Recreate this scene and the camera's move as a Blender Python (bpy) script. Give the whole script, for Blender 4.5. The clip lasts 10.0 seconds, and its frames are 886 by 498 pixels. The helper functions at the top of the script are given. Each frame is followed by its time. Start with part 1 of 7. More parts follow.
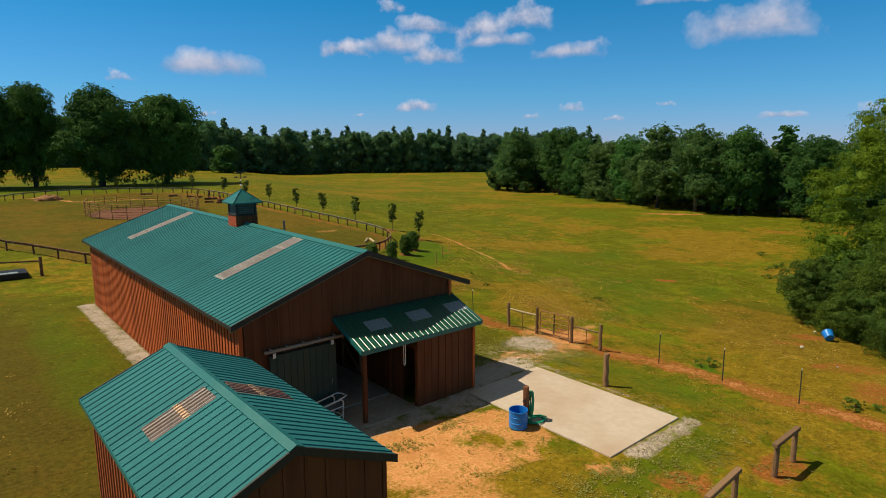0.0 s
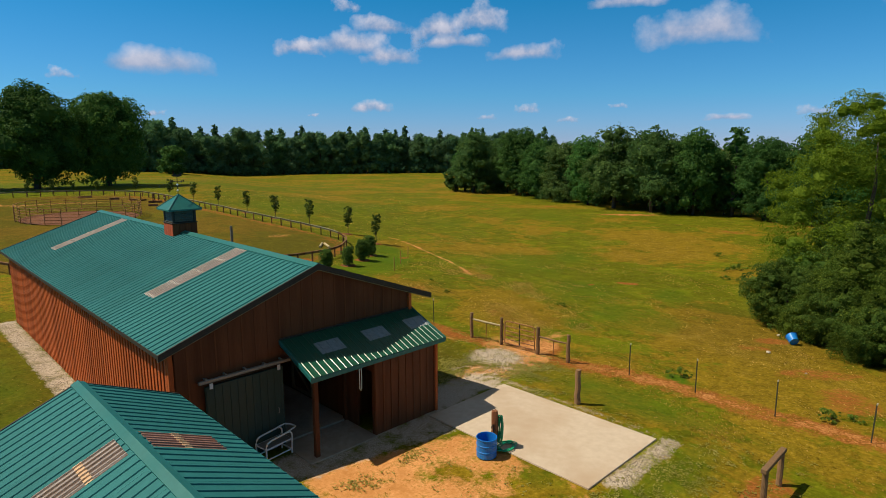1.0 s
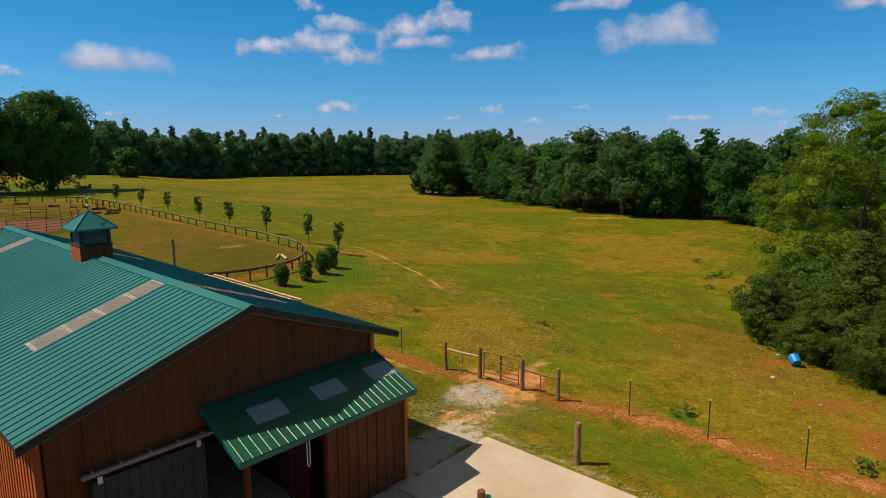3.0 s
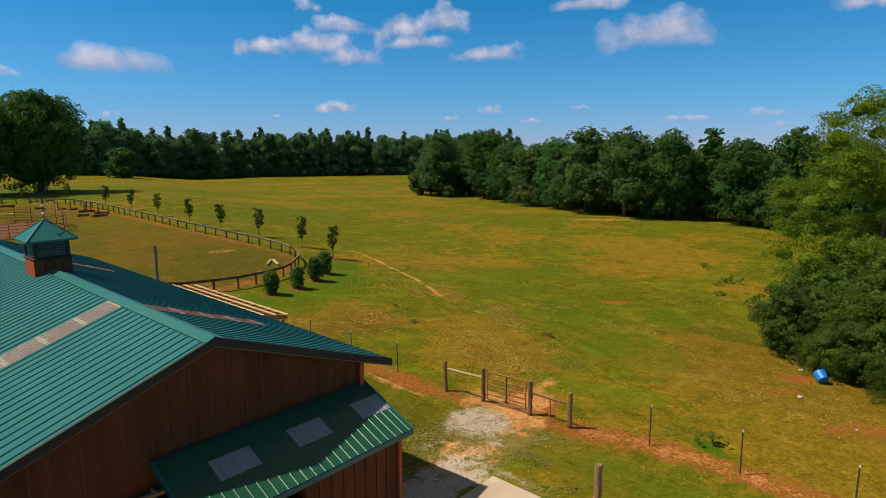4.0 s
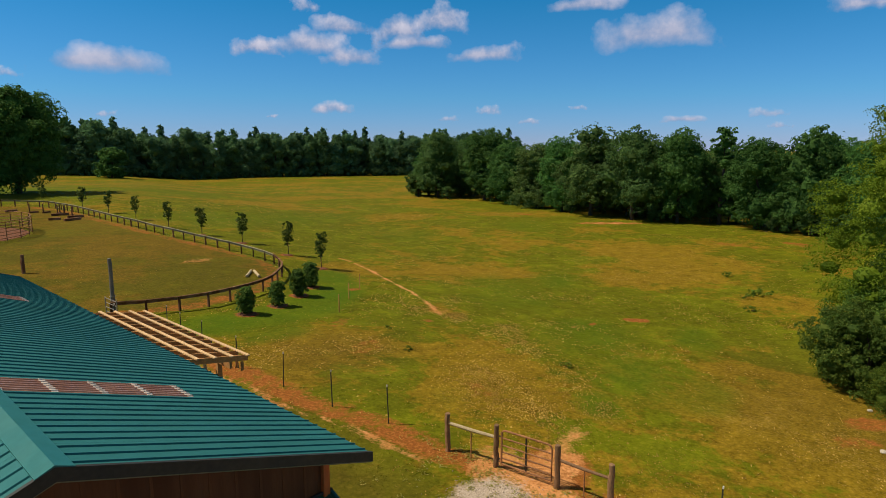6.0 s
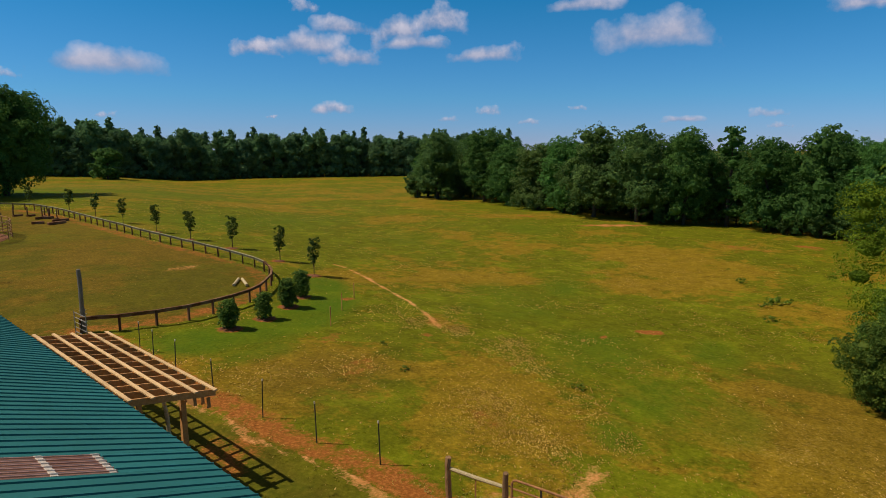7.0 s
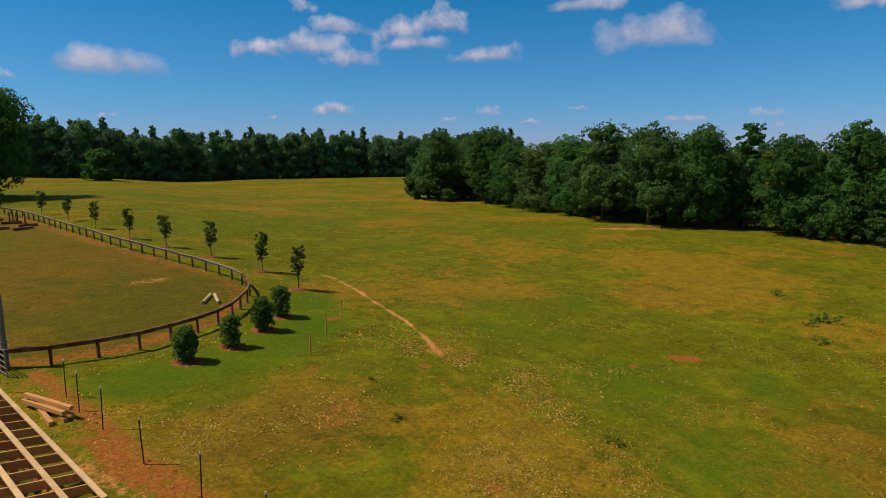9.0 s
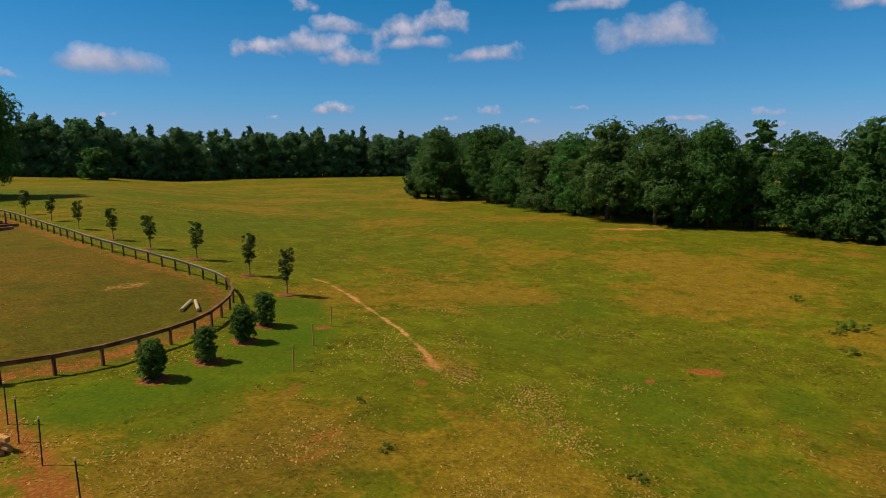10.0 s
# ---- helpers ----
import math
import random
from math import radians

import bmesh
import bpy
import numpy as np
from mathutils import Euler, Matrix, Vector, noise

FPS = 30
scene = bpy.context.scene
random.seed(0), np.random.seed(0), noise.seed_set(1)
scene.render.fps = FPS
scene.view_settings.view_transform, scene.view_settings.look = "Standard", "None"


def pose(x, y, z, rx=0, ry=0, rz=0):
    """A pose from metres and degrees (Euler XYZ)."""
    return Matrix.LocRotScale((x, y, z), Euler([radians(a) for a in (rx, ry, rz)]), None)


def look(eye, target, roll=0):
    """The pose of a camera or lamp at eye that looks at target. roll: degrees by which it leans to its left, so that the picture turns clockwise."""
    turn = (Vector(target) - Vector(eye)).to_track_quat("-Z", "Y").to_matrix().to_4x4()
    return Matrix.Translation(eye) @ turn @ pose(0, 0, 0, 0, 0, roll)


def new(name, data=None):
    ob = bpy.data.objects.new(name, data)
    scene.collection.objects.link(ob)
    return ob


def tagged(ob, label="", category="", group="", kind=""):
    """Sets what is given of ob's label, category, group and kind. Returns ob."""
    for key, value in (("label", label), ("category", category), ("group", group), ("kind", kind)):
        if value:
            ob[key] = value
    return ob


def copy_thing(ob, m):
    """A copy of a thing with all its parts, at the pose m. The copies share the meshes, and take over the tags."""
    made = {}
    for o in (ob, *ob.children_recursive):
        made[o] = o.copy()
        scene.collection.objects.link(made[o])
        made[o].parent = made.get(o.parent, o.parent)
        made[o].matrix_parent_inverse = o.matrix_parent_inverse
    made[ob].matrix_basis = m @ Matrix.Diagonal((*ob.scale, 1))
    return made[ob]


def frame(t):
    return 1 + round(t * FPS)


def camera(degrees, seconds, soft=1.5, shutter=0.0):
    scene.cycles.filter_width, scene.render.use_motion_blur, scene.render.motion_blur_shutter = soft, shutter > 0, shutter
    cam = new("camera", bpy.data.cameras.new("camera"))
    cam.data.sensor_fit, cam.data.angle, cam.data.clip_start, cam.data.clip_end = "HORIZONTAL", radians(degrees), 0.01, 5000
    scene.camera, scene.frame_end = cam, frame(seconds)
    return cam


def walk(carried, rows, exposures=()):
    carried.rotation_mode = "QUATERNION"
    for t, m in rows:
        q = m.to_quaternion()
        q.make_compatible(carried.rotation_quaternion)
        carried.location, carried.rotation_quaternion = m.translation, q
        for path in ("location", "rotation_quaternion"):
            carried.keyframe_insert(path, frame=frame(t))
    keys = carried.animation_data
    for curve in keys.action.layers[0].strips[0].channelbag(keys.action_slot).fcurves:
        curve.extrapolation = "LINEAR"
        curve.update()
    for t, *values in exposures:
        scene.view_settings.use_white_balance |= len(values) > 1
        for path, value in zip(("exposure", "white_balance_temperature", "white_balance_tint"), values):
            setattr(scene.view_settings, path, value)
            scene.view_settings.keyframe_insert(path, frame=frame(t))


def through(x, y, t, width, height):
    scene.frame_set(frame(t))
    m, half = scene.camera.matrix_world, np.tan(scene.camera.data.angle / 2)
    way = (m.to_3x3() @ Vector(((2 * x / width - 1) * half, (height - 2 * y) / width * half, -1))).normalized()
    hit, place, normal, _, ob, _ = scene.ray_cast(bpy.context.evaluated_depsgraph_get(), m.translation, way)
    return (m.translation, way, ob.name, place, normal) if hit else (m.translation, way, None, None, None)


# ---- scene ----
cam = camera(73.2, 10.0, soft=0.75)
PATH = [
    (0, (-6.311, -17.061, 9.144), (-5.028, -15.565, 8.803), -0.1),
    (0.5, (-5.703, -16.306, 9.152), (-4.363, -14.86, 8.812), -0.0),
    (1, (-5.112, -15.611, 9.176), (-3.725, -14.211, 8.837), 0.0),
    (1.5, (-4.474, -14.902, 9.207), (-3.051, -13.538, 8.869), 0.0),
    (2, (-3.809, -14.187, 9.258), (-2.364, -12.846, 8.92), 0.0),
    (2.5, (-3.094, -13.441, 9.288), (-1.636, -12.114, 8.952), 0.0),
    (4, (-0.607, -11.096, 9.33), (0.861, -9.779, 8.995), -0.1),
    (4.5, (0.252, -10.238, 9.297), (1.722, -8.923, 8.963), -0.0),
    (5, (1.205, -9.355, 9.248), (2.676, -8.041, 8.915), -0.0),
    (5.5, (2.141, -8.472, 9.213), (3.613, -7.16, 8.879), 0.0),
    (7, (5.178, -5.763, 9.203), (6.651, -4.452, 8.87), -0.1),
    (7.5, (6.206, -4.818, 9.164), (7.679, -3.506, 8.831), -0.2),
    (8, (7.211, -3.895, 9.144), (8.683, -2.583, 8.811), -0.2),
    (8.5, (8.216, -2.958, 9.065), (9.688, -1.646, 8.732), -0.2),
    (9, (9.272, -2.085, 8.945), (10.744, -0.772, 8.614), -0.2),
    (9.5, (10.362, -1.204, 8.803), (11.833, 0.11, 8.472), -0.2),
    (10, (11.45, -0.335, 8.671), (12.92, 0.98, 8.339), -0.2),
]
walk(cam, [(t, look(eye, target, roll)) for t, eye, target, roll in PATH], [(0, -0.05, 6500, 7), (2.5, -0.05, 6500, 7), (4.0, -0.04, 6500, 10), (5.5, -0.07, 6500, 11), (7.0, -0.22, 6500, 12), (10, -0.27, 6500, 12)])

# ---------------------------------------------------------------- light
SUN = Vector((-0.495, 0.47, 1.0)).normalized()
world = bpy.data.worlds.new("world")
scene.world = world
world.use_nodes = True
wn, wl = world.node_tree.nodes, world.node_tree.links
sky = wn.new("ShaderNodeTexSky")
sky.sky_type = 'NISHITA'
sky.sun_disc = False
sky.sun_elevation = math.asin(SUN.z)
sky.sun_rotation = math.atan2(SUN.x, SUN.y)
sky.air_density, sky.dust_density, sky.ozone_density = 1.0, 0.0, 1.6
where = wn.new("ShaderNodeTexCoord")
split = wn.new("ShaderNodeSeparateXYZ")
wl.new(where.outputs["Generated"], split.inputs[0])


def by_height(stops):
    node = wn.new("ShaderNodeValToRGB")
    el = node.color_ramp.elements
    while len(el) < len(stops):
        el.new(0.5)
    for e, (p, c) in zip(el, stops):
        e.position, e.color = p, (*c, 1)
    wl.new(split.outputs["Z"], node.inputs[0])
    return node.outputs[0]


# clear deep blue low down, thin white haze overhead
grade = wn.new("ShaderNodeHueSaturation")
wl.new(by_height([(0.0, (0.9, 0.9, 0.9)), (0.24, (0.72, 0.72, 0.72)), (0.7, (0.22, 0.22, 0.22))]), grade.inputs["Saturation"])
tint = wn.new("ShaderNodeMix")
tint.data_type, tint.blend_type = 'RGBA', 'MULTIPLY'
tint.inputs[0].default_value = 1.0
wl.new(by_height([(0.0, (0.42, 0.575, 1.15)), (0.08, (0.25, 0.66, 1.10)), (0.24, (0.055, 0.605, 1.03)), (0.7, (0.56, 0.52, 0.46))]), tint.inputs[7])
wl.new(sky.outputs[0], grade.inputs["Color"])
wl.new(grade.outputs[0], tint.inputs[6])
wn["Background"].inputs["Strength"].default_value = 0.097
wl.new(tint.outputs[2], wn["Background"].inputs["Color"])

lamp = bpy.data.lights.new("sun", 'SUN')
lamp.energy, lamp.angle, lamp.color = 4.75, radians(0.6), (1.0, 0.89, 0.70)
sun = new("sun", lamp)
sun.matrix_world = look(SUN * 80, (0, 0, 0))

# ---------------------------------------------------------------- materials


def rgb(c):
    return (c[0], c[1], c[2], 1.0)


class Nodes:
    """A small builder for one node material."""

    def __init__(self, name):
        self.mat = bpy.data.materials.new(name)
        self.mat.use_nodes = True
        self.t = self.mat.node_tree
        self.bsdf = self.t.nodes["Principled BSDF"]
        self.out = self.t.nodes["Material Output"]

    def n(self, kind, **inputs):
        node = self.t.nodes.new(kind)
        for k, v in inputs.items():
            sock = node.inputs[k.replace("_", " ")] if isinstance(k, str) else node.inputs[k]
            if hasattr(v, "is_linked"):
                self.t.links.new(v, sock)
            else:
                sock.default_value = v
        return node

    def link(self, a, b):
        self.t.links.new(a, b)

    def coords(self, scale=(1, 1, 1), kind="Object"):
        tc = self.n("ShaderNodeTexCoord")
        mp = self.n("ShaderNodeMapping")
        self.link(tc.outputs[kind], mp.inputs["Vector"])
        mp.inputs["Scale"].default_value = scale
        return mp.outputs[0]

    def noise(self, vec, scale, detail=4.0, rough=0.55):
        node = self.n("ShaderNodeTexNoise", Scale=scale, Detail=detail, Roughness=rough)
        self.link(vec, node.inputs["Vector"])
        return node.outputs[0]

    def ramp(self, fac, stops):
        node = self.n("ShaderNodeValToRGB")
        self.link(fac, node.inputs[0])
        el = node.color_ramp.elements
        while len(el) < len(stops):
            el.new(0.5)
        for e, (p, c) in zip(el, stops):
            e.position, e.color = p, (rgb(c) if not isinstance(c, float) else (c, c, c, 1))
        return node.outputs[0]

    def mix(self, fac, a, b, blend='MIX'):
        node = self.t.nodes.new("ShaderNodeMix")
        node.data_type, node.blend_type = 'RGBA', blend
        for v, i in ((fac, 0), (a, 6), (b, 7)):
            if hasattr(v, "is_linked"):
                self.link(v, node.inputs[i])
            elif i == 0:
                node.inputs[0].default_value = v
            else:
                node.inputs[i].default_value = rgb(v)
        return node.outputs[2]

    def math(self, op, a, b=0.0, clamp=False):
        node = self.t.nodes.new("ShaderNodeMath")
        node.operation, node.use_clamp = op, clamp
        for v, i in ((a, 0), (b, 1)):
            if hasattr(v, "is_linked"):
                self.link(v, node.inputs[i])
            else:
                node.inputs[i].default_value = v
        return node.outputs[0]

    def attr(self, name):
        node = self.n("ShaderNodeAttribute")
        node.attribute_name = name
        return node.outputs["Fac"]

    def bump(self, height, strength=0.3, distance=0.02):
        node = self.n("ShaderNodeBump", Strength=strength, Distance=distance)
        self.link(height, node.inputs["Height"])
        self.link(node.outputs[0], self.bsdf.inputs["Normal"])

    def finish(self, colour, rough=0.6, metal=0.0, spec=0.5):
        if hasattr(colour, "is_linked"):
            self.link(colour, self.bsdf.inputs["Base Color"])
        else:
            self.bsdf.inputs["Base Color"].default_value = rgb(colour)
        if hasattr(rough, "is_linked"):
            self.link(rough, self.bsdf.inputs["Roughness"])
        else:
            self.bsdf.inputs["Roughness"].default_value = rough
        self.bsdf.inputs["Metallic"].default_value = metal
        self.bsdf.inputs["Specular IOR Level"].default_value = spec
        return self.mat


def grainy(name, a, b, c=None, scale=6.0, stretch=(1, 1, 1), rough=0.7, bump=0.3, dist=0.01, vary=0.25, metal=0.0, spec=0.4, kind="Object"):
    """Two scales of noise over two or three tones, with a tone of its own for every piece."""
    m = Nodes(name)
    v = m.coords(stretch, kind)
    fine = m.noise(v, scale * 4, 5)
    wide = m.noise(v, scale * 0.35, 3)
    col = m.ramp(fine, [(0.3, a), (0.7, b)])
    if c:
        col = m.mix(m.ramp(wide, [(0.42, 0.0), (0.68, 1.0)]), col, c)
    info = m.n("ShaderNodeObjectInfo")
    tone = m.n("ShaderNodeMapRange")
    m.link(info.outputs["Random"], tone.inputs[0])
    tone.inputs[3].default_value, tone.inputs[4].default_value = 1 - vary, 1 + vary
    hs = m.n("ShaderNodeHueSaturation")
    m.link(col, hs.inputs["Color"])
    m.link(tone.outputs[0], hs.inputs["Value"])
    m.bump(fine, bump, dist)
    r = m.ramp(wide, [(0.3, max(0.0, rough - 0.1)), (0.7, min(1.0, rough + 0.1))])
    return m.finish(hs.outputs[0], r, metal, spec)


def foliage(name, dark, light, yellow, through=0.35, scale=0.35):
    m = Nodes(name)
    geo = m.n("ShaderNodeNewGeometry")
    v = m.coords((1, 1, 1))
    wide = m.noise(v, scale, 3)
    col = m.ramp(geo.outputs["Random Per Island"], [(0.0, dark), (0.6, light), (1.0, yellow)])
    info = m.n("ShaderNodeObjectInfo")
    col = m.mix(m.ramp(wide, [(0.36, 0.0), (0.64, 0.8)]), col, dark)
    hs = m.n("ShaderNodeHueSaturation")
    m.link(col, hs.inputs["Color"])
    tone = m.n("ShaderNodeMapRange")
    m.link(info.outputs["Random"], tone.inputs[0])
    tone.inputs[3].default_value, tone.inputs[4].default_value = 0.80, 1.22
    m.link(tone.outputs[0], hs.inputs["Value"])
    turn = m.n("ShaderNodeMapRange")
    m.link(m.math('FRACT', m.math('MULTIPLY', info.outputs["Random"], 7.31)), turn.inputs[0])
    turn.inputs[3].default_value, turn.inputs[4].default_value = 0.493, 0.506
    m.link(turn.outputs[0], hs.inputs["Hue"])
    m.finish(hs.outputs[0], 0.75, 0.0, 0.16)
    tr = m.n("ShaderNodeBsdfTranslucent")
    m.link(hs.outputs[0], tr.inputs["Color"])
    mx = m.n("ShaderNodeMixShader", Fac=through)
    m.link(m.bsdf.outputs[0], mx.inputs[1])
    m.link(tr.outputs[0], mx.inputs[2])
    m.link(mx.outputs[0], m.out.inputs["Surface"])
    return m.mat


def pasture_tone(m, v, dry, lush, mid, clump):
    """Green, straw and lush grass mixed by wide patches."""
    patch = m.noise(v, 0.05, 5, 0.62)
    tuft = m.noise(v, 5.5, 5, 0.75)
    green = m.ramp(tuft, [(0.26, (0.074, 0.085, 0.004)), (0.47, (0.106, 0.113, 0.004)), (0.60, (0.138, 0.138, 0.006)), (0.76, (0.21, 0.185, 0.014))])
    straw = m.ramp(tuft, [(0.26, (0.104, 0.077, 0.006)), (0.48, (0.196, 0.130, 0.008)), (0.62, (0.275, 0.178, 0.013)), (0.76, (0.41, 0.275, 0.036))])
    fresh = m.ramp(tuft, [(0.26, (0.112, 0.128, 0.004)), (0.50, (0.156, 0.170, 0.005)), (0.76, (0.235, 0.228, 0.014))])
    green = m.mix(m.ramp(m.noise(v, 0.24, 6, 0.72), [(0.49, 0.0), (0.64, 0.85)]), green, fresh)
    lushc = m.ramp(tuft, [(0.28, (0.052, 0.096, 0.004)), (0.72, (0.094, 0.152, 0.006))])
    f = m.math('ADD', m.math('MULTIPLY', patch, 3.6), m.math('MULTIPLY', mid, 1.9))
    f = m.math('SUBTRACT', f, 1.90)
    f = m.math('ADD', f, m.math('MULTIPLY', m.math('SUBTRACT', clump, 0.5), 1.2))
    f = m.math('ADD', f, m.math('MULTIPLY', m.math('SUBTRACT', dry, 0.5), 1.4))
    col = m.mix(m.ramp(f, [(0.75, 0.0), (1.28, 1.0)]), green, straw)
    # dark and light tufts, a metre across
    mottle = m.n("ShaderNodeHueSaturation")
    m.link(m.ramp(m.noise(v, 0.8, 6, 0.85), [(0.34, 0.68), (0.5, 0.98), (0.66, 1.27)]), mottle.inputs["Value"])
    m.link(col, mottle.inputs["Color"])
    col = mottle.outputs[0]
    # pale dead stalks, more of them where the grass is dry
    fleck = m.math('ADD', m.noise(v, 13.0, 3, 0.6), m.math('MULTIPLY', m.math('SUBTRACT', f, 0.9), 0.16))
    col = m.mix(m.ramp(fleck, [(0.67, 0.0), (0.75, 0.7)]), col, (0.46, 0.30, 0.08))
    wornc = m.ramp(tuft, [(0.30, (0.052, 0.036, 0.006)), (0.5, (0.082, 0.054, 0.009)), (0.75, (0.138, 0.086, 0.016))])
    col = m.mix(m.math('MULTIPLY', m.attr("worn"), 0.85), col, wornc)
    k = m.math('ADD', lush, m.math('MULTIPLY', m.math('SUBTRACT', mid, 0.5), 0.9))
    return m.mix(m.ramp(k, [(0.25, 0.0), (0.85, 1.0)]), col, lushc)


def ground_material():
    m = Nodes("pasture")
    v = m.coords()
    mid = m.noise(v, 0.35, 5, 0.65)
    clump = m.noise(v, 1.7, 5, 0.7)
    fine = m.noise(v, 9.0, 5, 0.75)
    col = pasture_tone(m, v, m.attr("dry"), m.attr("lush"), mid, clump)
    sand = m.ramp(fine, [(0.25, (0.53, 0.222, 0.074)), (0.5, (0.67, 0.305, 0.108)), (0.75, (0.76, 0.40, 0.172))])
    red = m.ramp(fine, [(0.25, (0.13, 0.044, 0.010)), (0.5, (0.27, 0.092, 0.019)), (0.75, (0.50, 0.205, 0.050))])
    sand = m.mix(m.ramp(m.math('ADD', m.math('MULTIPLY', mid, 0.6), m.math('MULTIPLY', clump, 0.4)), [(0.47, 0.0), (0.62, 0.75)]), sand, (0.42, 0.175, 0.045))
    stone = m.ramp(m.noise(v, 24.0, 2, 0.6), [(0.3, (0.27, 0.215, 0.165)), (0.5, (0.47, 0.375, 0.285)), (0.70, (0.62, 0.52, 0.415))])
    breakup = m.math('MULTIPLY', m.math('SUBTRACT', m.math('ADD', m.math('MULTIPLY', clump, 0.65), m.math('MULTIPLY', mid, 0.35)), 0.5), 2.6)
    breakup = m.math('ADD', breakup, m.math('MULTIPLY', m.math('SUBTRACT', fine, 0.5), 1.2))
    for key, tone in (("red", red), ("sand", sand), ("gravel", stone)):
        k = m.math('ADD', m.attr(key), m.math('MULTIPLY', breakup, 0.66 if key == "red" else 0.62))
        k = m.math('MULTIPLY', m.ramp(k, [(0.36, 0.0), (0.66, 1.0)]), m.ramp(m.attr(key), [(0.02, 0.0), (0.2, 1.0)]))
        col = m.mix(k, col, tone)
    m.bump(m.math('ADD', clump, m.math('MULTIPLY', fine, 0.6)), 0.25, 0.05)
    return m.finish(col, 0.95, 0.0, 0.05)


def grass_material(name="grass_blades", part_dry=0.10, tone=1.0):
    m = Nodes(name)
    v = m.coords()
    col = pasture_tone(m, v, m.attr("dry"), m.attr("lush"), m.noise(v, 0.35, 5, 0.65), m.noise(v, 1.7, 5, 0.7))
    geo = m.n("ShaderNodeNewGeometry")
    hs = m.n("ShaderNodeHueSaturation")
    m.link(col, hs.inputs["Color"])
    m.link(m.ramp(geo.outputs["Random Per Island"], [(0.0, 0.90 * tone), (0.8, 1.12 * tone), (1.0, 1.12 * tone)]), hs.inputs["Value"])
    pale = m.mix(m.ramp(geo.outputs["Random Per Island"], [(0.99 - part_dry, 0.0), (1.0 - part_dry, 0.75)]), hs.outputs[0], (0.46, 0.33, 0.085))
    m.finish(pale, 0.9, 0.0, 0.05)
    up = m.n("ShaderNodeCombineXYZ", Z=1.0)
    m.link(up.outputs[0], m.bsdf.inputs["Normal"])
    tr = m.n("ShaderNodeBsdfTranslucent")
    m.link(pale, tr.inputs["Color"])
    mx = m.n("ShaderNodeMixShader", Fac=0.5)
    m.link(m.bsdf.outputs[0], mx.inputs[1])
    m.link(tr.outputs[0], mx.inputs[2])
    m.link(mx.outputs[0], m.out.inputs["Surface"])
    return m.mat


M_GROUND = ground_material()
M_ROOF = grainy("green_roof_steel", (0.022, 0.146, 0.148), (0.028, 0.170, 0.174), (0.021, 0.133, 0.134), 1.2, rough=0.68, bump=0.03, vary=0.05, spec=0.18)
M_ROOF2 = grainy("green_trim_steel", (0.016, 0.135, 0.124), (0.022, 0.158, 0.146), None, 2.0, rough=0.4, bump=0.03, vary=0.04)
M_LEANTO = grainy("dark_green_roof_steel", (0.009, 0.078, 0.043), (0.013, 0.096, 0.054), None, 1.5, rough=0.36, bump=0.02, vary=0.04, spec=0.6)
def see_through(mat, amount):
    """Let part of the light through a thin sheet."""
    t = mat.node_tree
    bsdf, out = t.nodes["Principled BSDF"], t.nodes["Material Output"]
    tr, mx = t.nodes.new("ShaderNodeBsdfTranslucent"), t.nodes.new("ShaderNodeMixShader")
    tr.inputs["Color"].default_value = (0.75, 0.66, 0.58, 1)
    mx.inputs[0].default_value = amount
    t.links.new(bsdf.outputs[0], mx.inputs[1])
    t.links.new(tr.outputs[0], mx.inputs[2])
    t.links.new(mx.outputs[0], out.inputs["Surface"])
    return mat


M_SKYLIGHT = grainy("translucent_roof_sheet", (0.66, 0.59, 0.56), (0.84, 0.78, 0.76), (0.55, 0.47, 0.44), 2.5, (1, 1, 1), rough=0.45, bump=0.1, vary=0.1)
M_SKYGREY = grainy("grey_translucent_sheet", (0.20, 0.24, 0.25), (0.30, 0.34, 0.35), None, 2.5, rough=0.4, bump=0.05, vary=0.08)


def dirty_valleys(mat, period):
    """Grime along the valleys of a ribbed sheet."""
    t = mat.node_tree
    tc, wave, mx = t.nodes.new("ShaderNodeTexCoord"), t.nodes.new("ShaderNodeTexWave"), t.nodes.new("ShaderNodeMix")
    wave.inputs["Scale"].default_value = 0.314 / period
    wave.inputs["Distortion"].default_value = 0.6
    wave.inputs["Detail Scale"].default_value = 3.0
    t.links.new(tc.outputs["Object"], wave.inputs["Vector"])
    mx.data_type = 'RGBA'
    bsdf = t.nodes["Principled BSDF"]
    old = bsdf.inputs["Base Color"].links[0].from_socket
    t.links.new(wave.outputs["Fac"], mx.inputs[0])
    mx.inputs[6].default_value = (0.13, 0.072, 0.055, 1)
    t.links.new(old, mx.inputs[7])
    t.links.new(mx.outputs[2], bsdf.inputs["Base Color"])


# east-slope sheets: darker and redder than those on the west
M_SKYRED = grainy("reddish_roof_sheet", (0.40, 0.190, 0.120), (0.54, 0.290, 0.200), (0.30, 0.120, 0.070), 3.0, (1, 1, 1), rough=0.36, bump=0.1, vary=0.15, spec=0.5)
dirty_valleys(M_SKYLIGHT, 0.1417)
dirty_valleys(M_SKYRED, 0.1417)
see_through(M_SKYLIGHT, 0.5)
M_BAND = grainy("pale_lap_band", (0.46, 0.39, 0.34), (0.64, 0.55, 0.48), None, 4.0, rough=0.5, vary=0.15)
M_TAN = grainy("tan_lap_band", (0.48, 0.30, 0.17), (0.66, 0.44, 0.27), None, 4.0, rough=0.5, vary=0.1)
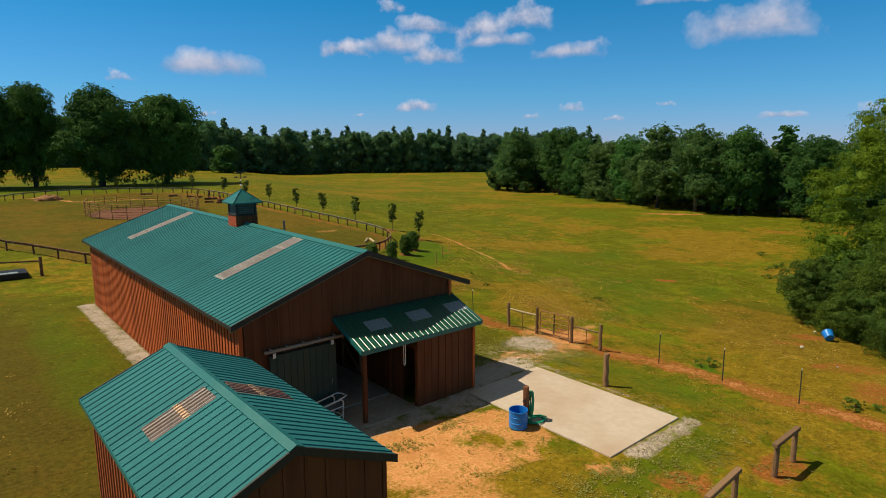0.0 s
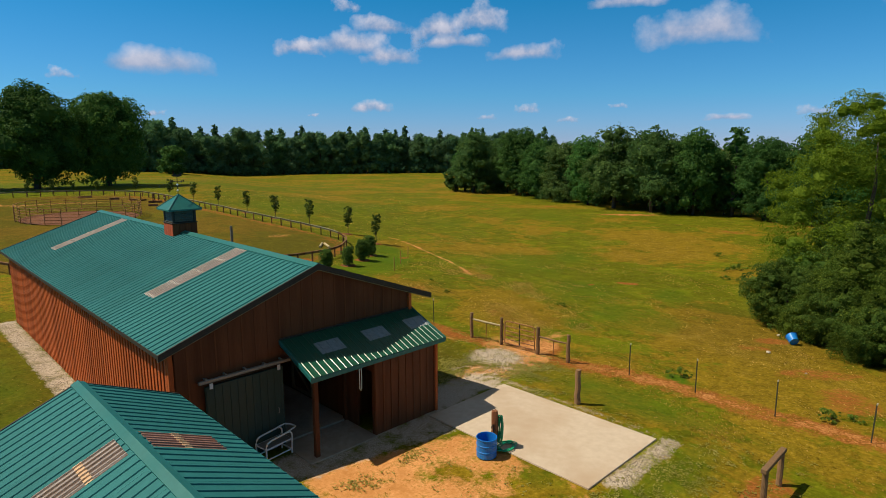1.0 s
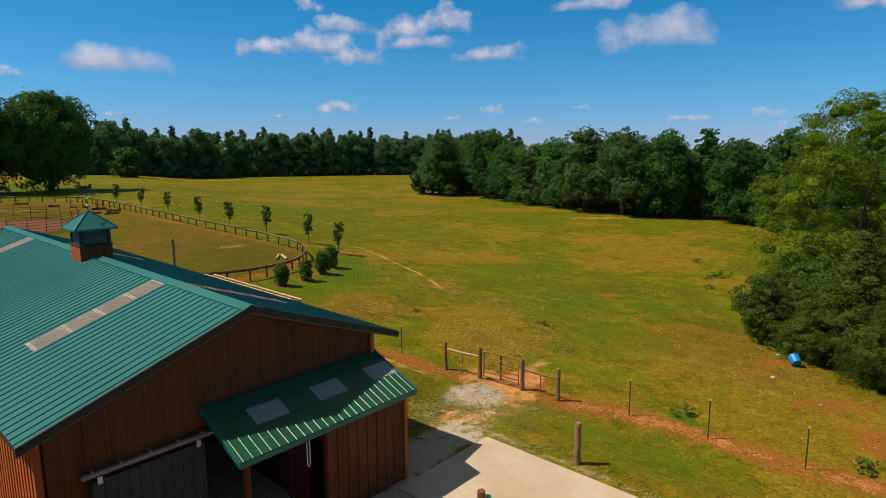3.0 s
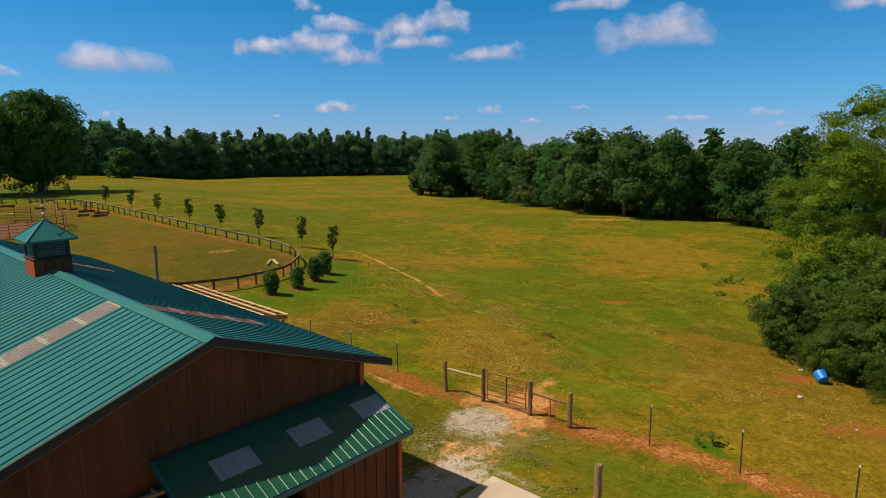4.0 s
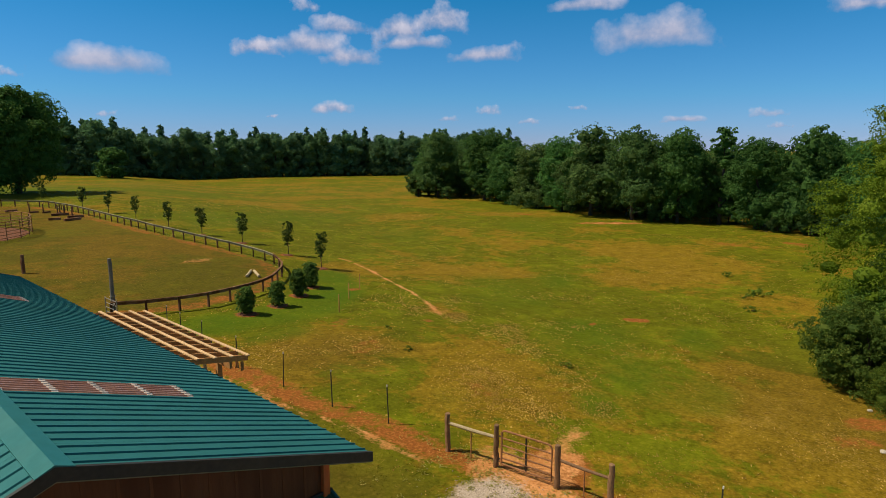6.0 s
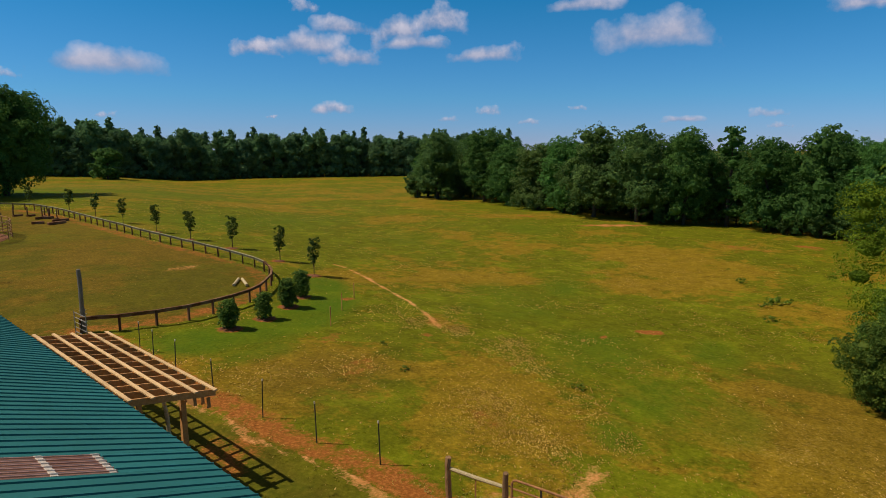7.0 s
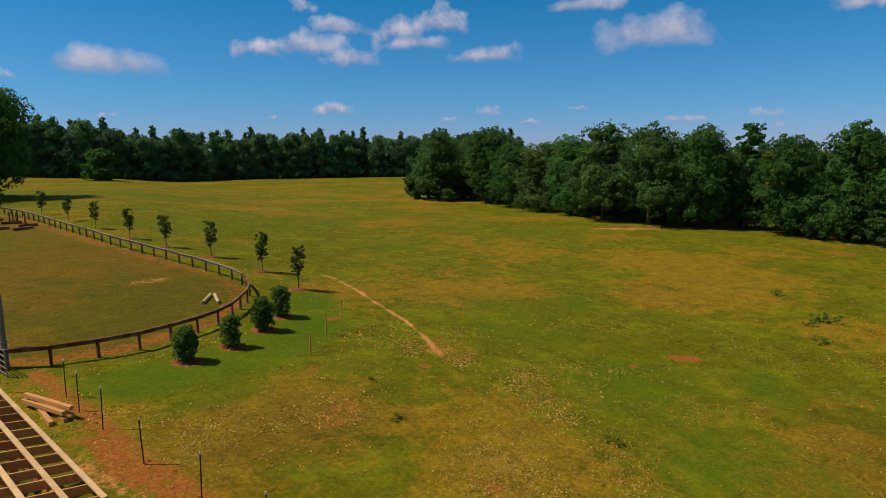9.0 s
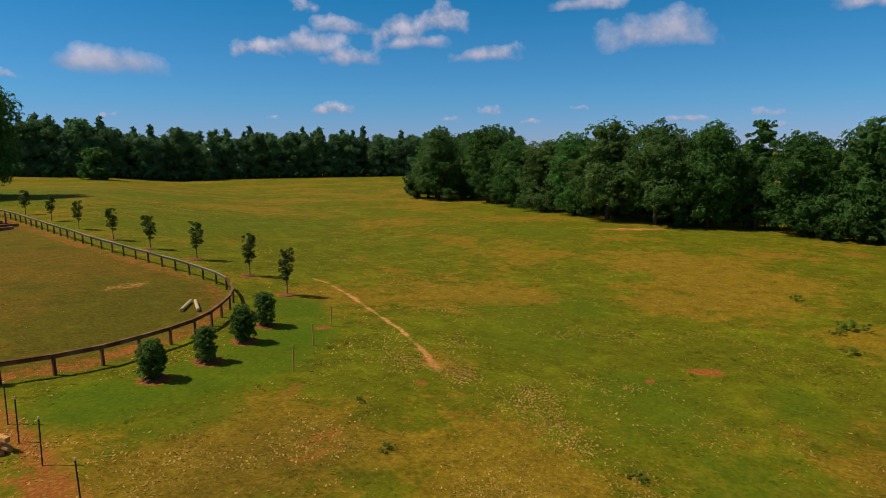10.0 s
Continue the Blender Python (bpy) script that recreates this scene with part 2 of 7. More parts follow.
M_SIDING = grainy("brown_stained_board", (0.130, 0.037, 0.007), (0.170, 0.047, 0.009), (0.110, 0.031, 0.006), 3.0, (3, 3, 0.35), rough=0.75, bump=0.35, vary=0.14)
# brown stain brightened to its sunlit orange; the siding above stays dark
M_SUNBATTEN = grainy("sunlit_brown_batten", (0.430, 0.088, 0.015), (0.530, 0.115, 0.019), None, 3.0, (3, 3, 0.3), rough=0.75, bump=0.35, vary=0.2)
# red of the cupola's sunlit face, with the sun's brightness in the colour
M_RED_SUNLIT = grainy("sunlit_red_board", (0.36, 0.060, 0.020), (0.46, 0.090, 0.030), None, 3.0, (3, 3, 0.35), rough=0.7, bump=0.3, vary=0.1)
M_HOSEPOST = grainy("stained_round_post", (0.22, 0.078, 0.032), (0.34, 0.135, 0.056), (0.17, 0.066, 0.030), 6.0, (2, 2, 0.3), rough=0.8, bump=0.5, vary=0.2)
M_DARKTRIM = grainy("dark_fascia", (0.022, 0.020, 0.016), (0.040, 0.034, 0.026), None, 3.0, rough=0.6, bump=0.1, vary=0.1)
M_DOOR = grainy("dark_green_door_board", (0.013, 0.040, 0.033), (0.018, 0.052, 0.043), None, 3.0, (3, 3, 0.35), rough=0.55, bump=0.2, vary=0.06)
M_STEEL = grainy("galvanised_steel", (0.22, 0.20, 0.17), (0.34, 0.31, 0.27), None, 8.0, rough=0.55, bump=0.1, vary=0.1, metal=0.4)
M_WHITE = grainy("white_painted_tube", (0.62, 0.61, 0.58), (0.80, 0.79, 0.76), None, 8.0, rough=0.4, bump=0.05, vary=0.05)
M_CONCRETE = grainy("pale_concrete", (0.55, 0.43, 0.32), (0.62, 0.50, 0.385), (0.48, 0.345, 0.235), 1.1, rough=0.85, bump=0.15, dist=0.004, vary=0.03)
M_APRON = grainy("grey_concrete", (0.36, 0.28, 0.20), (0.46, 0.37, 0.28), (0.32, 0.24, 0.17), 1.3, rough=0.85, bump=0.15, dist=0.004, vary=0.03)
M_POST = grainy("weathered_round_post", (0.145, 0.074, 0.034), (0.32, 0.185, 0.090), (0.22, 0.130, 0.064), 7.0, (2, 2, 0.3), rough=0.85, bump=0.6, vary=0.25)
M_GREYWOOD = grainy("grey_weathered_wood", (0.13, 0.115, 0.09), (0.25, 0.225, 0.18), (0.17, 0.15, 0.12), 6.0, (2, 2, 0.3), rough=0.85, bump=0.5, vary=0.1)
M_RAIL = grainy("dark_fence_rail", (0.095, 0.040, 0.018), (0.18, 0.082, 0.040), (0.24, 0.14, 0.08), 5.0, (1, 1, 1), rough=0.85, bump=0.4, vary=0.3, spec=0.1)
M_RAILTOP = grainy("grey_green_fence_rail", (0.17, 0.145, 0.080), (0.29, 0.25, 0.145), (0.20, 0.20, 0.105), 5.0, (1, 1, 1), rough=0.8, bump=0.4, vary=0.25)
M_LUMBER = grainy("fresh_sawn_lumber", (0.56, 0.36, 0.17), (0.74, 0.51, 0.27), (0.50, 0.33, 0.165), 4.0, (1, 1, 1), rough=0.7, bump=0.2, vary=0.16)
M_LUMBERDARK = grainy("treated_brown_lumber", (0.42, 0.195, 0.058), (0.56, 0.29, 0.10), None, 4.0, (1, 1, 1), rough=0.75, bump=0.3, vary=0.2)
M_TPOST = grainy("dark_green_fence_steel", (0.028, 0.034, 0.026), (0.05, 0.055, 0.042), None, 9.0, rough=0.6, vary=0.2)
M_CAP = grainy("white_plastic_cap", (0.70, 0.68, 0.60), (0.82, 0.80, 0.72), None, 9.0, rough=0.5, vary=0.1)
M_RUST = grainy("rusty_pipe", (0.25, 0.105, 0.038), (0.40, 0.190, 0.074), (0.16, 0.074, 0.032), 9.0, rough=0.75, bump=0.3, vary=0.25)
M_BLUE = grainy("blue_plastic", (0.010, 0.18, 0.58), (0.016, 0.22, 0.68), (0.010, 0.15, 0.50), 4.0, rough=0.4, bump=0.05, vary=0.08)
M_HOSE = grainy("green_rubber_hose", (0.010, 0.26, 0.12), (0.018, 0.36, 0.17), None, 9.0, rough=0.4, vary=0.1)
M_IRON = grainy("black_iron", (0.012, 0.011, 0.010), (0.022, 0.02, 0.018), None, 9.0, rough=0.5, vary=0.1)
M_GLOBE = grainy("white_glass_ball", (0.75, 0.75, 0.72), (0.85, 0.85, 0.82), None, 3.0, rough=0.2, vary=0.02)
M_BARK = grainy("bark", (0.045, 0.032, 0.022), (0.11, 0.082, 0.058), (0.075, 0.06, 0.045), 4.0, (2, 2, 0.4), rough=0.95, bump=0.8, dist=0.03, vary=0.2)
M_MULCH = grainy("red_brown_mulch", (0.12, 0.042, 0.016), (0.24, 0.085, 0.032), None, 12.0, rough=0.95, bump=0.9, dist=0.03, vary=0.15)
M_ROCK = grainy("pale_rock", (0.38, 0.32, 0.24), (0.58, 0.52, 0.42), None, 8.0, rough=0.9, bump=0.6, vary=0.2)
M_LOG = grainy("pale_peeled_log", (0.36, 0.28, 0.15), (0.54, 0.44, 0.26), None, 5.0, rough=0.8, bump=0.3, vary=0.15)
M_HEAP = grainy("red_brown_dirt", (0.24, 0.10, 0.038), (0.38, 0.18, 0.07), None, 9.0, rough=0.95, bump=0.9, dist=0.05, vary=0.1)
M_INSIDE = grainy("raw_boards", (0.25, 0.145, 0.070), (0.36, 0.22, 0.115), None, 3.0, (3, 3, 0.4), rough=0.85, bump=0.3, vary=0.2)
M_OAK = foliage("oak_leaves", (0.066, 0.136, 0.040), (0.123, 0.231, 0.059), (0.187, 0.292, 0.077), 0.54)
M_OAK_GREEN = foliage("fresh_oak_leaves", (0.062, 0.156, 0.036), (0.112, 0.253, 0.055), (0.176, 0.325, 0.075), 0.54)
M_OAK_OLIVE = foliage("olive_oak_leaves", (0.086, 0.150, 0.042), (0.149, 0.242, 0.062), (0.215, 0.303, 0.084), 0.54)
# distance haze is mixed into these far leaf colours: paler and bluer
M_FAR_HAZY = foliage("hazy_far_hardwood_leaves", (0.100, 0.200, 0.090), (0.145, 0.265, 0.100), (0.185, 0.305, 0.105), 0.52, 0.12)
M_PINE_HAZY = foliage("hazy_far_pine_needles", (0.086, 0.178, 0.088), (0.120, 0.230, 0.096), (0.155, 0.265, 0.100), 0.50, 0.12)
M_PECAN = foliage("pecan_leaves", (0.044, 0.115, 0.022), (0.088, 0.195, 0.034), (0.145, 0.260, 0.050), 0.34, 0.2)
M_BRIGHT = foliage("bright_spring_leaves", (0.100, 0.165, 0.010), (0.170, 0.255, 0.015), (0.26, 0.34, 0.026), 0.42, 0.3)
M_LIGHT = foliage("light_green_leaves", (0.12, 0.20, 0.025), (0.19, 0.29, 0.035), (0.28, 0.37, 0.05), 0.5, 0.3)
M_CEDAR = foliage("dull_green_sprays", (0.075, 0.130, 0.018), (0.160, 0.240, 0.030), (0.260, 0.330, 0.046), 0.60, 0.35)
M_BRUSH = foliage("tangled_dark_leaves", (0.075, 0.145, 0.026), (0.150, 0.245, 0.040), (0.27, 0.35, 0.060), 0.60, 0.5)
M_BUSH = foliage("glossy_shrub_leaves", (0.085, 0.170, 0.034), (0.18, 0.300, 0.056), (0.30, 0.42, 0.090), 0.55, 0.8)
M_SAP = foliage("sapling_leaves", (0.044, 0.080, 0.018), (0.095, 0.145, 0.030), (0.16, 0.21, 0.05), 0.45, 0.8)
M_STRAW = foliage("dead_straw", (0.34, 0.21, 0.04), (0.54, 0.36, 0.075), (0.76, 0.54, 0.16), 0.3, 0.5)
M_STONE = foliage("crushed_stone", (0.36, 0.29, 0.22), (0.48, 0.40, 0.31), (0.62, 0.54, 0.44), 0.0, 0.8)
M_FORB = foliage("sage_green_weed_leaves", (0.26, 0.26, 0.045), (0.42, 0.39, 0.090), (0.62, 0.52, 0.18), 0.45, 0.6)
M_GRASS = grass_material()
M_TUSSOCK = grass_material("tussock_grass", 0.30, 1.25)
M_WEED = grass_material("weed_stalks", 0.5)

# ---------------------------------------------------------------- mesh helpers


class Mesh:
    """Collects vertices and faces of one part."""

    def __init__(self):
        self.v, self.f = [], []

    def add(self, verts, faces):
        k = len(self.v)
        self.v.extend(tuple(p) for p in verts)
        self.f.extend(tuple(i + k for i in f) for f in faces)
        return self

    def box(self, cx, cy, cz, sx, sy, sz, c=0.0, m=None):
        """A box by centre and size, its edges cut by c."""
        x, y, z = sx / 2, sy / 2, sz / 2
        if c <= 0:
            p = [(i * x, j * y, k * z) for i in (-1, 1) for j in (-1, 1) for k in (-1, 1)]
            f = [(0, 1, 3, 2), (4, 6, 7, 5), (0, 4, 5, 1), (2, 3, 7, 6), (0, 2, 6, 4), (1, 5, 7, 3)]
        else:
            p, f, ix = [], [], {}
            for i in (-1, 1):
                for j in (-1, 1):
                    for k in (-1, 1):
                        ix[i, j, k] = len(p)
                        p += [(i * x, j * (y - c), k * (z - c)), (i * (x - c), j * y, k * (z - c)), (i * (x - c), j * (y - c), k * z)]
            s = (-1, 1)
            for i in s:
                q = [ix[i, -1, -1], ix[i, 1, -1], ix[i, 1, 1], ix[i, -1, 1]]
                f.append(q if i > 0 else q[::-1])
                q = [ix[-1, i, -1] + 1, ix[-1, i, 1] + 1, ix[1, i, 1] + 1, ix[1, i, -1] + 1]
                f.append(q if i > 0 else q[::-1])
                q = [ix[-1, -1, i] + 2, ix[1, -1, i] + 2, ix[1, 1, i] + 2, ix[-1, 1, i] + 2]
                f.append(q if i > 0 else q[::-1])
                for j in s:
                    f.append((ix[i, j, -1], ix[i, j, 1], ix[i, j, 1] + 1, ix[i, j, -1] + 1))
                    f.append((ix[i, -1, j], ix[i, 1, j], ix[i, 1, j] + 2, ix[i, -1, j] + 2))
                    f.append((ix[-1, i, j] + 1, ix[1, i, j] + 1, ix[1, i, j] + 2, ix[-1, i, j] + 2))
                    for k in s:
                        b = ix[i, j, k]
                        f.append((b, b + 1, b + 2))
        pts = [Vector(q) for q in p]
        if m is not None:
            pts = [m @ q for q in pts]
        return self.add([q + Vector((cx, cy, cz)) for q in pts], f)

    def beam(self, p, q, w, h, c=0.0, twist=0.0):
        """A beam from p to q, w wide across, h high."""
        p, q = Vector(p), Vector(q)
        d = q - p
        rot = frame_of(d)
        mid = (p + q) / 2
        return self.box(mid.x, mid.y, mid.z, w, h, d.length, c, rot @ Matrix.Rotation(twist, 4, 'Z'))

    def tube(self, pts, r, n=8, caps=True):
        """A tube along points; r one radius or one for each."""
        pts = [Vector(p) for p in pts]
        rs = r if isinstance(r, (list, tuple)) else [r] * len(pts)
        k = len(self.v)
        for i, p in enumerate(pts):
            d = (pts[min(i + 1, len(pts) - 1)] - pts[max(i - 1, 0)])
            rot = frame_of(d)
            for a in range(n):
                t = 2 * math.pi * a / n
                self.v.append(tuple(p + rot @ Vector((math.cos(t) * rs[i], math.sin(t) * rs[i], 0))))
        for i in range(len(pts) - 1):
            for a in range(n):
                b = (a + 1) % n
                self.f.append((k + i * n + a, k + i * n + b, k + (i + 1) * n + b, k + (i + 1) * n + a))
        if caps:
            self.f.append(tuple(k + a for a in range(n))[::-1])
            self.f.append(tuple(k + (len(pts) - 1) * n + a for a in range(n)))
        return self

    def prism(self, poly, depth, m):
        """A polygon in the xy plane, thickened along z by depth, then moved by m."""
        n = len(poly)
        v = [m @ Vector((x, y, 0)) for x, y in poly] + [m @ Vector((x, y, depth)) for x, y in poly]
        f = [tuple(range(n))[::-1], tuple(range(n, 2 * n))]
        f += [(i, (i + 1) % n, n + (i + 1) % n, n + i) for i in range(n)]
        return self.add(v, f)

    def data(self, name, smooth=False):
        me = bpy.data.meshes.new(name)
        me.from_pydata(self.v, [], self.f)
        if smooth:
            me.polygons.foreach_set("use_smooth", [True] * len(me.polygons))
        me.update()
        return me


def frame_of(d):
    d = Vector(d)
    if d.length < 1e-9:
        d = Vector((0, 0, 1))
    d.normalize()
    up = Vector((0, 0, 1)) if abs(d.z) < 0.95 else Vector((1, 0, 0))
    x = d.cross(up).normalized()
    y = x.cross(d).normalized() * -1
    y = d.cross(x)
    return Matrix((x, y, d)).transposed().to_4x4()


def part(name, mesh, material, parent=None, label="", smooth=False, m=None):
    me = mesh.data(name, smooth) if isinstance(mesh, Mesh) else mesh
    if not me.materials:
        me.materials.append(material)
    ob = new(name, me)
    if parent is not None:
        ob.parent = parent
    if m is not None:
        ob.matrix_basis = m
    if label:
        ob["label"] = label
    return ob


def thing(name, label, category, at=(0, 0, 0), group="", kind=""):
    ob = new(name)
    ob.location = at
    return tagged(ob, label, category, group, kind)


def piece(name, me, parent, m):
    ob = new(name, me)
    ob.parent = parent
    ob.matrix_basis = m
    return ob


def scaled(x, y, z, sx, sy, sz, rz=0.0):
    return Matrix.LocRotScale((x, y, z), Euler((0, 0, rz)), (sx, sy, sz))


def unit_box(name, material, c=0.0):
    me = Mesh().box(0, 0, 0, 1, 1, 1, c).data(name)
    me.materials.append(material)
    return me


# ---------------------------------------------------------------- ground


def sst(u):
    u = np.clip(u, 0.0, 1.0)
    return u * u * (3 - 2 * u)


def lie(x, y):
    """Height of the land: level round the barn, falling to the pasture, rising to the north."""
    x, y = np.asarray(x, float), np.asarray(y, float)
    u = (x - 8 - 0.35 * np.maximum(0, y)) / 35
    uc = np.clip(u, 0, 1)
    h = -2.7 * (0.5 * sst(u) + 0.5 * uc * (1.3 - 0.3 * uc))
    r = np.hypot(x, y)
    h = h - 0.012 * np.minimum(np.maximum(0, r - 70), 330) * sst((r - 70) / 60)
    h = h + 0.024 * np.clip(y - 25, 0, 100) * sst((140 - x) / 110) * (1 - 0.9 * sst((y - 130) / 90))
    h = h + 2.4 * np.exp(-(((x - 38) / 42) ** 2 + ((y - 285) / 45) ** 2))
    near = np.hypot(np.maximum(np.maximum(8 - x, x - 12.4), 0), np.maximum(np.maximum(-8.2 - y, y + 1.4), 0))
    return h * sst(near / 3.5 + 0.03)


def z_at(x, y):
    return float(lie(x, y))


def seg(x, y, pts):
    """Distance from each place to a line of points."""
    best = np.full(np.shape(x), 1e9)
    for (ax, ay), (bx, by) in zip(pts[:-1], pts[1:]):
        dx, dy = bx - ax, by - ay
        t = np.clip(((x - ax) * dx + (y - ay) * dy) / (dx * dx + dy * dy), 0, 1)
        best = np.minimum(best, np.hypot(x - ax - t * dx, y - ay - t * dy))
    return best


def blob(x, y, cx, cy, rx, ry, turn=0.0, soft=0.35):
    c, s = math.cos(turn), math.sin(turn)
    u, v = ((x - cx) * c + (y - cy) * s) / rx, (-(x - cx) * s + (y - cy) * c) / ry
    return 1 - sst((np.hypot(u, v) - (1 - soft)) / (2 * soft))


def band(d, half, soft):
    return 1 - sst((d - half + soft) / (2 * soft))


ARENA = [(14.65, 27.0), (16.1, 26.2), (17.7, 25.85), (19.3, 25.75), (21.5, 26.4), (23.45, 27.2), (25.4, 28.4), (27.3, 30.3), (29.0, 32.3), (30.4, 35.4), (30.75, 37.9),
         (30.4, 42.4), (29.5, 48.6), (28.7, 55.5), (28.4, 64), (28.3, 72.5), (28.0, 80), (26.6, 86.5), (20.4, 92.0), (12.0, 94), (4.0, 91), (-1.0, 84), (-3.6, 74), (-3.6, 60), (-3.2, 51), (-2.3, 45.6), (-0.7, 42.2), (0.6, 38.9), (2.2, 35.0), (5.2, 31.4), (10.2, 28.6)]
FENCE = [(15.5, 25.5), (15.5, 22.0), (15.5, 18.4), (15.5, 15.2), (15.75, 12.2), (16.0, 9.4), (16.6, 7.0), (16.66, 4.27), (17.03, 2.6), (17.4, 0.65), (17.53, -0.97), (18.3, -3.65), (18.45, -6.5), (18.4, -9.5), (18.6, -12.45), (18.9, -15.5), (19.2, -19)]
LOGS = [(26.45, 32.95, 51, 2.1), (26.95, 32.7, 68, 2.3)]
BUSHES = [(20.5, 23.1, 1.55), (23.1, 23.9, 1.5), (25.9, 25.7, 1.75), (28.2, 27.6, 1.75)]
SAPLINGS = [(33.2, 33.2, 3.1), (34.2, 39.5, 3.1), (33.6, 46.5, 3.1), (32.3, 52.2, 2.9), (31.3, 57.7, 2.9), (30.9, 65.4, 2.8), (30.7, 73.2, 2.8), (30.3, 81.2, 2.8), (28.2, 90.2, 2.8), (23.6, 94.2, 2.0), (20.4, 95.6, 2.2), (17.6, 96.2, 2.6), (14.4, 97.0, 2.3)]


def masks(x, y):
    """How far each place is bare red earth, sand, gravel, lush or dry grass."""
    fence = seg(x, y, FENCE)
    side = np.where(x < np.interp(y, [p[1] for p in FENCE[::-1]], [p[0] for p in FENCE[::-1]]), 1.0, 0.0)
    ring = seg(x, y, ARENA + ARENA[:1])
    inside = np.zeros_like(x)
    px, py = [p[0] for p in ARENA], [p[1] for p in ARENA]
    j = len(ARENA) - 1
    for i in range(len(ARENA)):
        cross = ((np.array(py[i]) > y) != (py[j] > y)) & (x < (px[j] - px[i]) * (y - py[i]) / (py[j] - py[i] + 1e-12) + px[i])
        inside = np.where(cross, 1 - inside, inside)
        j = i
    red = np.maximum(band(fence, 0.55, 0.5) * 0.62, band(np.abs(fence - 0.45), 0.6, 0.45) * side * 0.70 * sst((y + 2) / 6) * sst((21 - y) / 4))
    red = np.maximum(red, band(fence, 1.0, 0.7) * 0.66 * sst((1.5 - y) / 2))
    red = np.maximum(red, inside * band(np.abs(ring - 0.6), 0.8, 0.6) * 0.52 * sst((x - 11) / 4))
    spots = [(38.0, 10.3, 0.4, 0.28, 0, 0.85), (41.6, 8.9, 1.0, 0.55, -0.8, 0.95), (32.1, -5.4, 1.5, 0.8, -0.6, 0.6), (29.2, -5.3, 1.2, 0.7, -0.6, 0.5), (11.8, -11.3, 1.4, 0.7, 0, 0.62), (8.6, -9.9, 1.2, 0.7, -0.9, 0.58), (7.6, -11.4, 1.3, 0.8, 0, 0.5), (31.6, 18.7, 0.9, 0.4, 0.5, 0.5), (23.0, -11.0, 2.2, 1.2, 0.3, 0.55), (26.5, -9.0, 2.6, 1.0, -0.6, 0.5), (22, 14.5, 1.6, 0.7, 0.4, 0.46), (28.8, 16.6, 0.5, 0.35, 0, 0.6)]
    for cx, cy, rx, ry, t, a in spots:
        red = np.maximum(red, blob(x, y, cx, cy, rx, ry, t) * a)
    spots = [(24.2, 19.0, 1.6, 0.5, 0.5, 0.5), (13.2, 10.4, 2.2, 1.2, 0.5, 0.5), (30.8, 25.8, 0.7, 0.5, 0, 0.6), (112, 60, 3, 1.2, 0.9, 0.8), (93.8, 53.4, 2.0, 0.8, 1.35, 0.8), (92.3, 35.8, 6.4, 1.6, -0.72, 0.75), (87.6, 8.3, 2.6, 1.1, 1.5, 0.75), (82, 14, 4, 1.5, 1.2, 0.45), (18.3, 1.3, 1.7, 1.2, 0.2, 0.80), (22, 7, 1.2, 0.6, 1, 0.45)]
    for cx, cy, rx, ry, t, a in spots:
        red = np.maximum(red, blob(x, y, cx, cy, rx, ry, t) * a)
    for bx, by, h in BUSHES + SAPLINGS[:5]:
        red = np.maximum(red, blob(x, y, bx, by, 0.75, 0.75) * 0.75)
    sand = np.zeros_like(x)
    spots = [(3.9, -4.6, 2.6, 1.5, -0.6, 0.66), (2.4, -7.0, 2.2, 1.8, 0.2, 0.6), (5.8, -5.6, 1.5, 0.6, -0.7, 0.6), (4.3, -8.6, 1.8, 0.9, -0.5, 0.52), (7.6, -8.2, 0.9, 0.35, -0.9, 0.62), (8.3, -7.5, 0.6, 0.3, -1.2, 0.55), (3.6, -11.5, 2.0, 1.0, 0.3, 0.52), (5.0, -3.1, 2.8, 0.9, -0.3, 0.68)]
    for cx, cy, rx, ry, t, a in spots:
        sand = np.maximum(sand, blob(x, y, cx, cy, rx, ry, t) * a)
    spots = [(7.0, -3.7, 1.6, 0.9, -0.4, 0.62), (7.3, -5.2, 0.9, 1.1, 0.2, 0.55), (92.3, 35.8, 6.6, 1.5, -0.72, 0.50), (25.8, 39.5, 2.0, 0.8, 0.3, 0.40), (36.2, 10.7, 0.5, 0.16, 0.5, 0.5), (16.6, 1.6, 2.6, 1.4, 0.9, 0.60), (13.8, 0.1, 3.6, 1.3, 0.2, 0.66), (16.5, 0.4, 1.4, 0.9, 0.2, 0.66), (18.7, 1.4, 1.6, 0.9, 0.3, 0.6)]
    for cx, cy, rx, ry, t, a in spots:
        sand = np.maximum(sand, blob(x, y, cx, cy, rx, ry, t) * a)
    sand = np.maximum(sand, band(fence, 0.75, 0.6) * 0.40 * sst((0.5 - y) / 3))
    trail = seg(x, y, [(30.9, 17.5), (32.4, 19.8), (33.6, 22.1), (34.3, 23.3), (35.5, 26.7), (36.2, 28.8), (37.0, 30.8), (37.8, 33.5), (38.2, 35.3), (38.2, 38.8), (36.9, 42.9)])
    sand = np.maximum(sand, band(trail, 0.20 + 0.08 * np.sin(y * 1.7) * np.sin(y * 0.63 + 1), 0.2) * 0.70 * (0.30 + 0.70 * band(np.abs(y - 27), 11, 5)))
    sand = np.maximum(sand, band(seg(x, y, [(3.4, 92.2), (6.5, 88.8), (8.8, 82.5), (10.5, 80.8), (16.0, 81.0), (20.5, 78.6)]), 1.0, 0.9) * 0.56)
    sand = np.maximum(sand, band(np.abs(fence - 1.1 - 0.15 * np.sin(y * 1.3)), 0.26, 0.22) * side * 0.52 * sst((y - 2) / 3) * sst((20 - y) / 4))
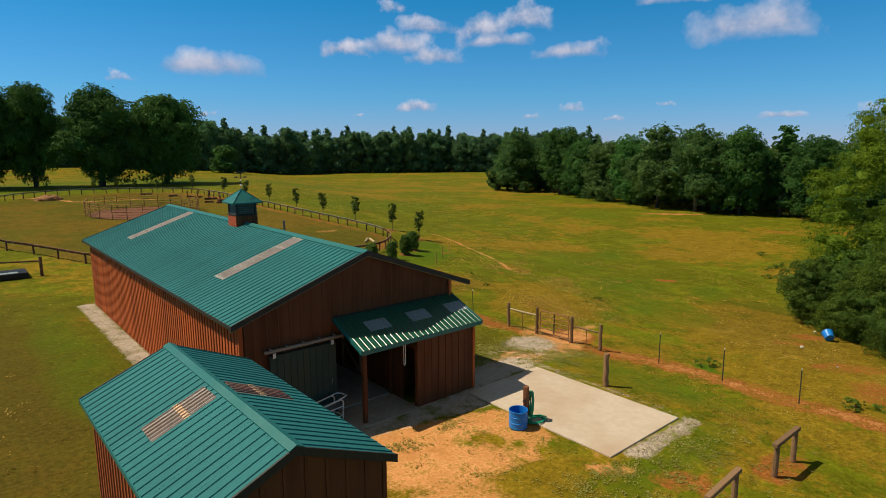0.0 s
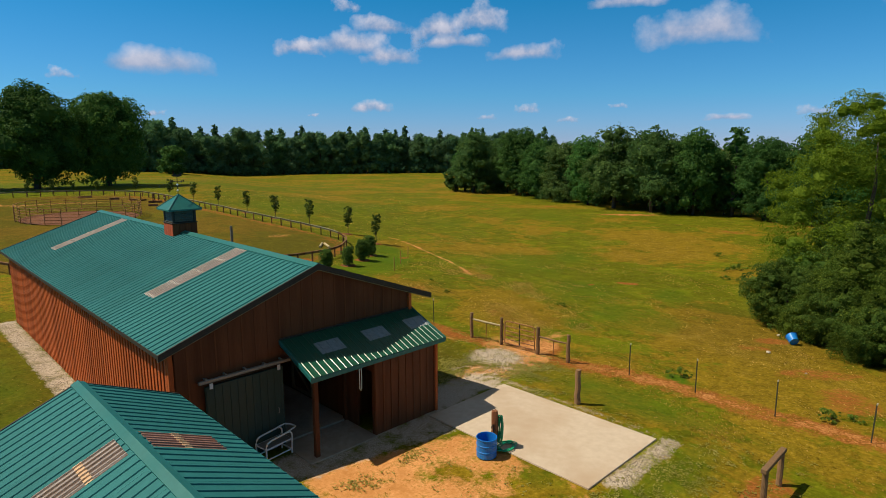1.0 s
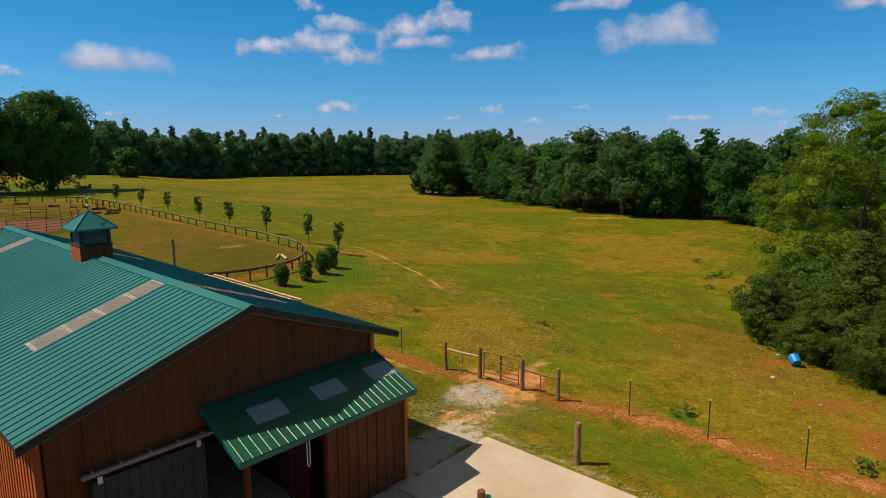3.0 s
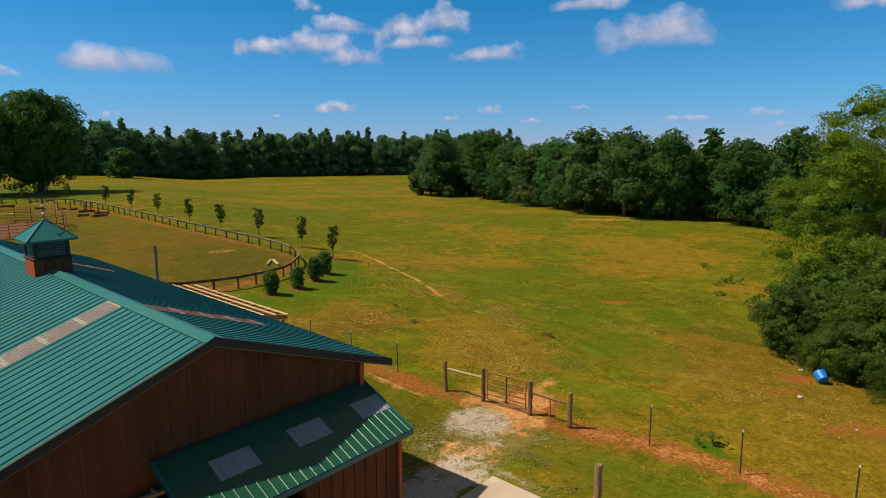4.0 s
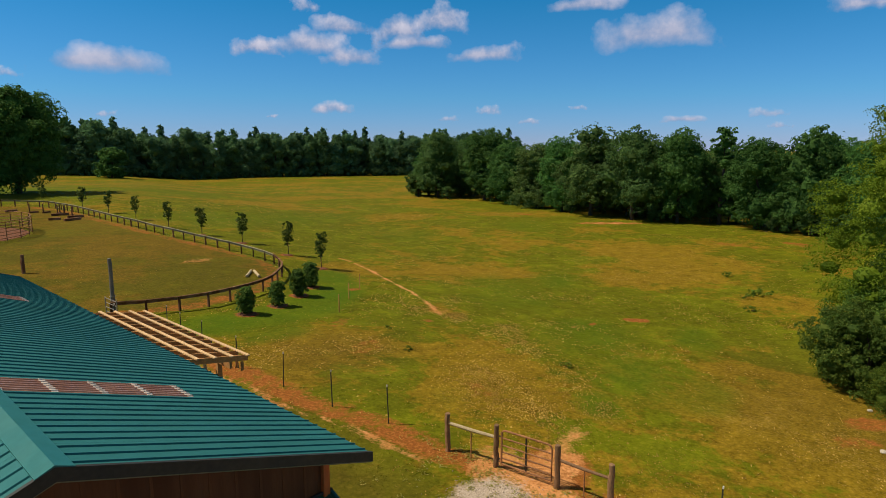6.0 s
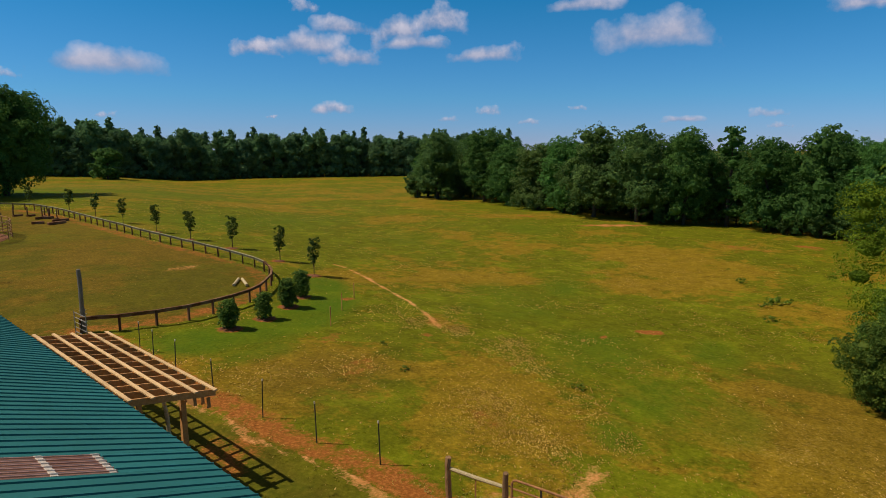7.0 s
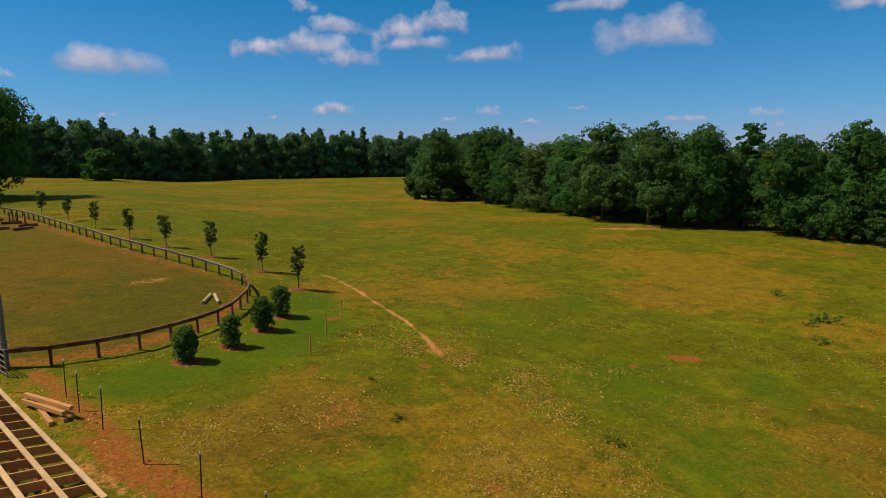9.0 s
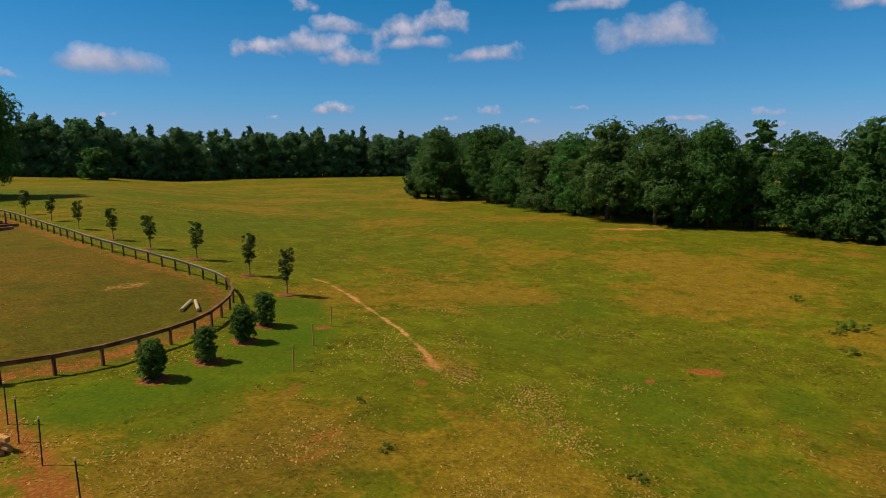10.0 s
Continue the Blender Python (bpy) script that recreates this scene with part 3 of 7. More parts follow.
    sand = np.maximum(sand, blob(x, y, 30.9, 17.4, 1.8, 1.0, 0.7, .6) * 0.33)
    sand = np.maximum(sand, band(seg(x, y, [(17.2, 1.0), (19.5, 1.9), (21.5, 2.3)]), 0.6, 0.5) * 0.5)
    gravel = np.maximum(blob(x, y, 15.2, 1.4, 1.7, 1.2, 0.35, .6) * 0.78, blob(x, y, 13.0, 0.2, 3.6, 1.9, 0.25, .6) * 0.44)
    gravel = np.maximum(gravel, band(seg(x, y, [(-0.14, -0.5), (-0.14, 22.0)]), 0.48, 0.22) * 0.66)
    gravel = np.maximum(gravel, band(seg(x, y, [(8.8, -0.8), (12, -0.6)]), 0.9, 0.3) * 0.7)
    gravel = np.maximum(gravel, band(seg(x, y, [(8.9, -8.2), (12.3, -8.2)]), 0.42, 0.3) * 0.60)
    gravel = np.maximum(gravel, band(seg(x, y, [(12.3, -8.2), (12.4, -1.5)]), 0.30, 0.25) * 0.42)
    gravel = np.maximum(gravel, band(seg(x, y, [(1.2, -0.9), (8.4, -2.2)]), 0.9, 0.3) * 0.6)
    lush = np.maximum(band(seg(x, y, [(18, 22), (24, 22.6), (29, 26), (32, 31)]), 2.4, 1.2) * 0.7, blob(x, y, 15.0, -4.8, 2.2, 5, 0, .7) * 0.58)
    lush = np.maximum(lush, blob(x, y, 20.5, 13, 5, 13, 0, .7) * 0.22)
    lush = np.maximum(lush, blob(x, y, 13.2, 12, 2.2, 10, 0, .7) * 0.3)
    lush = np.maximum(lush, blob(x, y, -2.4, 12, 1.5, 12, 0, .7) * 0.5)
    lush = np.maximum(lush, blob(x, y, 9.6, -9.1, 4.2, 0.9, 0, .7) * 0.6)
    lush = np.maximum(lush, blob(x, y, 7.7, -6.4, 0.7, 1.2, 0.2, .7) * 0.45)
    lush = np.maximum(lush, blob(x, y, 30, 3, 5, 4, 0.5) * 0.45)
    lush = np.maximum(lush, blob(x, y, 19.6, -5.2, .9, .5, 0.5) * 1.0)
    lush = np.maximum(lush, blob(x, y, 45, 66, 34, 9, 0.2, .8) * 0.45)
    dry = 0.41 + 0.20 * inside - 0.10 * lush + 0.17 * sst((np.hypot(x, y) - 85) / 60) - 0.10 * sst((np.hypot(x, y) - 28) / 25) + 0.16 * blob(x, y, 64, 16, 14, 9, .5) + 0.14 * band(fence, 3.2, 2.5) - 0.08 * blob(x, y, 30, 10, 26, 16, 0)
    # fresh green hollows and browned rises of the near pasture
    for cx, cy, rx, ry, t, a in ((41.4, 20.0, 9, 4.5, 0.75, 0.42), (34.8, 8.7, 6, 3.5, 0.5, 0.55), (30.2, 4.0, 4.5, 2.4, 0.4, 0.6), (25.0, 3.2, 2.0, 1.1, 0.6, 0.6), (58.5, 48.5, 7, 5, 0.8, 0.5), (49.4, 20, 4.7, 2.4, 0.55, 0.55), (40.4, 4.4, 3.2, 1.7, 0.35, 0.55), (79, 42.5, 9, 6, 0.6, 0.45), (19.4, 18.6, 3.0, 1.2, 0.2, 0.5)):
        lush = np.maximum(lush, blob(x, y, cx, cy, rx, ry, t, .7) * a)
    for cx, cy, rx, ry, t, a in ((24.5, 9.2, 5.5, 2.6, 0.8, 0.34), (30.5, 15.5, 5.0, 2.2, 0.9, 0.26), (34.5, -2.0, 8, 4.0, 0.1, 0.20), (19.8, 15.8, 3.6, 1.8, 0.2, 0.26), (57, 31.5, 11, 5.5, 0.63, 0.34), (57, 14, 8, 5, 0.42, 0.28), (43, 12.5, 9, 3.5, -0.64, -0.2), (53, 2.4, 7, 3.4, 0.4, 0.30), (26, -8, 8, 5, 0.2, 0.14), (22, 6, 4, 3, 0.3, 0.26), (46, 9.5, 4, 1.8, 0.3, 0.2), (75, 22, 9, 4, 0.6, 0.2)):
        dry = dry + blob(x, y, cx, cy, rx, ry, t, .7) * a
    dry = dry - 0.05 * blob(x, y, -8, 5, 9, 18, 0) + 0.05 * blob(x, y, 22, 8, 9, 14, 0, .7)
    lush = np.maximum(lush, blob(x, y, 5, 118, 70, 26, 0, .6) * 0.55)
    under = ((x > 0.42) & (x < 9.2) & (y > -0.2) & (y < 22.3)) | ((x > 8.25) & (x < 12.0) & (y > -7.7) & (y < -1.7))
    out = {"red": red, "sand": sand, "gravel": gravel, "lush": lush, "dry": dry, "worn": np.maximum(inside * band(-ring, 0, 0.6) * 0.68, np.maximum(np.maximum(blob(x, y, -9, 4, 9, 26, 0, .5) * 0.95, np.maximum(blob(x, y, 36, -4, 9, 6, .2, .6) * 0.38, blob(x, y, 20, 14.5, 4, 3, .2, .7) * 0.45)), blob(x, y, 12.8, 9, 2.4, 9, 0, .5) * 0.7))}
    return {k: np.where(under, 0.5 if k == "dry" else 0.0, v) for k, v in out.items()}

def build_ground():
    def axis(lo, hi, a, b, step):
        mid = np.arange(a, b + step / 2, step)
        out, s, p = [], step, b
        while p < hi:
            s *= 1.035
            p += s
            out.append(p)
        left, s, p = [], step, a
        while p > lo:
            s *= 1.035
            p -= s
            left.append(p)
        return np.array(left[::-1] + list(mid) + out)
    xs, ys = axis(-2500, 3500, -10, 46, 0.34), axis(-2500, 3500, -20, 42, 0.34)
    X, Y = np.meshgrid(xs, ys, indexing="ij")
    Z = lie(X, Y)
    rng = np.random.RandomState(3)
    Z = Z + rng.uniform(-0.012, 0.012, Z.shape)
    nx, ny = X.shape
    I = np.arange(nx * ny).reshape(nx, ny)
    F = np.stack([I[:-1, :-1], I[1:, :-1], I[1:, 1:], I[:-1, 1:]], -1).reshape(-1, 4)
    me = bpy.data.meshes.new("ground")
    me.from_pydata(np.stack([X, Y, Z], -1).reshape(-1, 3).tolist(), [], F.tolist())
    me.polygons.foreach_set("use_smooth", [True] * len(me.polygons))
    x, y = X.ravel(), Y.ravel()
    got = masks(x, y)
    for key, val in got.items():
        me.attributes.new(key, 'FLOAT', 'POINT').data.foreach_set("value", val.astype(np.float32))
    me.materials.append(M_GROUND)
    tagged(new("ground", me), "green and straw-coloured pasture with bare sandy and red earth", "ground", kind="structure")


build_ground()


def build_grass():
    rng = np.random.RandomState(12)
    n = 22000
    x, y = rng.uniform(11, 52, n), rng.uniform(-16, 42, n)
    keep = rng.uniform(0, 1, n) < np.clip(1.15 - np.hypot(x - 8, y - 0) / 46, 0.0, 1)
    x2, y2 = rng.uniform(-11, 12, 9000), rng.uniform(-17, 26, 9000)
    x, y = np.concatenate([x[keep], x2]), np.concatenate([y[keep], y2])
    k = masks(x, y)
    bare = np.maximum(np.maximum(k["red"], k["sand"]), k["gravel"])
    free = (rng.uniform(0, 1, len(x)) > bare * 1.35)
    free &= ~((x > -0.3) & (x < 9.7) & (y > -2.2) & (y < 21.6)) & ~((x > 8.0) & (x < 12.25) & (y > -8.0) & (y < -1.5)) & ~((x > -4.1) & (x < 0) & (y > -8.4) & (y < -1.6))
    x, y = x[free], y[free]
    blades = 5
    x, y = np.repeat(x, blades) + rng.normal(0, 0.10, len(x) * blades), np.repeat(y, blades) + rng.normal(0, 0.10, len(y) * blades)
    z = lie(x, y)
    h = rng.uniform(0.010, 0.028, len(x))
    a = rng.uniform(0, 2 * math.pi, len(x))
    w = rng.uniform(0.014, 0.034, len(x))
    dx, dy = np.cos(a) * w, np.sin(a) * w
    lx, ly = rng.normal(0, 0.055, len(x)), rng.normal(0, 0.055, len(x))
    V = np.stack([np.stack([x - dx, y - dy, z - 0.01], -1), np.stack([x + dx, y + dy, z - 0.01], -1), np.stack([x + lx, y + ly, z + h], -1)], 1).reshape(-1, 3)
    me = bpy.data.meshes.new("grass")
    me.from_pydata(V.tolist(), [], np.arange(len(V)).reshape(-1, 3).tolist())
    k = masks(x, y)
    for key in ("lush", "dry", "worn"):
        me.attributes.new(key, 'FLOAT', 'POINT').data.foreach_set("value", np.repeat(k[key], 3).astype(np.float32))
    me.materials.append(M_GRASS)
    tagged(new("grass", me), "tufts of green and straw-coloured pasture grass", "grass", kind="stuff")


def build_far_tufts():
    rng = np.random.RandomState(44)
    n = 12000
    r, a = 30 + 75 * rng.uniform(0, 1, n) ** 0.8, rng.uniform(radians(-8), radians(86), n)
    x, y = 6 + r * np.cos(a), -4 + r * np.sin(a)
    clump = np.array([noise.noise((px * 0.12, py * 0.12, 3.0)) for px, py in zip(x, y)])
    k = masks(x, y)
    free = (rng.uniform(-0.5, 0.6, n) < clump) & (np.maximum(k["red"], k["sand"]) < 0.3) & (x < 96 + 0.2 * y) & (k["worn"] < 0.2)
    x, y, r = x[free], y[free], r[free]
    x, y, r = [np.repeat(q, 3) for q in (x, y, r)]
    x, y = x + rng.normal(0, 0.16, len(x)), y + rng.normal(0, 0.16, len(x))
    z, h = lie(x, y), rng.uniform(0.02, 0.05, len(x))
    w, a = rng.uniform(0.0009, 0.0018, len(x)) * r, rng.uniform(0, 2 * math.pi, len(x))
    lx, ly = rng.normal(0, 0.13, len(x)), rng.normal(0, 0.13, len(x))
    V = np.stack([np.stack([x - np.cos(a) * w, y - np.sin(a) * w, z - 0.01], -1), np.stack([x + np.cos(a) * w, y + np.sin(a) * w, z - 0.01], -1), np.stack([x + lx, y + ly, z + h], -1)], 1).reshape(-1, 3)
    me = bpy.data.meshes.new("weeds")
    me.from_pydata(V.tolist(), [], np.arange(len(V)).reshape(-1, 3).tolist())
    k = masks(x, y)
    for key in ("lush", "dry", "worn"):
        me.attributes.new(key, 'FLOAT', 'POINT').data.foreach_set("value", np.repeat(k[key], 3).astype(np.float32))
    me.materials.append(M_WEED)
    tagged(new("weeds", me), "scattered taller tufts of pasture weeds and straw", "weeds", kind="stuff")


def build_litter():
    """Dead straw lying in drifts over the pasture."""
    rng = np.random.RandomState(8)
    x, y = 14 + 86 * rng.uniform(0, 1, 130000) ** 1.5, -14 + 110 * rng.uniform(0, 1, 130000) ** 1.4
    x, y = np.concatenate([x, rng.uniform(-12, 14, 7000)]), np.concatenate([y, rng.uniform(-17, 26, 7000)])
    drift = np.array([noise.noise((px * 0.16, py * 0.16, 9.0)) + 0.5 * noise.noise((px * 0.6, py * 0.6, 4.0)) for px, py in zip(x, y)])
    thick = np.clip(drift * 2.3 - 0.22, 0.07, 1.0) * (0.9 - 0.45 * sst((np.hypot(x, y) - 35) / 40))
    for cx, cy, rx, ry, t, a in ((31.9, 17.6, 1.8, 0.9, .8, .9), (30.0, 11.2, 3.4, 1.6, 1.1, .7), (22.8, 6.6, 3.0, 2.0, .9, .8), (26.2, 5.6, 3, 1.2, .5, .6), (25.4, 9.6, 3, 1.5, 0.6, .5), (22.0, 14.8, 2.5, 1.6, .4, .45), (19.5, 2.4, 2.5, 1.4, 0.4, .7), (58, 19, 9, 6, .5, .45)):
        thick = np.maximum(thick, blob(x, y, cx, cy, rx, ry, t, .7) * a)
    near_fence = seg(x, y, FENCE)
    thick = np.maximum(thick, band(near_fence, 2.4, 1.6) * np.clip(0.35 + 1.3 * drift, 0.05, 0.8) * sst((14 - y) / 6))
    k = masks(x, y)
    ok = (rng.uniform(0, 1, len(x)) < thick) & (k["lush"] < 0.55) & ((k["worn"] < 0.5) | (x < 0)) & (np.maximum(k["sand"], k["gravel"]) < 0.4) & ~((x > -4.4) & (x < 9.9) & (y > -8.6) & (y < 21.6)) & ~((x > 7.9) & (x < 12.4) & (y > -8.2) & (y < -1.3)) & (x < 94 + 0.2 * y)
    x, y = x[ok], y[ok]
    for cx, cy, sx, sy, t, n in ((31.2, 16.2, 0.7, 0.4, .8, 260), (30.6, 19.0, 0.9, 0.5, .8, 220), (31.9, 12.6, 1.0, 0.5, .8, 240), (24.5, 2.6, 0.7, 0.4, .5, 160), (22.0, 4.0, 0.8, 0.5, .8, 240), (29.4, 10.6, 1.7, 0.7, 1.1, 520), (22.9, 7.2, 1.5, 0.8, .9, 760), (21.8, 5.0, 1.0, 0.8, .4, 300), (26.2, 5.4, 1.6, .7, .5, 300), (19.5, 2.4, 1.4, .7, 0.4, 260), (34.5, 19.5, 1.2, .5, .7, 120), (22.0, 14.8, 1.4, .8, .4, 160)):
        u, v = rng.normal(0, sx, n), rng.normal(0, sy, n)
        x, y = np.concatenate([x, cx + u * math.cos(t) - v * math.sin(t)]), np.concatenate([y, cy + u * math.sin(t) + v * math.cos(t)])
    x, y = np.repeat(x, 2) + rng.normal(0, 0.12, 2 * len(x)), np.repeat(y, 2) + rng.normal(0, 0.12, 2 * len(y))
    z, a = lie(x, y) + 0.012, rng.uniform(0, math.pi, len(x))
    far = np.minimum(0.30 + np.hypot(x - 6, y + 5) / 42, 1.05)
    l, w = rng.uniform(0.035, 0.085, len(x)) * far, rng.uniform(0.018, 0.045, len(x)) * far
    u, v = np.stack([np.cos(a) * l, np.sin(a) * l, rng.uniform(-0.005, 0.03, len(x))], -1), np.stack([-np.sin(a) * w, np.cos(a) * w, 0.01 + 0 * a], -1)
    c = np.stack([x, y, z], -1)
    V = np.stack([c - u, c + v, c + u, c - v], 1).reshape(-1, 3)
    me = bpy.data.meshes.new("straw_litter")
    me.from_pydata(V.tolist(), [], np.arange(len(V)).reshape(-1, 4).tolist())
    me.materials.append(M_STRAW)
    tagged(new("straw_litter", me), "pale dead straw and stalks lying in the pasture grass", "straw", kind="stuff")


def build_tussocks():
    """Coarse clumps of darker grass standing in the dry parts of the pasture."""
    rng = np.random.RandomState(61)
    n = 24000
    r, a = 22 + 80 * rng.uniform(0, 1, n) ** 0.85, rng.uniform(radians(-12), radians(84), n)
    x, y = 6 + r * np.cos(a), -4 + r * np.sin(a)
    k = masks(x, y)
    patch = np.array([noise.noise((px * 0.10, py * 0.10, 12.0)) + 0.6 * noise.noise((px * 0.35, py * 0.35, 2.0)) for px, py in zip(x, y)])
    free = (rng.uniform(-0.25, 0.9, n) < patch + 0.9 * (k["dry"] - 0.5)) & (np.maximum(k["red"], k["sand"]) < 0.3) & (x < 95 + 0.2 * y) & (k["worn"] < 0.3) & (k["lush"] < 0.5)
    x, y, r = x[free], y[free], r[free]
    size = rng.uniform(0.5, 1.3, len(x)) * np.minimum(1.0, 0.35 + r / 60)
    x, y, r, size = [np.repeat(q, 7) for q in (x, y, r, size)]
    x, y = x + rng.normal(0, 0.11, len(x)) * size, y + rng.normal(0, 0.11, len(x)) * size
    z, h = lie(x, y), rng.uniform(0.02, 0.05, len(x)) * size
    w, a = rng.uniform(0.03, 0.07, len(x)) * size, rng.uniform(0, 2 * math.pi, len(x))
    lx, ly = rng.normal(0, 0.16, len(x)) * size, rng.normal(0, 0.16, len(x)) * size
    V = np.stack([np.stack([x - np.cos(a) * w, y - np.sin(a) * w, z - 0.01], -1), np.stack([x + np.cos(a) * w, y + np.sin(a) * w, z - 0.01], -1), np.stack([x + lx, y + ly, z + h], -1)], 1).reshape(-1, 3)
    me = bpy.data.meshes.new("tussocks")
    me.from_pydata(V.tolist(), [], np.arange(len(V)).reshape(-1, 3).tolist())
    k = masks(x, y)
    for key in ("lush", "dry", "worn"):
        me.attributes.new(key, 'FLOAT', 'POINT').data.foreach_set("value", np.repeat(k[key], 3).astype(np.float32))
    me.materials.append(M_TUSSOCK)
    tagged(new("tussocks", me), "coarse dark green and yellowing tussocks in the dry pasture", "grass", kind="stuff")


build_grass()
build_far_tufts()
build_tussocks()
build_litter()


def build_forbs():
    """Low pale-leaved weeds round the gravel, the yard's bare sand and the concrete pad."""
    rng = np.random.RandomState(15)
    spots = ((13.0, 1.2, 1.6, 1.0, 900), (11.4, 1.3, 1.3, 0.5, 500), (15.6, -0.6, 1.2, 0.7, 600), (14.0, -1.2, 1.2, 0.5, 420), (16.6, 3.0, 0.5, 0.9, 200), (12.6, -3.4, 0.25, 1.7, 420),
             (5.6, -6.6, 1.7, 0.9, 110), (3.2, -9.0, 1.6, 0.9, 260), (6.8, -8.6, 1.5, 0.6, 340), (4.6, -3.2, 1.4, 0.25, 160), (9.5, -9.2, 2.0, 0.6, 420), (11.0, -10.4, 2.0, 0.8, 300))
    x = np.concatenate([rng.normal(cx, sx, n) for cx, cy, sx, sy, n in spots])
    y = np.concatenate([rng.normal(cy, sy, n) for cx, cy, sx, sy, n in spots])
    patch = np.array([noise.noise((px * 0.9, py * 0.9, 5.0)) for px, py in zip(x, y)])
    ok = (rng.uniform(-0.35, 0.45, len(x)) < patch) & ~((x > 8.0) & (x < 12.2) & (y > -8.0) & (y < -1.5)) & ~((x > -0.2) & (x < 9.8) & (y > -1.8)) & ~((x > -4.4) & (x < 0.3) & (y > -8.7) & (y < -1.2))
    x, y = x[ok], y[ok]
    leaves = 9
    x, y = np.repeat(x, leaves) + rng.normal(0, 0.07, leaves * len(x)), np.repeat(y, leaves) + rng.normal(0, 0.07, leaves * len(y))
    n = len(x)
    a, l = rng.uniform(0, 2 * math.pi, n), rng.uniform(0.018, 0.045, n)
    w = l * rng.uniform(0.35, 0.6, n)
    c = np.stack([x, y, lie(x, y) + rng.uniform(0.010, 0.045, n)], -1)
    u, v = np.stack([np.cos(a) * l, np.sin(a) * l, rng.normal(0, 0.15, n) * l], -1), np.stack([-np.sin(a) * w, np.cos(a) * w, rng.normal(0, 0.15, n) * w], -1)
    me = bpy.data.meshes.new("low_weeds")
    me.from_pydata(np.stack([c - u, c + v, c + u, c - v], 1).reshape(-1, 3).tolist(), [], np.arange(4 * n).reshape(-1, 4).tolist())
    me.materials.append(M_FORB)
    tagged(new("low_weeds", me), "low sage-green weeds spreading over gravel and bare sand", "weeds", kind="stuff")


build_forbs()


def build_stones():
    """Loose stones of the gravel strip, the gate's gravel and the pad's edge."""
    rng = np.random.RandomState(19)
    x = np.concatenate([rng.uniform(-0.62, 0.30, 2600), rng.normal(15.2, 0.95, 700), rng.normal(13.0, 1.4, 500), rng.uniform(8.9, 12.5, 520), rng.uniform(12.15, 12.55, 160)])
    y = np.concatenate([rng.uniform(-0.8, 22.0, 2600), rng.normal(1.2, 0.75, 700), rng.normal(0.1, 0.75, 500), rng.uniform(-8.6, -7.95, 520), rng.uniform(-8.0, -2.0, 160)])
    ok = ~((x > 8.05) & (x < 12.15) & (y > -7.9) & (y < -1.5)) & ~((x > 0.32) & (x < 9.8) & (y > -2.0) & (y < 22.2))
    x, y = x[ok], y[ok]
    n = len(x)
    r, a = rng.uniform(0.012, 0.032, n), rng.uniform(0, math.pi, n)
    shape = np.array([(1, 0, 0), (0.25, 0.8, 0.05), (-0.9, 0.25, 0), (-0.2, -0.85, 0.05), (0.1, 0.05, 0.7), (0, 0, -0.5)])
    P = shape[None] * (1 + rng.uniform(-0.25, 0.25, (n, 6, 1))) * r[:, None, None]
    X, Y = P[..., 0] * np.cos(a)[:, None] - P[..., 1] * np.sin(a)[:, None], P[..., 0] * np.sin(a)[:, None] + P[..., 1] * np.cos(a)[:, None]
    V = np.stack([X + x[:, None], Y + y[:, None], P[..., 2] + (lie(x, y) + 0.3 * r)[:, None]], -1).reshape(-1, 3)
    tri = np.array([(0, 1, 4), (1, 2, 4), (2, 3, 4), (3, 0, 4), (1, 0, 5), (2, 1, 5), (3, 2, 5), (0, 3, 5)])
    me = bpy.data.meshes.new("gravel")
    me.from_pydata(V.tolist(), [], (tri[None] + 6 * np.arange(n)[:, None, None]).reshape(-1, 3).tolist())
    me.materials.append(M_STONE)
    tagged(new("gravel", me), "loose pale grey and pinkish crushed stone", "gravel", kind="stuff")


build_stones()

# ---------------------------------------------------------------- roofs and walls


def sheet_mesh(name, width, length, material, pitch=0.283, rib=0.024, thick=0.012, flank=0.013):
    """A ribbed roofing sheet: x across the ribs from 0 to width, y down the slope from 0 to length, z up."""
    prof = []
    n = max(1, round(width / pitch))
    p = width / n
    for i in range(n):
        a = i * p
        prof += [(a + 0.02, 0.0), (a + p * 0.5 - 0.009 - flank, 0.0), (a + p * 0.5 - 0.009, rib), (a + p * 0.5 + 0.009, rib), (a + p * 0.5 + 0.009 + flank, 0.0)]
    prof = [(0.002, 0.0)] + prof + [(width - 0.002, 0.0)]
    low = [(width - 0.002, -thick), (0.002, -thick)]
    poly = prof + low
    k = len(poly)
    v = [(x, 0.0, z) for x, z in poly] + [(x, length, z) for x, z in poly]
    f = [(i, i + k, (i + 1) % k + k, (i + 1) % k) for i in range(k)]
    f += [tuple(range(k)), tuple(range(k, 2 * k))[::-1]]
    me = bpy.data.meshes.new(name)
    me.from_pydata(v, [], f)
    me.materials.append(material)
    return me


def slope_matrix(x0, y0, z0, across, down):
    """Axes of a roof slope: origin at the ridge, x across the ribs, y down the slope."""
    a, d = Vector(across).normalized(), Vector(down).normalized()
    n = a.cross(d)
    if n.z < 0:
        a = -a
        n = a.cross(d)
    m = Matrix((a, d, n)).transposed().to_4x4()
    m.translation = (x0, y0, z0)
    return m


RIDGE_X, RIDGE_Z, EAVE_Z, LENGTH, RIGHT_X = 4.88, 5.57, 3.86, 22.1, 9.66
PITCH = (RIDGE_Z - EAVE_Z) / RIDGE_X
PITCH_R = 0.362
WALL_L, WALL_R, WALL_F, WALL_B = 0.33, 8.75, 0.16, 21.9


def roof_z(x):
    return RIDGE_Z - (PITCH * (RIDGE_X - x) if x < RIDGE_X else PITCH_R * (x - RIDGE_X))


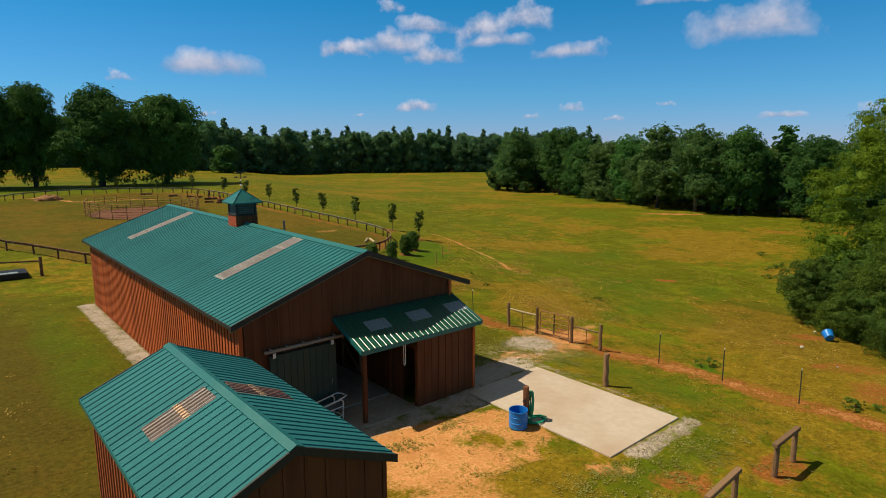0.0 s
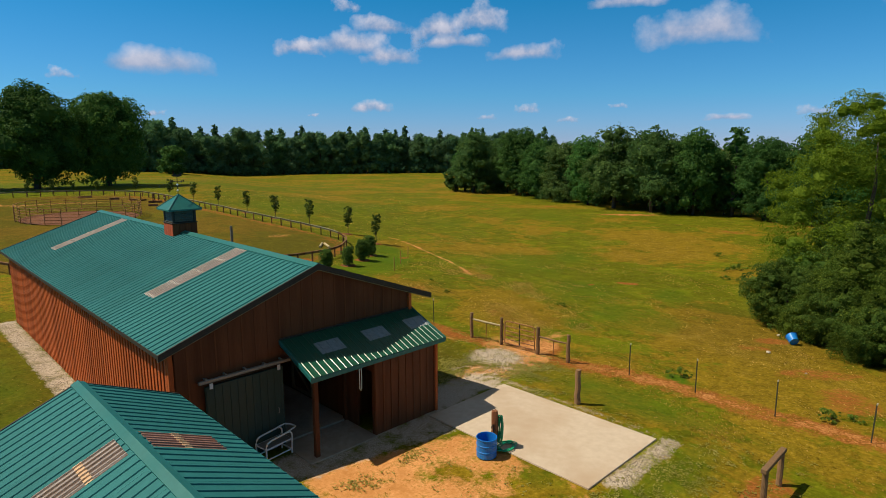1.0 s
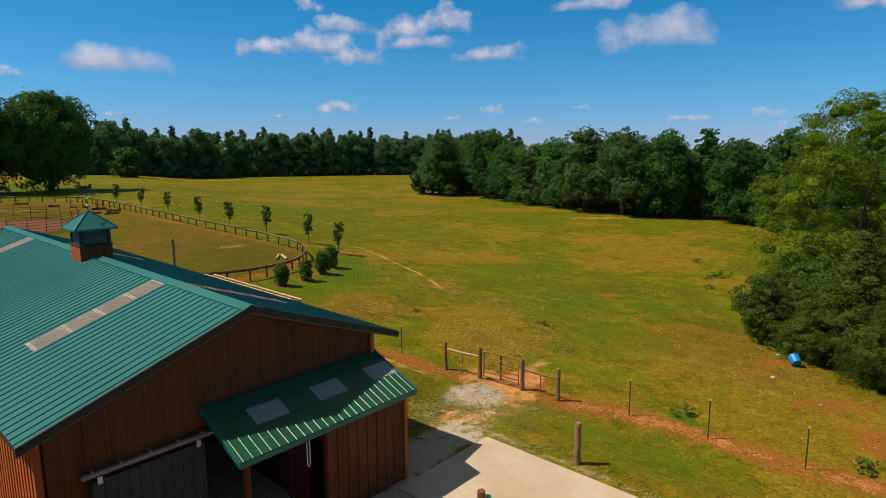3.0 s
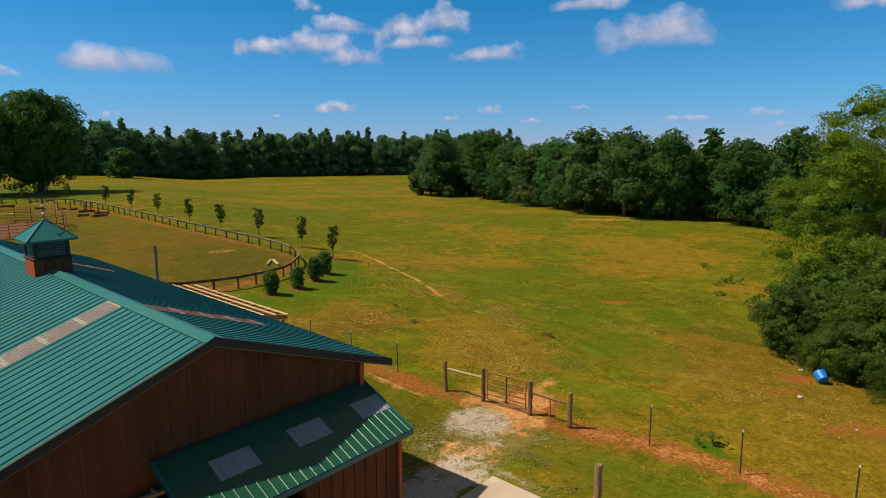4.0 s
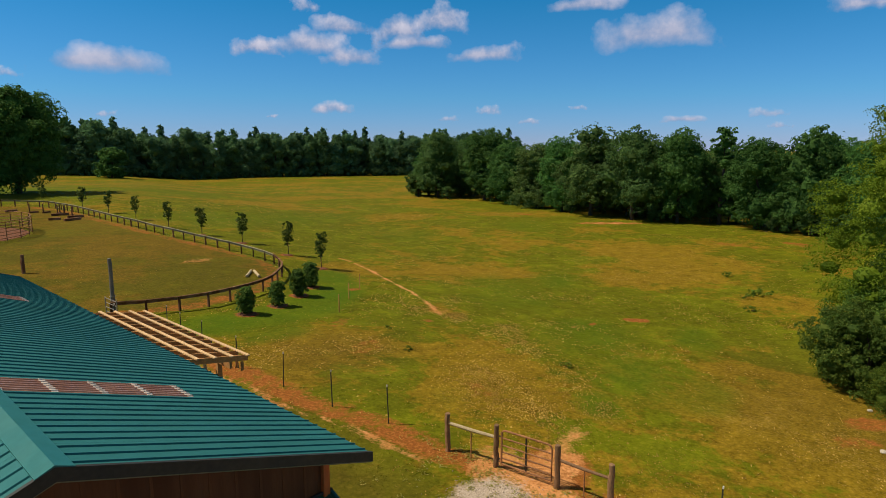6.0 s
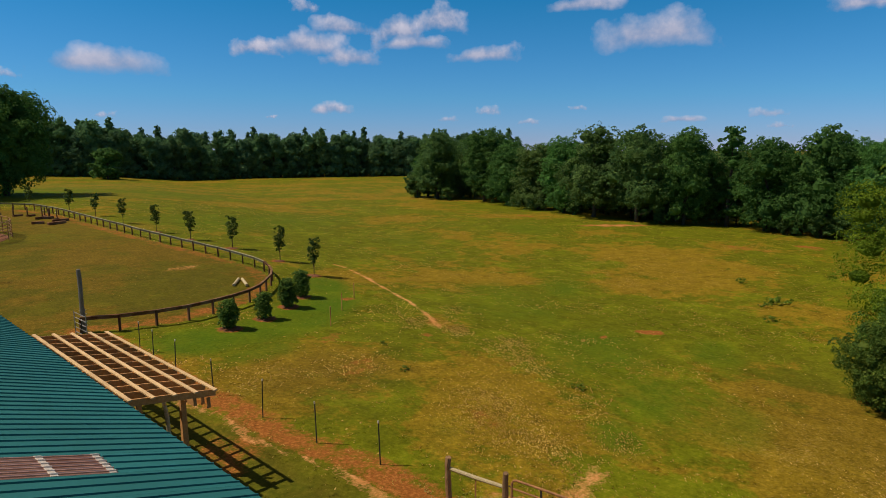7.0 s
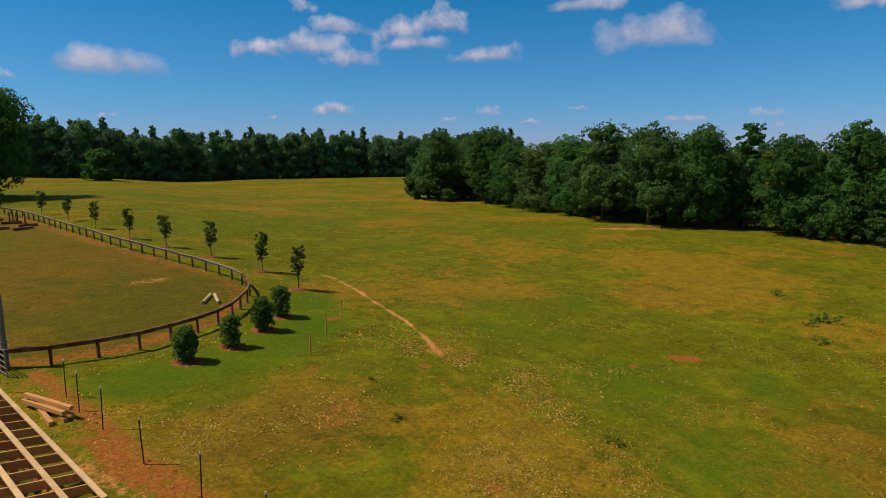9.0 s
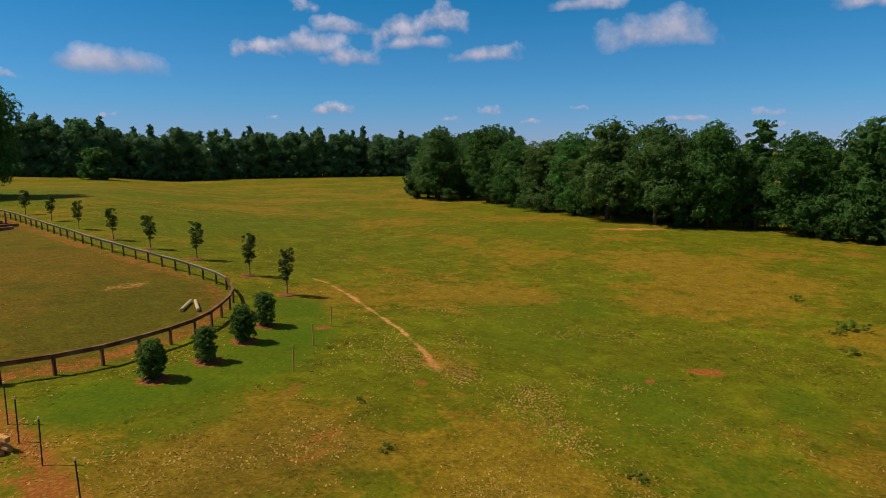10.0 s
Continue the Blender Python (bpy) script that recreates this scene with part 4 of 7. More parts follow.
def barn_roof(barn):
    wide = 0.85
    for side, run, strips, s0, s1 in ((-1, RIDGE_X, (5, 20), 0.14, 3.70), (1, RIGHT_X - RIDGE_X, (4, 17), 0.14, 3.45)):
        fall = PITCH if side < 0 else PITCH_R
        slope = math.hypot(run, run * fall)
        deck = Mesh()
        x1 = RIDGE_X + side * (run - 0.03)
        xa, xb = RIDGE_X + side * s0 * 0.94, RIDGE_X + side * s1 * 0.944
        for i in range(26):
            y0, y1 = max(0.03, i * wide), min(LENGTH - 0.03, (i + 1) * wide)
            for p, q in (((RIDGE_X, x1),) if i not in strips else ((RIDGE_X, xa), (xb, x1))):
                deck.add([(p, y0, roof_z(p) - 0.03), (q, y0, roof_z(q) - 0.03), (q, y1, roof_z(q) - 0.03), (p, y1, roof_z(p) - 0.03),
                          (p, y0, roof_z(p) - 0.07), (q, y0, roof_z(q) - 0.07), (q, y1, roof_z(q) - 0.07), (p, y1, roof_z(p) - 0.07)],
                         [(0, 1, 2, 3), (7, 6, 5, 4), (0, 4, 5, 1), (1, 5, 6, 2), (2, 6, 7, 3), (3, 7, 4, 0)])
        roof = part("roof", deck, M_DARKTRIM, barn)
        full = sheet_mesh("panel", wide, slope, M_ROOF)
        top = sheet_mesh("panel", wide, s0, M_ROOF)
        low = sheet_mesh("panel", wide, slope - s1, M_ROOF)
        lit = sheet_mesh("skylight", wide, s1 - s0, M_SKYLIGHT if side < 0 else M_SKYRED, 0.1417, 0.018)
        bandm = sheet_mesh("lap_band", wide, 0.10, M_BAND, 0.1417, 0.018)
        down = (side, 0, -fall)
        step = Vector(down).normalized()
        for i in range(26):
            m = slope_matrix(RIDGE_X, i * wide, RIDGE_Z, (0, 1, 0), down)
            if m.col[0].y < 0:
                m.translation = (RIDGE_X, (i + 1) * wide, RIDGE_Z)
            if i not in strips:
                piece("panel", full, roof, m)
                continue
            a, b = m.copy(), m.copy()
            piece("panel", top, roof, m)
            a.translation = m.translation + step * s0
            b.translation = m.translation + step * s1
            sk = piece("skylight", lit, roof, a)
            sk["label"] = "weathered translucent ribbed roof sheet" if side < 0 else "reddish-brown ribbed roof sheet"
            piece("panel", low, roof, b)
            for k in range(5):
                c = m.copy()
                c.translation = m.translation + step * (s0 + 0.02 + k * (s1 - s0 - 0.14) / 4) + m.col[2].xyz * 0.008
                piece("lap_band", bandm, roof, c)
        eave = Mesh().box(RIDGE_X + side * (run - 0.01), LENGTH / 2, roof_z(RIDGE_X + side * run) - 0.075, 0.03, LENGTH - 0.02, 0.13, 0.006)
        part("eave_trim", eave, M_DARKTRIM, barn)
        for y in (-0.035, LENGTH + 0.035):
            p, q = Vector((RIDGE_X, y, RIDGE_Z - 0.075)), Vector((RIDGE_X + side * (run + 0.02), y, roof_z(RIDGE_X + side * run) - 0.09))
            part("rake_trim", Mesh().add([p + Vector((0, s * 0.03, t)) for s in (-1, 1) for t in (0.105, -0.075)] + [q + Vector((0, s * 0.03, t)) for s in (-1, 1) for t in (0.105, -0.075)],
                                         [(0, 1, 3, 2), (4, 6, 7, 5), (0, 4, 5, 1), (2, 3, 7, 6), (0, 2, 6, 4), (1, 5, 7, 3)]), M_DARKTRIM, barn)
            if y < 0:
                d = Vector((0, 0.02, -0.092))
                part("rake_moulding", Mesh().beam(p + d, q + d, 0.03, 0.028, 0.003), M_RAILTOP, barn, "thin pale moulding under the gable edge")
    cap = Mesh()
    for side in (-1, 1):
        a = RIDGE_X + side * 0.21
        cap.add([(RIDGE_X, -0.06, RIDGE_Z + 0.055), (a, -0.06, roof_z(a) + 0.04), (a, LENGTH + 0.06, roof_z(a) + 0.04), (RIDGE_X, LENGTH + 0.06, RIDGE_Z + 0.055),
                 (RIDGE_X, -0.06, RIDGE_Z + 0.02), (a, -0.06, roof_z(a) + 0.02), (a, LENGTH + 0.06, roof_z(a) + 0.02), (RIDGE_X, LENGTH + 0.06, RIDGE_Z + 0.02)],
                [(0, 1, 2, 3), (7, 6, 5, 4), (0, 4, 5, 1), (1, 5, 6, 2), (2, 6, 7, 3), (3, 7, 4, 0)])
    part("ridge_cap", cap, M_ROOF2, barn, "folded green ridge capping")


DOOR_A, DOOR_B, DOOR_H = 3.55, 5.85, 2.66


def barn_walls(barn):
    t = 0.12
    left = part("wall_west", Mesh().box(WALL_L + t / 2, (WALL_F + WALL_B) / 2, 1.93, t, WALL_B - WALL_F, 3.86), M_SIDING, barn)
    right = part("wall_east", Mesh().box(WALL_R - t / 2, (WALL_F + WALL_B) / 2, 2.03, t, WALL_B - WALL_F, 4.06), M_SIDING, barn)
    front = Mesh()
    up = Matrix.Translation((0, WALL_F, 0)) @ Matrix.Rotation(radians(90), 4, 'X') @ Matrix.Translation((0, 0, -t))
    a, b = WALL_L + 0.004, WALL_R - 0.004
    front.prism([(a, 0), (DOOR_A, 0), (DOOR_A, roof_z(DOOR_A) - 0.08), (a, roof_z(a) - 0.08)], t, up)
    front.prism([(DOOR_B, 0), (b, 0), (b, roof_z(b) - 0.08), (DOOR_B, roof_z(DOOR_B) - 0.08)], t, up)
    front.prism([(DOOR_A, DOOR_H), (DOOR_B, DOOR_H), (DOOR_B, roof_z(DOOR_B) - 0.08), (RIDGE_X, RIDGE_Z - 0.08), (DOOR_A, roof_z(DOOR_A) - 0.08)], t, up)
    fw = part("wall_south", front, M_SIDING, barn)
    back = Matrix.Translation((0, WALL_B, 0)) @ Matrix.Rotation(radians(90), 4, 'X')
    # unseen north doorway, added to let sky light into the aisle
    north = Mesh().prism([(a, 0), (DOOR_A, 0), (DOOR_A, roof_z(DOOR_A) - 0.08), (a, roof_z(a) - 0.08)], t, back)
    north.prism([(DOOR_B, 0), (b, 0), (b, roof_z(b) - 0.08), (DOOR_B, roof_z(DOOR_B) - 0.08)], t, back)
    north.prism([(DOOR_A, DOOR_H), (DOOR_B, DOOR_H), (DOOR_B, roof_z(DOOR_B) - 0.08), (RIDGE_X, RIDGE_Z - 0.08), (DOOR_A, roof_z(DOOR_A) - 0.08)], t, back)
    part("wall_north", north, M_SIDING, barn)
    # sunlit stripes of the west wall come from this brighter batten colour
    unit = unit_box("batten", M_SUNBATTEN, 0.08)
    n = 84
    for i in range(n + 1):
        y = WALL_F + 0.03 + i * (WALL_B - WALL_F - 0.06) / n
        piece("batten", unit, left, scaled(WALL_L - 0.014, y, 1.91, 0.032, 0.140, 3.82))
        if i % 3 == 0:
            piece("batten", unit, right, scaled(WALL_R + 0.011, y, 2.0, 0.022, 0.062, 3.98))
    # south battens keep the dark board tone of the wall in shade
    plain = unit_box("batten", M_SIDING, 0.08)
    x = WALL_L + 0.05
    while x < WALL_R:
        lo = DOOR_H + 0.22 if DOOR_A - 0.05 < x < DOOR_B + 0.05 else 0.02
        if 0.95 < x < 3.6:
            lo = 2.95
        top = roof_z(x) - 0.16
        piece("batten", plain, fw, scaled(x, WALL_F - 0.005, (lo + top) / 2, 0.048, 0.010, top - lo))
        x += 0.4
    part("corner_board", Mesh().box(WALL_L - 0.016, WALL_F - 0.016, 1.9, 0.13, 0.13, 3.78, 0.008), M_SUNBATTEN, barn)
    part("corner_board", Mesh().box(WALL_R + 0.016, WALL_F - 0.016, 1.98, 0.13, 0.13, 3.94, 0.008), M_SUNBATTEN, barn)
    # rooms behind the open doorway
    part("aisle_floor", Mesh().box((DOOR_A + DOOR_B) / 2, 11.03, 0.02, 2.5, 21.66, 0.12), M_APRON, barn)
    part("aisle_wall", Mesh().box(6.02, 11.0, 1.40, 0.08, 21.3, 2.66), M_SIDING, barn)
    st = part("stall_front", Mesh().box(3.42, 11.0, 0.62, 0.06, 21.3, 1.24), M_INSIDE, barn)
    rail = unit_box("bar", M_STEEL)
    for i in range(40):
        piece("bar", rail, st, scaled(3.42, 0.7 + i * 0.12, 1.75, 0.02, 0.02, 1.05))
    part("top_rail", Mesh().box(3.42, 11.0, 2.30, 0.09, 21.3, 0.09), M_INSIDE, barn)
    for y in (4.0, 7.8, 11.6, 15.4, 19.2):
        part("stall_post", Mesh().box(3.42, y, 1.5, 0.14, 0.14, 2.9, 0.01), M_INSIDE, barn)
    gate = part("stall_gate", Mesh().beam((5.93, 2.30, 0.2), (5.93, 2.30, 2.3), 0.06, 0.09).beam((5.93, 3.60, 0.2), (5.93, 3.60, 2.3), 0.06, 0.09).beam((5.93, 2.30, 0.22), (5.93, 3.60, 0.22), 0.06, 0.09)
                .beam((5.93, 2.30, 2.28), (5.93, 3.60, 2.28), 0.06, 0.09).beam((5.93, 2.30, 1.25), (5.93, 3.60, 1.25), 0.06, 0.09), M_INSIDE, barn, "braced wooden stall gate just inside the doorway")
    part("gate_brace", Mesh().beam((5.93, 2.35, 0.3), (5.93, 3.55, 1.2), 0.05, 0.09).beam((5.93, 2.35, 1.35), (5.93, 3.55, 2.2), 0.05, 0.09), M_INSIDE, gate)
    # sliding door on its track
    door = part("sliding_door", Mesh().box(2.36, WALL_F - 0.09, 1.36, 2.38, 0.06, 2.52, 0.006), M_DOOR, barn, "dark green boarded sliding door, slid open")
    dk = unit_box("board_strip", M_DOOR, 0.08)
    for i in range(11):
        piece("board_strip", dk, door, scaled(1.22 + i * 0.228, WALL_F - 0.128, 1.36, 0.05, 0.018, 2.48))
    part("door_track", Mesh().box(2.40, WALL_F - 0.12, 2.78, 2.82, 0.11, 0.10, 0.02), M_STEEL, barn, "galvanised steel door track")
    for x0 in (1.33, 3.40):
        part("track_hanger", Mesh().box(x0, WALL_F - 0.155, 2.63, 0.10, 0.03, 0.16, 0.006), M_WHITE, barn)
    for x0 in (1.2, 1.75, 2.35, 2.95, 3.5):
        part("track_bracket", Mesh().box(x0, WALL_F - 0.10, 2.855, 0.06, 0.16, 0.05, 0.006), M_STEEL, barn)
    part("door_handle", Mesh().tube([(3.34, WALL_F - 0.14, 1.18), (3.34, WALL_F - 0.18, 1.2), (3.34, WALL_F - 0.18, 1.34), (3.34, WALL_F - 0.14, 1.36)], 0.012, 6), M_STEEL, barn)


def barn_cupola(barn):
    cx, cy, h = RIDGE_X + 0.03, 10.75, 0.50
    base = part("cupola_base", Mesh().box(cx, cy, 5.56, 2 * h, 2 * h, 0.72, 0.01), M_SIDING, barn)
    # only the sun-facing west boards get the brightened red
    unit = unit_box("board", M_RED_SUNLIT, 0.06)
    for i in range(4):
        piece("board", unit, base, scaled(cx - h - 0.014, cy - h + 0.13 + i * 0.245, 5.56, 0.024, 0.228, 0.70))
    unit2 = unit_box("board", M_SIDING, 0.06)
    for i in range(4):
        piece("board", unit2, base, scaled(cx - h + 0.13 + i * 0.245, cy - h - 0.014, 5.56, 0.228, 0.024, 0.70))
        piece("board", unit2, base, scaled(cx - h + 0.13 + i * 0.245, cy + h + 0.014, 5.56, 0.228, 0.024, 0.70))
        piece("board", unit2, base, scaled(cx + h + 0.014, cy - h + 0.13 + i * 0.245, 5.56, 0.024, 0.228, 0.70))
    part("cupola_sill", Mesh().box(cx, cy, 5.95, 2 * h + 0.10, 2 * h + 0.10, 0.045, 0.012), M_DARKTRIM, barn)
    body = part("louvre_box", Mesh().box(cx, cy, 6.25, 2 * h - 0.14, 2 * h - 0.14, 0.58), M_IRON, barn)
    for sx in (-1, 1):
        for sy in (-1, 1):
            part("cupola_post", Mesh().box(cx + sx * (h - 0.05), cy + sy * (h - 0.05), 6.26, 0.10, 0.10, 0.58, 0.008), M_DARKTRIM, barn)
    sl = Mesh().box(0, 0, 0, 0.045, 0.78, 0.075, 0.004, Matrix.Rotation(radians(28), 4, 'Y')).data("louvre")
    sl.materials.append(grainy_louvre)
    for k in range(6):
        z = 6.03 + k * 0.088
        for a, dx, dy in ((0, -1, 0), (180, 1, 0), (90, 0, -1), (270, 0, 1)):
            piece("louvre", sl, body, pose(cx + dx * (h - 0.055), cy + dy * (h - 0.055), z, 0, 0, a))
    r, zb, za = 0.70, 6.54, 7.14
    roof = Mesh().add([(cx - r, cy - r, zb), (cx + r, cy - r, zb), (cx + r, cy + r, zb), (cx - r, cy + r, zb), (cx, cy, za),
                       (cx - r, cy - r, zb - 0.06), (cx + r, cy - r, zb - 0.06), (cx + r, cy + r, zb - 0.06), (cx - r, cy + r, zb - 0.06)],
                      [(0, 1, 4), (1, 2, 4), (2, 3, 4), (3, 0, 4), (0, 5, 6, 1), (1, 6, 7, 2), (2, 7, 8, 3), (3, 8, 5, 0), (8, 7, 6, 5)])
    top = part("cupola_roof", roof, M_ROOF2, barn, "green pyramid cupola roof")
    for sx, sy in ((-1, -1), (1, -1), (1, 1), (-1, 1)):
        part("hip_cap", Mesh().tube([(cx + sx * r, cy + sy * r, zb + 0.005), (cx, cy, za + 0.005)], 0.022, 6), M_ROOF2, top)
    rod = part("weathervane", Mesh().tube([(cx, cy, za - 0.03), (cx, cy, za + 0.88)], 0.016, 6), M_IRON, barn, "black iron weathervane with white glass balls")
    for z in (za + 0.17, za + 0.42):
        b = Mesh()
        for i in range(5):
            b.tube([(cx, cy, z - 0.05 + i * 0.02), (cx, cy, z - 0.05 + (i + 1) * 0.02)], [0.052 * math.sin(math.pi * max(i, 0.25) / 5), 0.052 * math.sin(math.pi * min(i + 1, 4.75) / 5)], 8)
        part("ball", b, M_GLOBE, rod)
    arms = Mesh().tube([(cx - 0.30, cy - 0.08, za + 0.56), (cx + 0.30, cy + 0.08, za + 0.56)], 0.011, 5).tube([(cx - 0.08, cy + 0.30, za + 0.56), (cx + 0.08, cy - 0.30, za + 0.56)], 0.011, 5)
    for sx, sy in ((-0.3, -0.08), (0.3, 0.08), (-0.08, 0.3), (0.08, -0.3)):
        arms.box(cx + sx, cy + sy, za + 0.56, 0.02, 0.06, 0.09)
    part("compass_arm", arms, M_IRON, rod)
    vane = Mesh().prism([(-0.34, 0), (-0.20, 0.08), (0.10, 0.06), (0.20, 0.2), (0.30, 0.17), (0.24, 0.04), (0.34, -0.02), (0.12, -0.08), (-0.2, -0.06)], 0.012,
                        Matrix.Translation((cx, cy, za + 0.80)) @ Matrix.Rotation(radians(-35), 4, 'Z') @ Matrix.Rotation(radians(90), 4, 'X') @ Matrix.Scale(0.68, 4))
    part("pointer", vane, M_IRON, rod)


grainy_louvre = grainy("grey_green_louvre", (0.075, 0.085, 0.065), (0.12, 0.13, 0.10), None, 6.0, rough=0.6, vary=0.1)


def barn_leanto(barn):
    x0, x1, ye, ze, yt, zt = 3.52, 8.90, -1.60, 2.68, WALL_F, 3.40
    slope = math.hypot(yt - ye, zt - ze)
    down = (0, ye - yt, ze - zt)
    deck = Mesh().add([(x0 + .02, yt, zt - .03), (x1 - .02, yt, zt - .03), (x1 - .02, ye + .03, ze - .03), (x0 + .02, ye + .03, ze - .03),
                       (x0 + .02, yt, zt - .09), (x1 - .02, yt, zt - .09), (x1 - .02, ye + .03, ze - .09), (x0 + .02, ye + .03, ze - .09)],
                      [(0, 3, 2, 1), (4, 5, 6, 7), (0, 1, 5, 4), (1, 2, 6, 5), (2, 3, 7, 6), (3, 0, 4, 7)])
    roof = part("leanto_roof", deck, M_DARKTRIM, barn)
    n, wide = 6, (x1 - x0) / 6
    full = sheet_mesh("panel", wide, slope, M_LEANTO, 0.225, 0.0155, 0.012, 0.0195)
    s0, s1 = 0.52, 1.08
    top, low, lit = sheet_mesh("panel", wide, s0, M_LEANTO, 0.225, 0.0155, 0.012, 0.0195), sheet_mesh("panel", wide, slope - s1, M_LEANTO, 0.225, 0.0155, 0.012, 0.0195), sheet_mesh("skylight", wide, s1 - s0, M_SKYGREY, 0.3, 0.012)
    step = Vector(down).normalized()
    for i in range(n):
        m = slope_matrix(x0, yt, zt, (1, 0, 0), down)
        m.translation = (x0 + (i + (1 if m.col[0].x < 0 else 0)) * wide, yt, zt)
        if i not in (1, 3, 5):
            m2 = m
            piece("panel", full, roof, m2)
        else:
            a, b = m.copy(), m.copy()
            a.translation = m.translation + step * s0
            b.translation = m.translation + step * s1
            piece("panel", top, roof, m)
            piece("skylight", lit, roof, a)["label"] = "grey translucent roof sheet"
            piece("panel", low, roof, b)
    part("leanto_flashing", Mesh().box((x0 + x1) / 2, WALL_F - 0.035, zt + 0.03, x1 - x0, 0.05, 0.05, 0.01), M_DARKTRIM, barn)
    part("leanto_fascia", Mesh().box((x0 + x1) / 2, ye + 0.015, ze - 0.085, x1 - x0 - 0.02, 0.035, 0.13, 0.005), M_ROOF2, barn)
    for x in (x0 + 0.01, x1 - 0.01):
        part("leanto_rake", Mesh().add([(x + s * .018, yt - .02, zt + t) for s in (-1, 1) for t in (.02, -.12)] + [(x + s * .018, ye, ze + t) for s in (-1, 1) for t in (.02, -.12)],
                                       [(0, 1, 3, 2), (4, 6, 7, 5), (0, 4, 5, 1), (2, 3, 7, 6), (0, 2, 6, 4), (1, 5, 7, 3)]), M_ROOF2, barn)
    # tack room: front, east and west walls
    xa, xb, yf = 5.95, 8.62, -1.36
    room = part("tack_room_wall", Mesh().box((xa + xb) / 2, yf + 0.05, 1.31, xb - xa, 0.10, 2.62), M_SIDING, barn)
    east = Mesh().add([(xb - .1, yf + .1, 0), (xb, yf + .1, 0), (xb, WALL_F - .003, 0), (xb - .1, WALL_F - .003, 0), (xb - .1, yf + .1, 2.66), (xb, yf + .1, 2.66), (xb, WALL_F - .003, 3.24), (xb - .1, WALL_F - .003, 3.24)],
                      [(3, 2, 1, 0), (4, 5, 6, 7), (0, 1, 5, 4), (1, 2, 6, 5), (2, 3, 7, 6), (3, 0, 4, 7)])
    part("tack_room_wall", east, M_SIDING, barn)
    west = Mesh()
    for y0, y1, z0 in ((yf + .1, -1.22, 0), (-1.22, -0.42, 2.12), (-0.42, WALL_F - .003, 0)):
        za, zb = ze - 0.14 + (y0 - ye) * 0.409, ze - 0.14 + (y1 - ye) * 0.409
        west.add([(xa, y0, z0), (xa + .1, y0, z0), (xa + .1, y1, z0), (xa, y1, z0), (xa, y0, za), (xa + .1, y0, za), (xa + .1, y1, zb), (xa, y1, zb)],
                 [(3, 2, 1, 0), (4, 5, 6, 7), (0, 1, 5, 4), (1, 2, 6, 5), (2, 3, 7, 6), (3, 0, 4, 7)])
    part("tack_room_wall", west, M_SIDING, barn)
    plain = unit_box("batten", M_SIDING, 0.08)
    for i in range(9):
        piece("batten", plain, room, scaled(xa + 0.05 + i * (xb - xa - 0.1) / 8, yf - 0.011, 1.29, 0.062, 0.022, 2.54))
    part("tack_room_corner", Mesh().box(xb + 0.012, yf - 0.012, 1.30, 0.11, 0.11, 2.56, 0.008), M_SUNBATTEN, barn)
    part("porch_post", Mesh().box(3.86, -1.22, 1.28, 0.14, 0.14, 2.56, 0.008), M_SIDING, barn, "square red-brown porch post")
    part("porch_beam", Mesh().box(4.88, -1.22, 2.60, 2.14, 0.09, 0.19, 0.006), M_SUNBATTEN, barn)
    lead = Mesh().tube([(5.42, -1.29, 2.5), (5.42, -1.30, 2.0), (5.43, -1.29, 1.72), (5.47, -1.29, 1.66), (5.50, -1.29, 1.72), (5.50, -1.30, 2.1), (5.49, -1.29, 2.5)], 0.014, 6)
    part("lead_rope", lead, M_CAP, barn, "pale lead rope hanging under the porch roof")


def build_barn():
    barn = thing("barn", "long brown board-and-batten horse barn with green ribbed steel roof and cupola", "barn")
    barn_walls(barn)
    barn_roof(barn)
    barn_cupola(barn)
    barn_leanto(barn)
    return barn


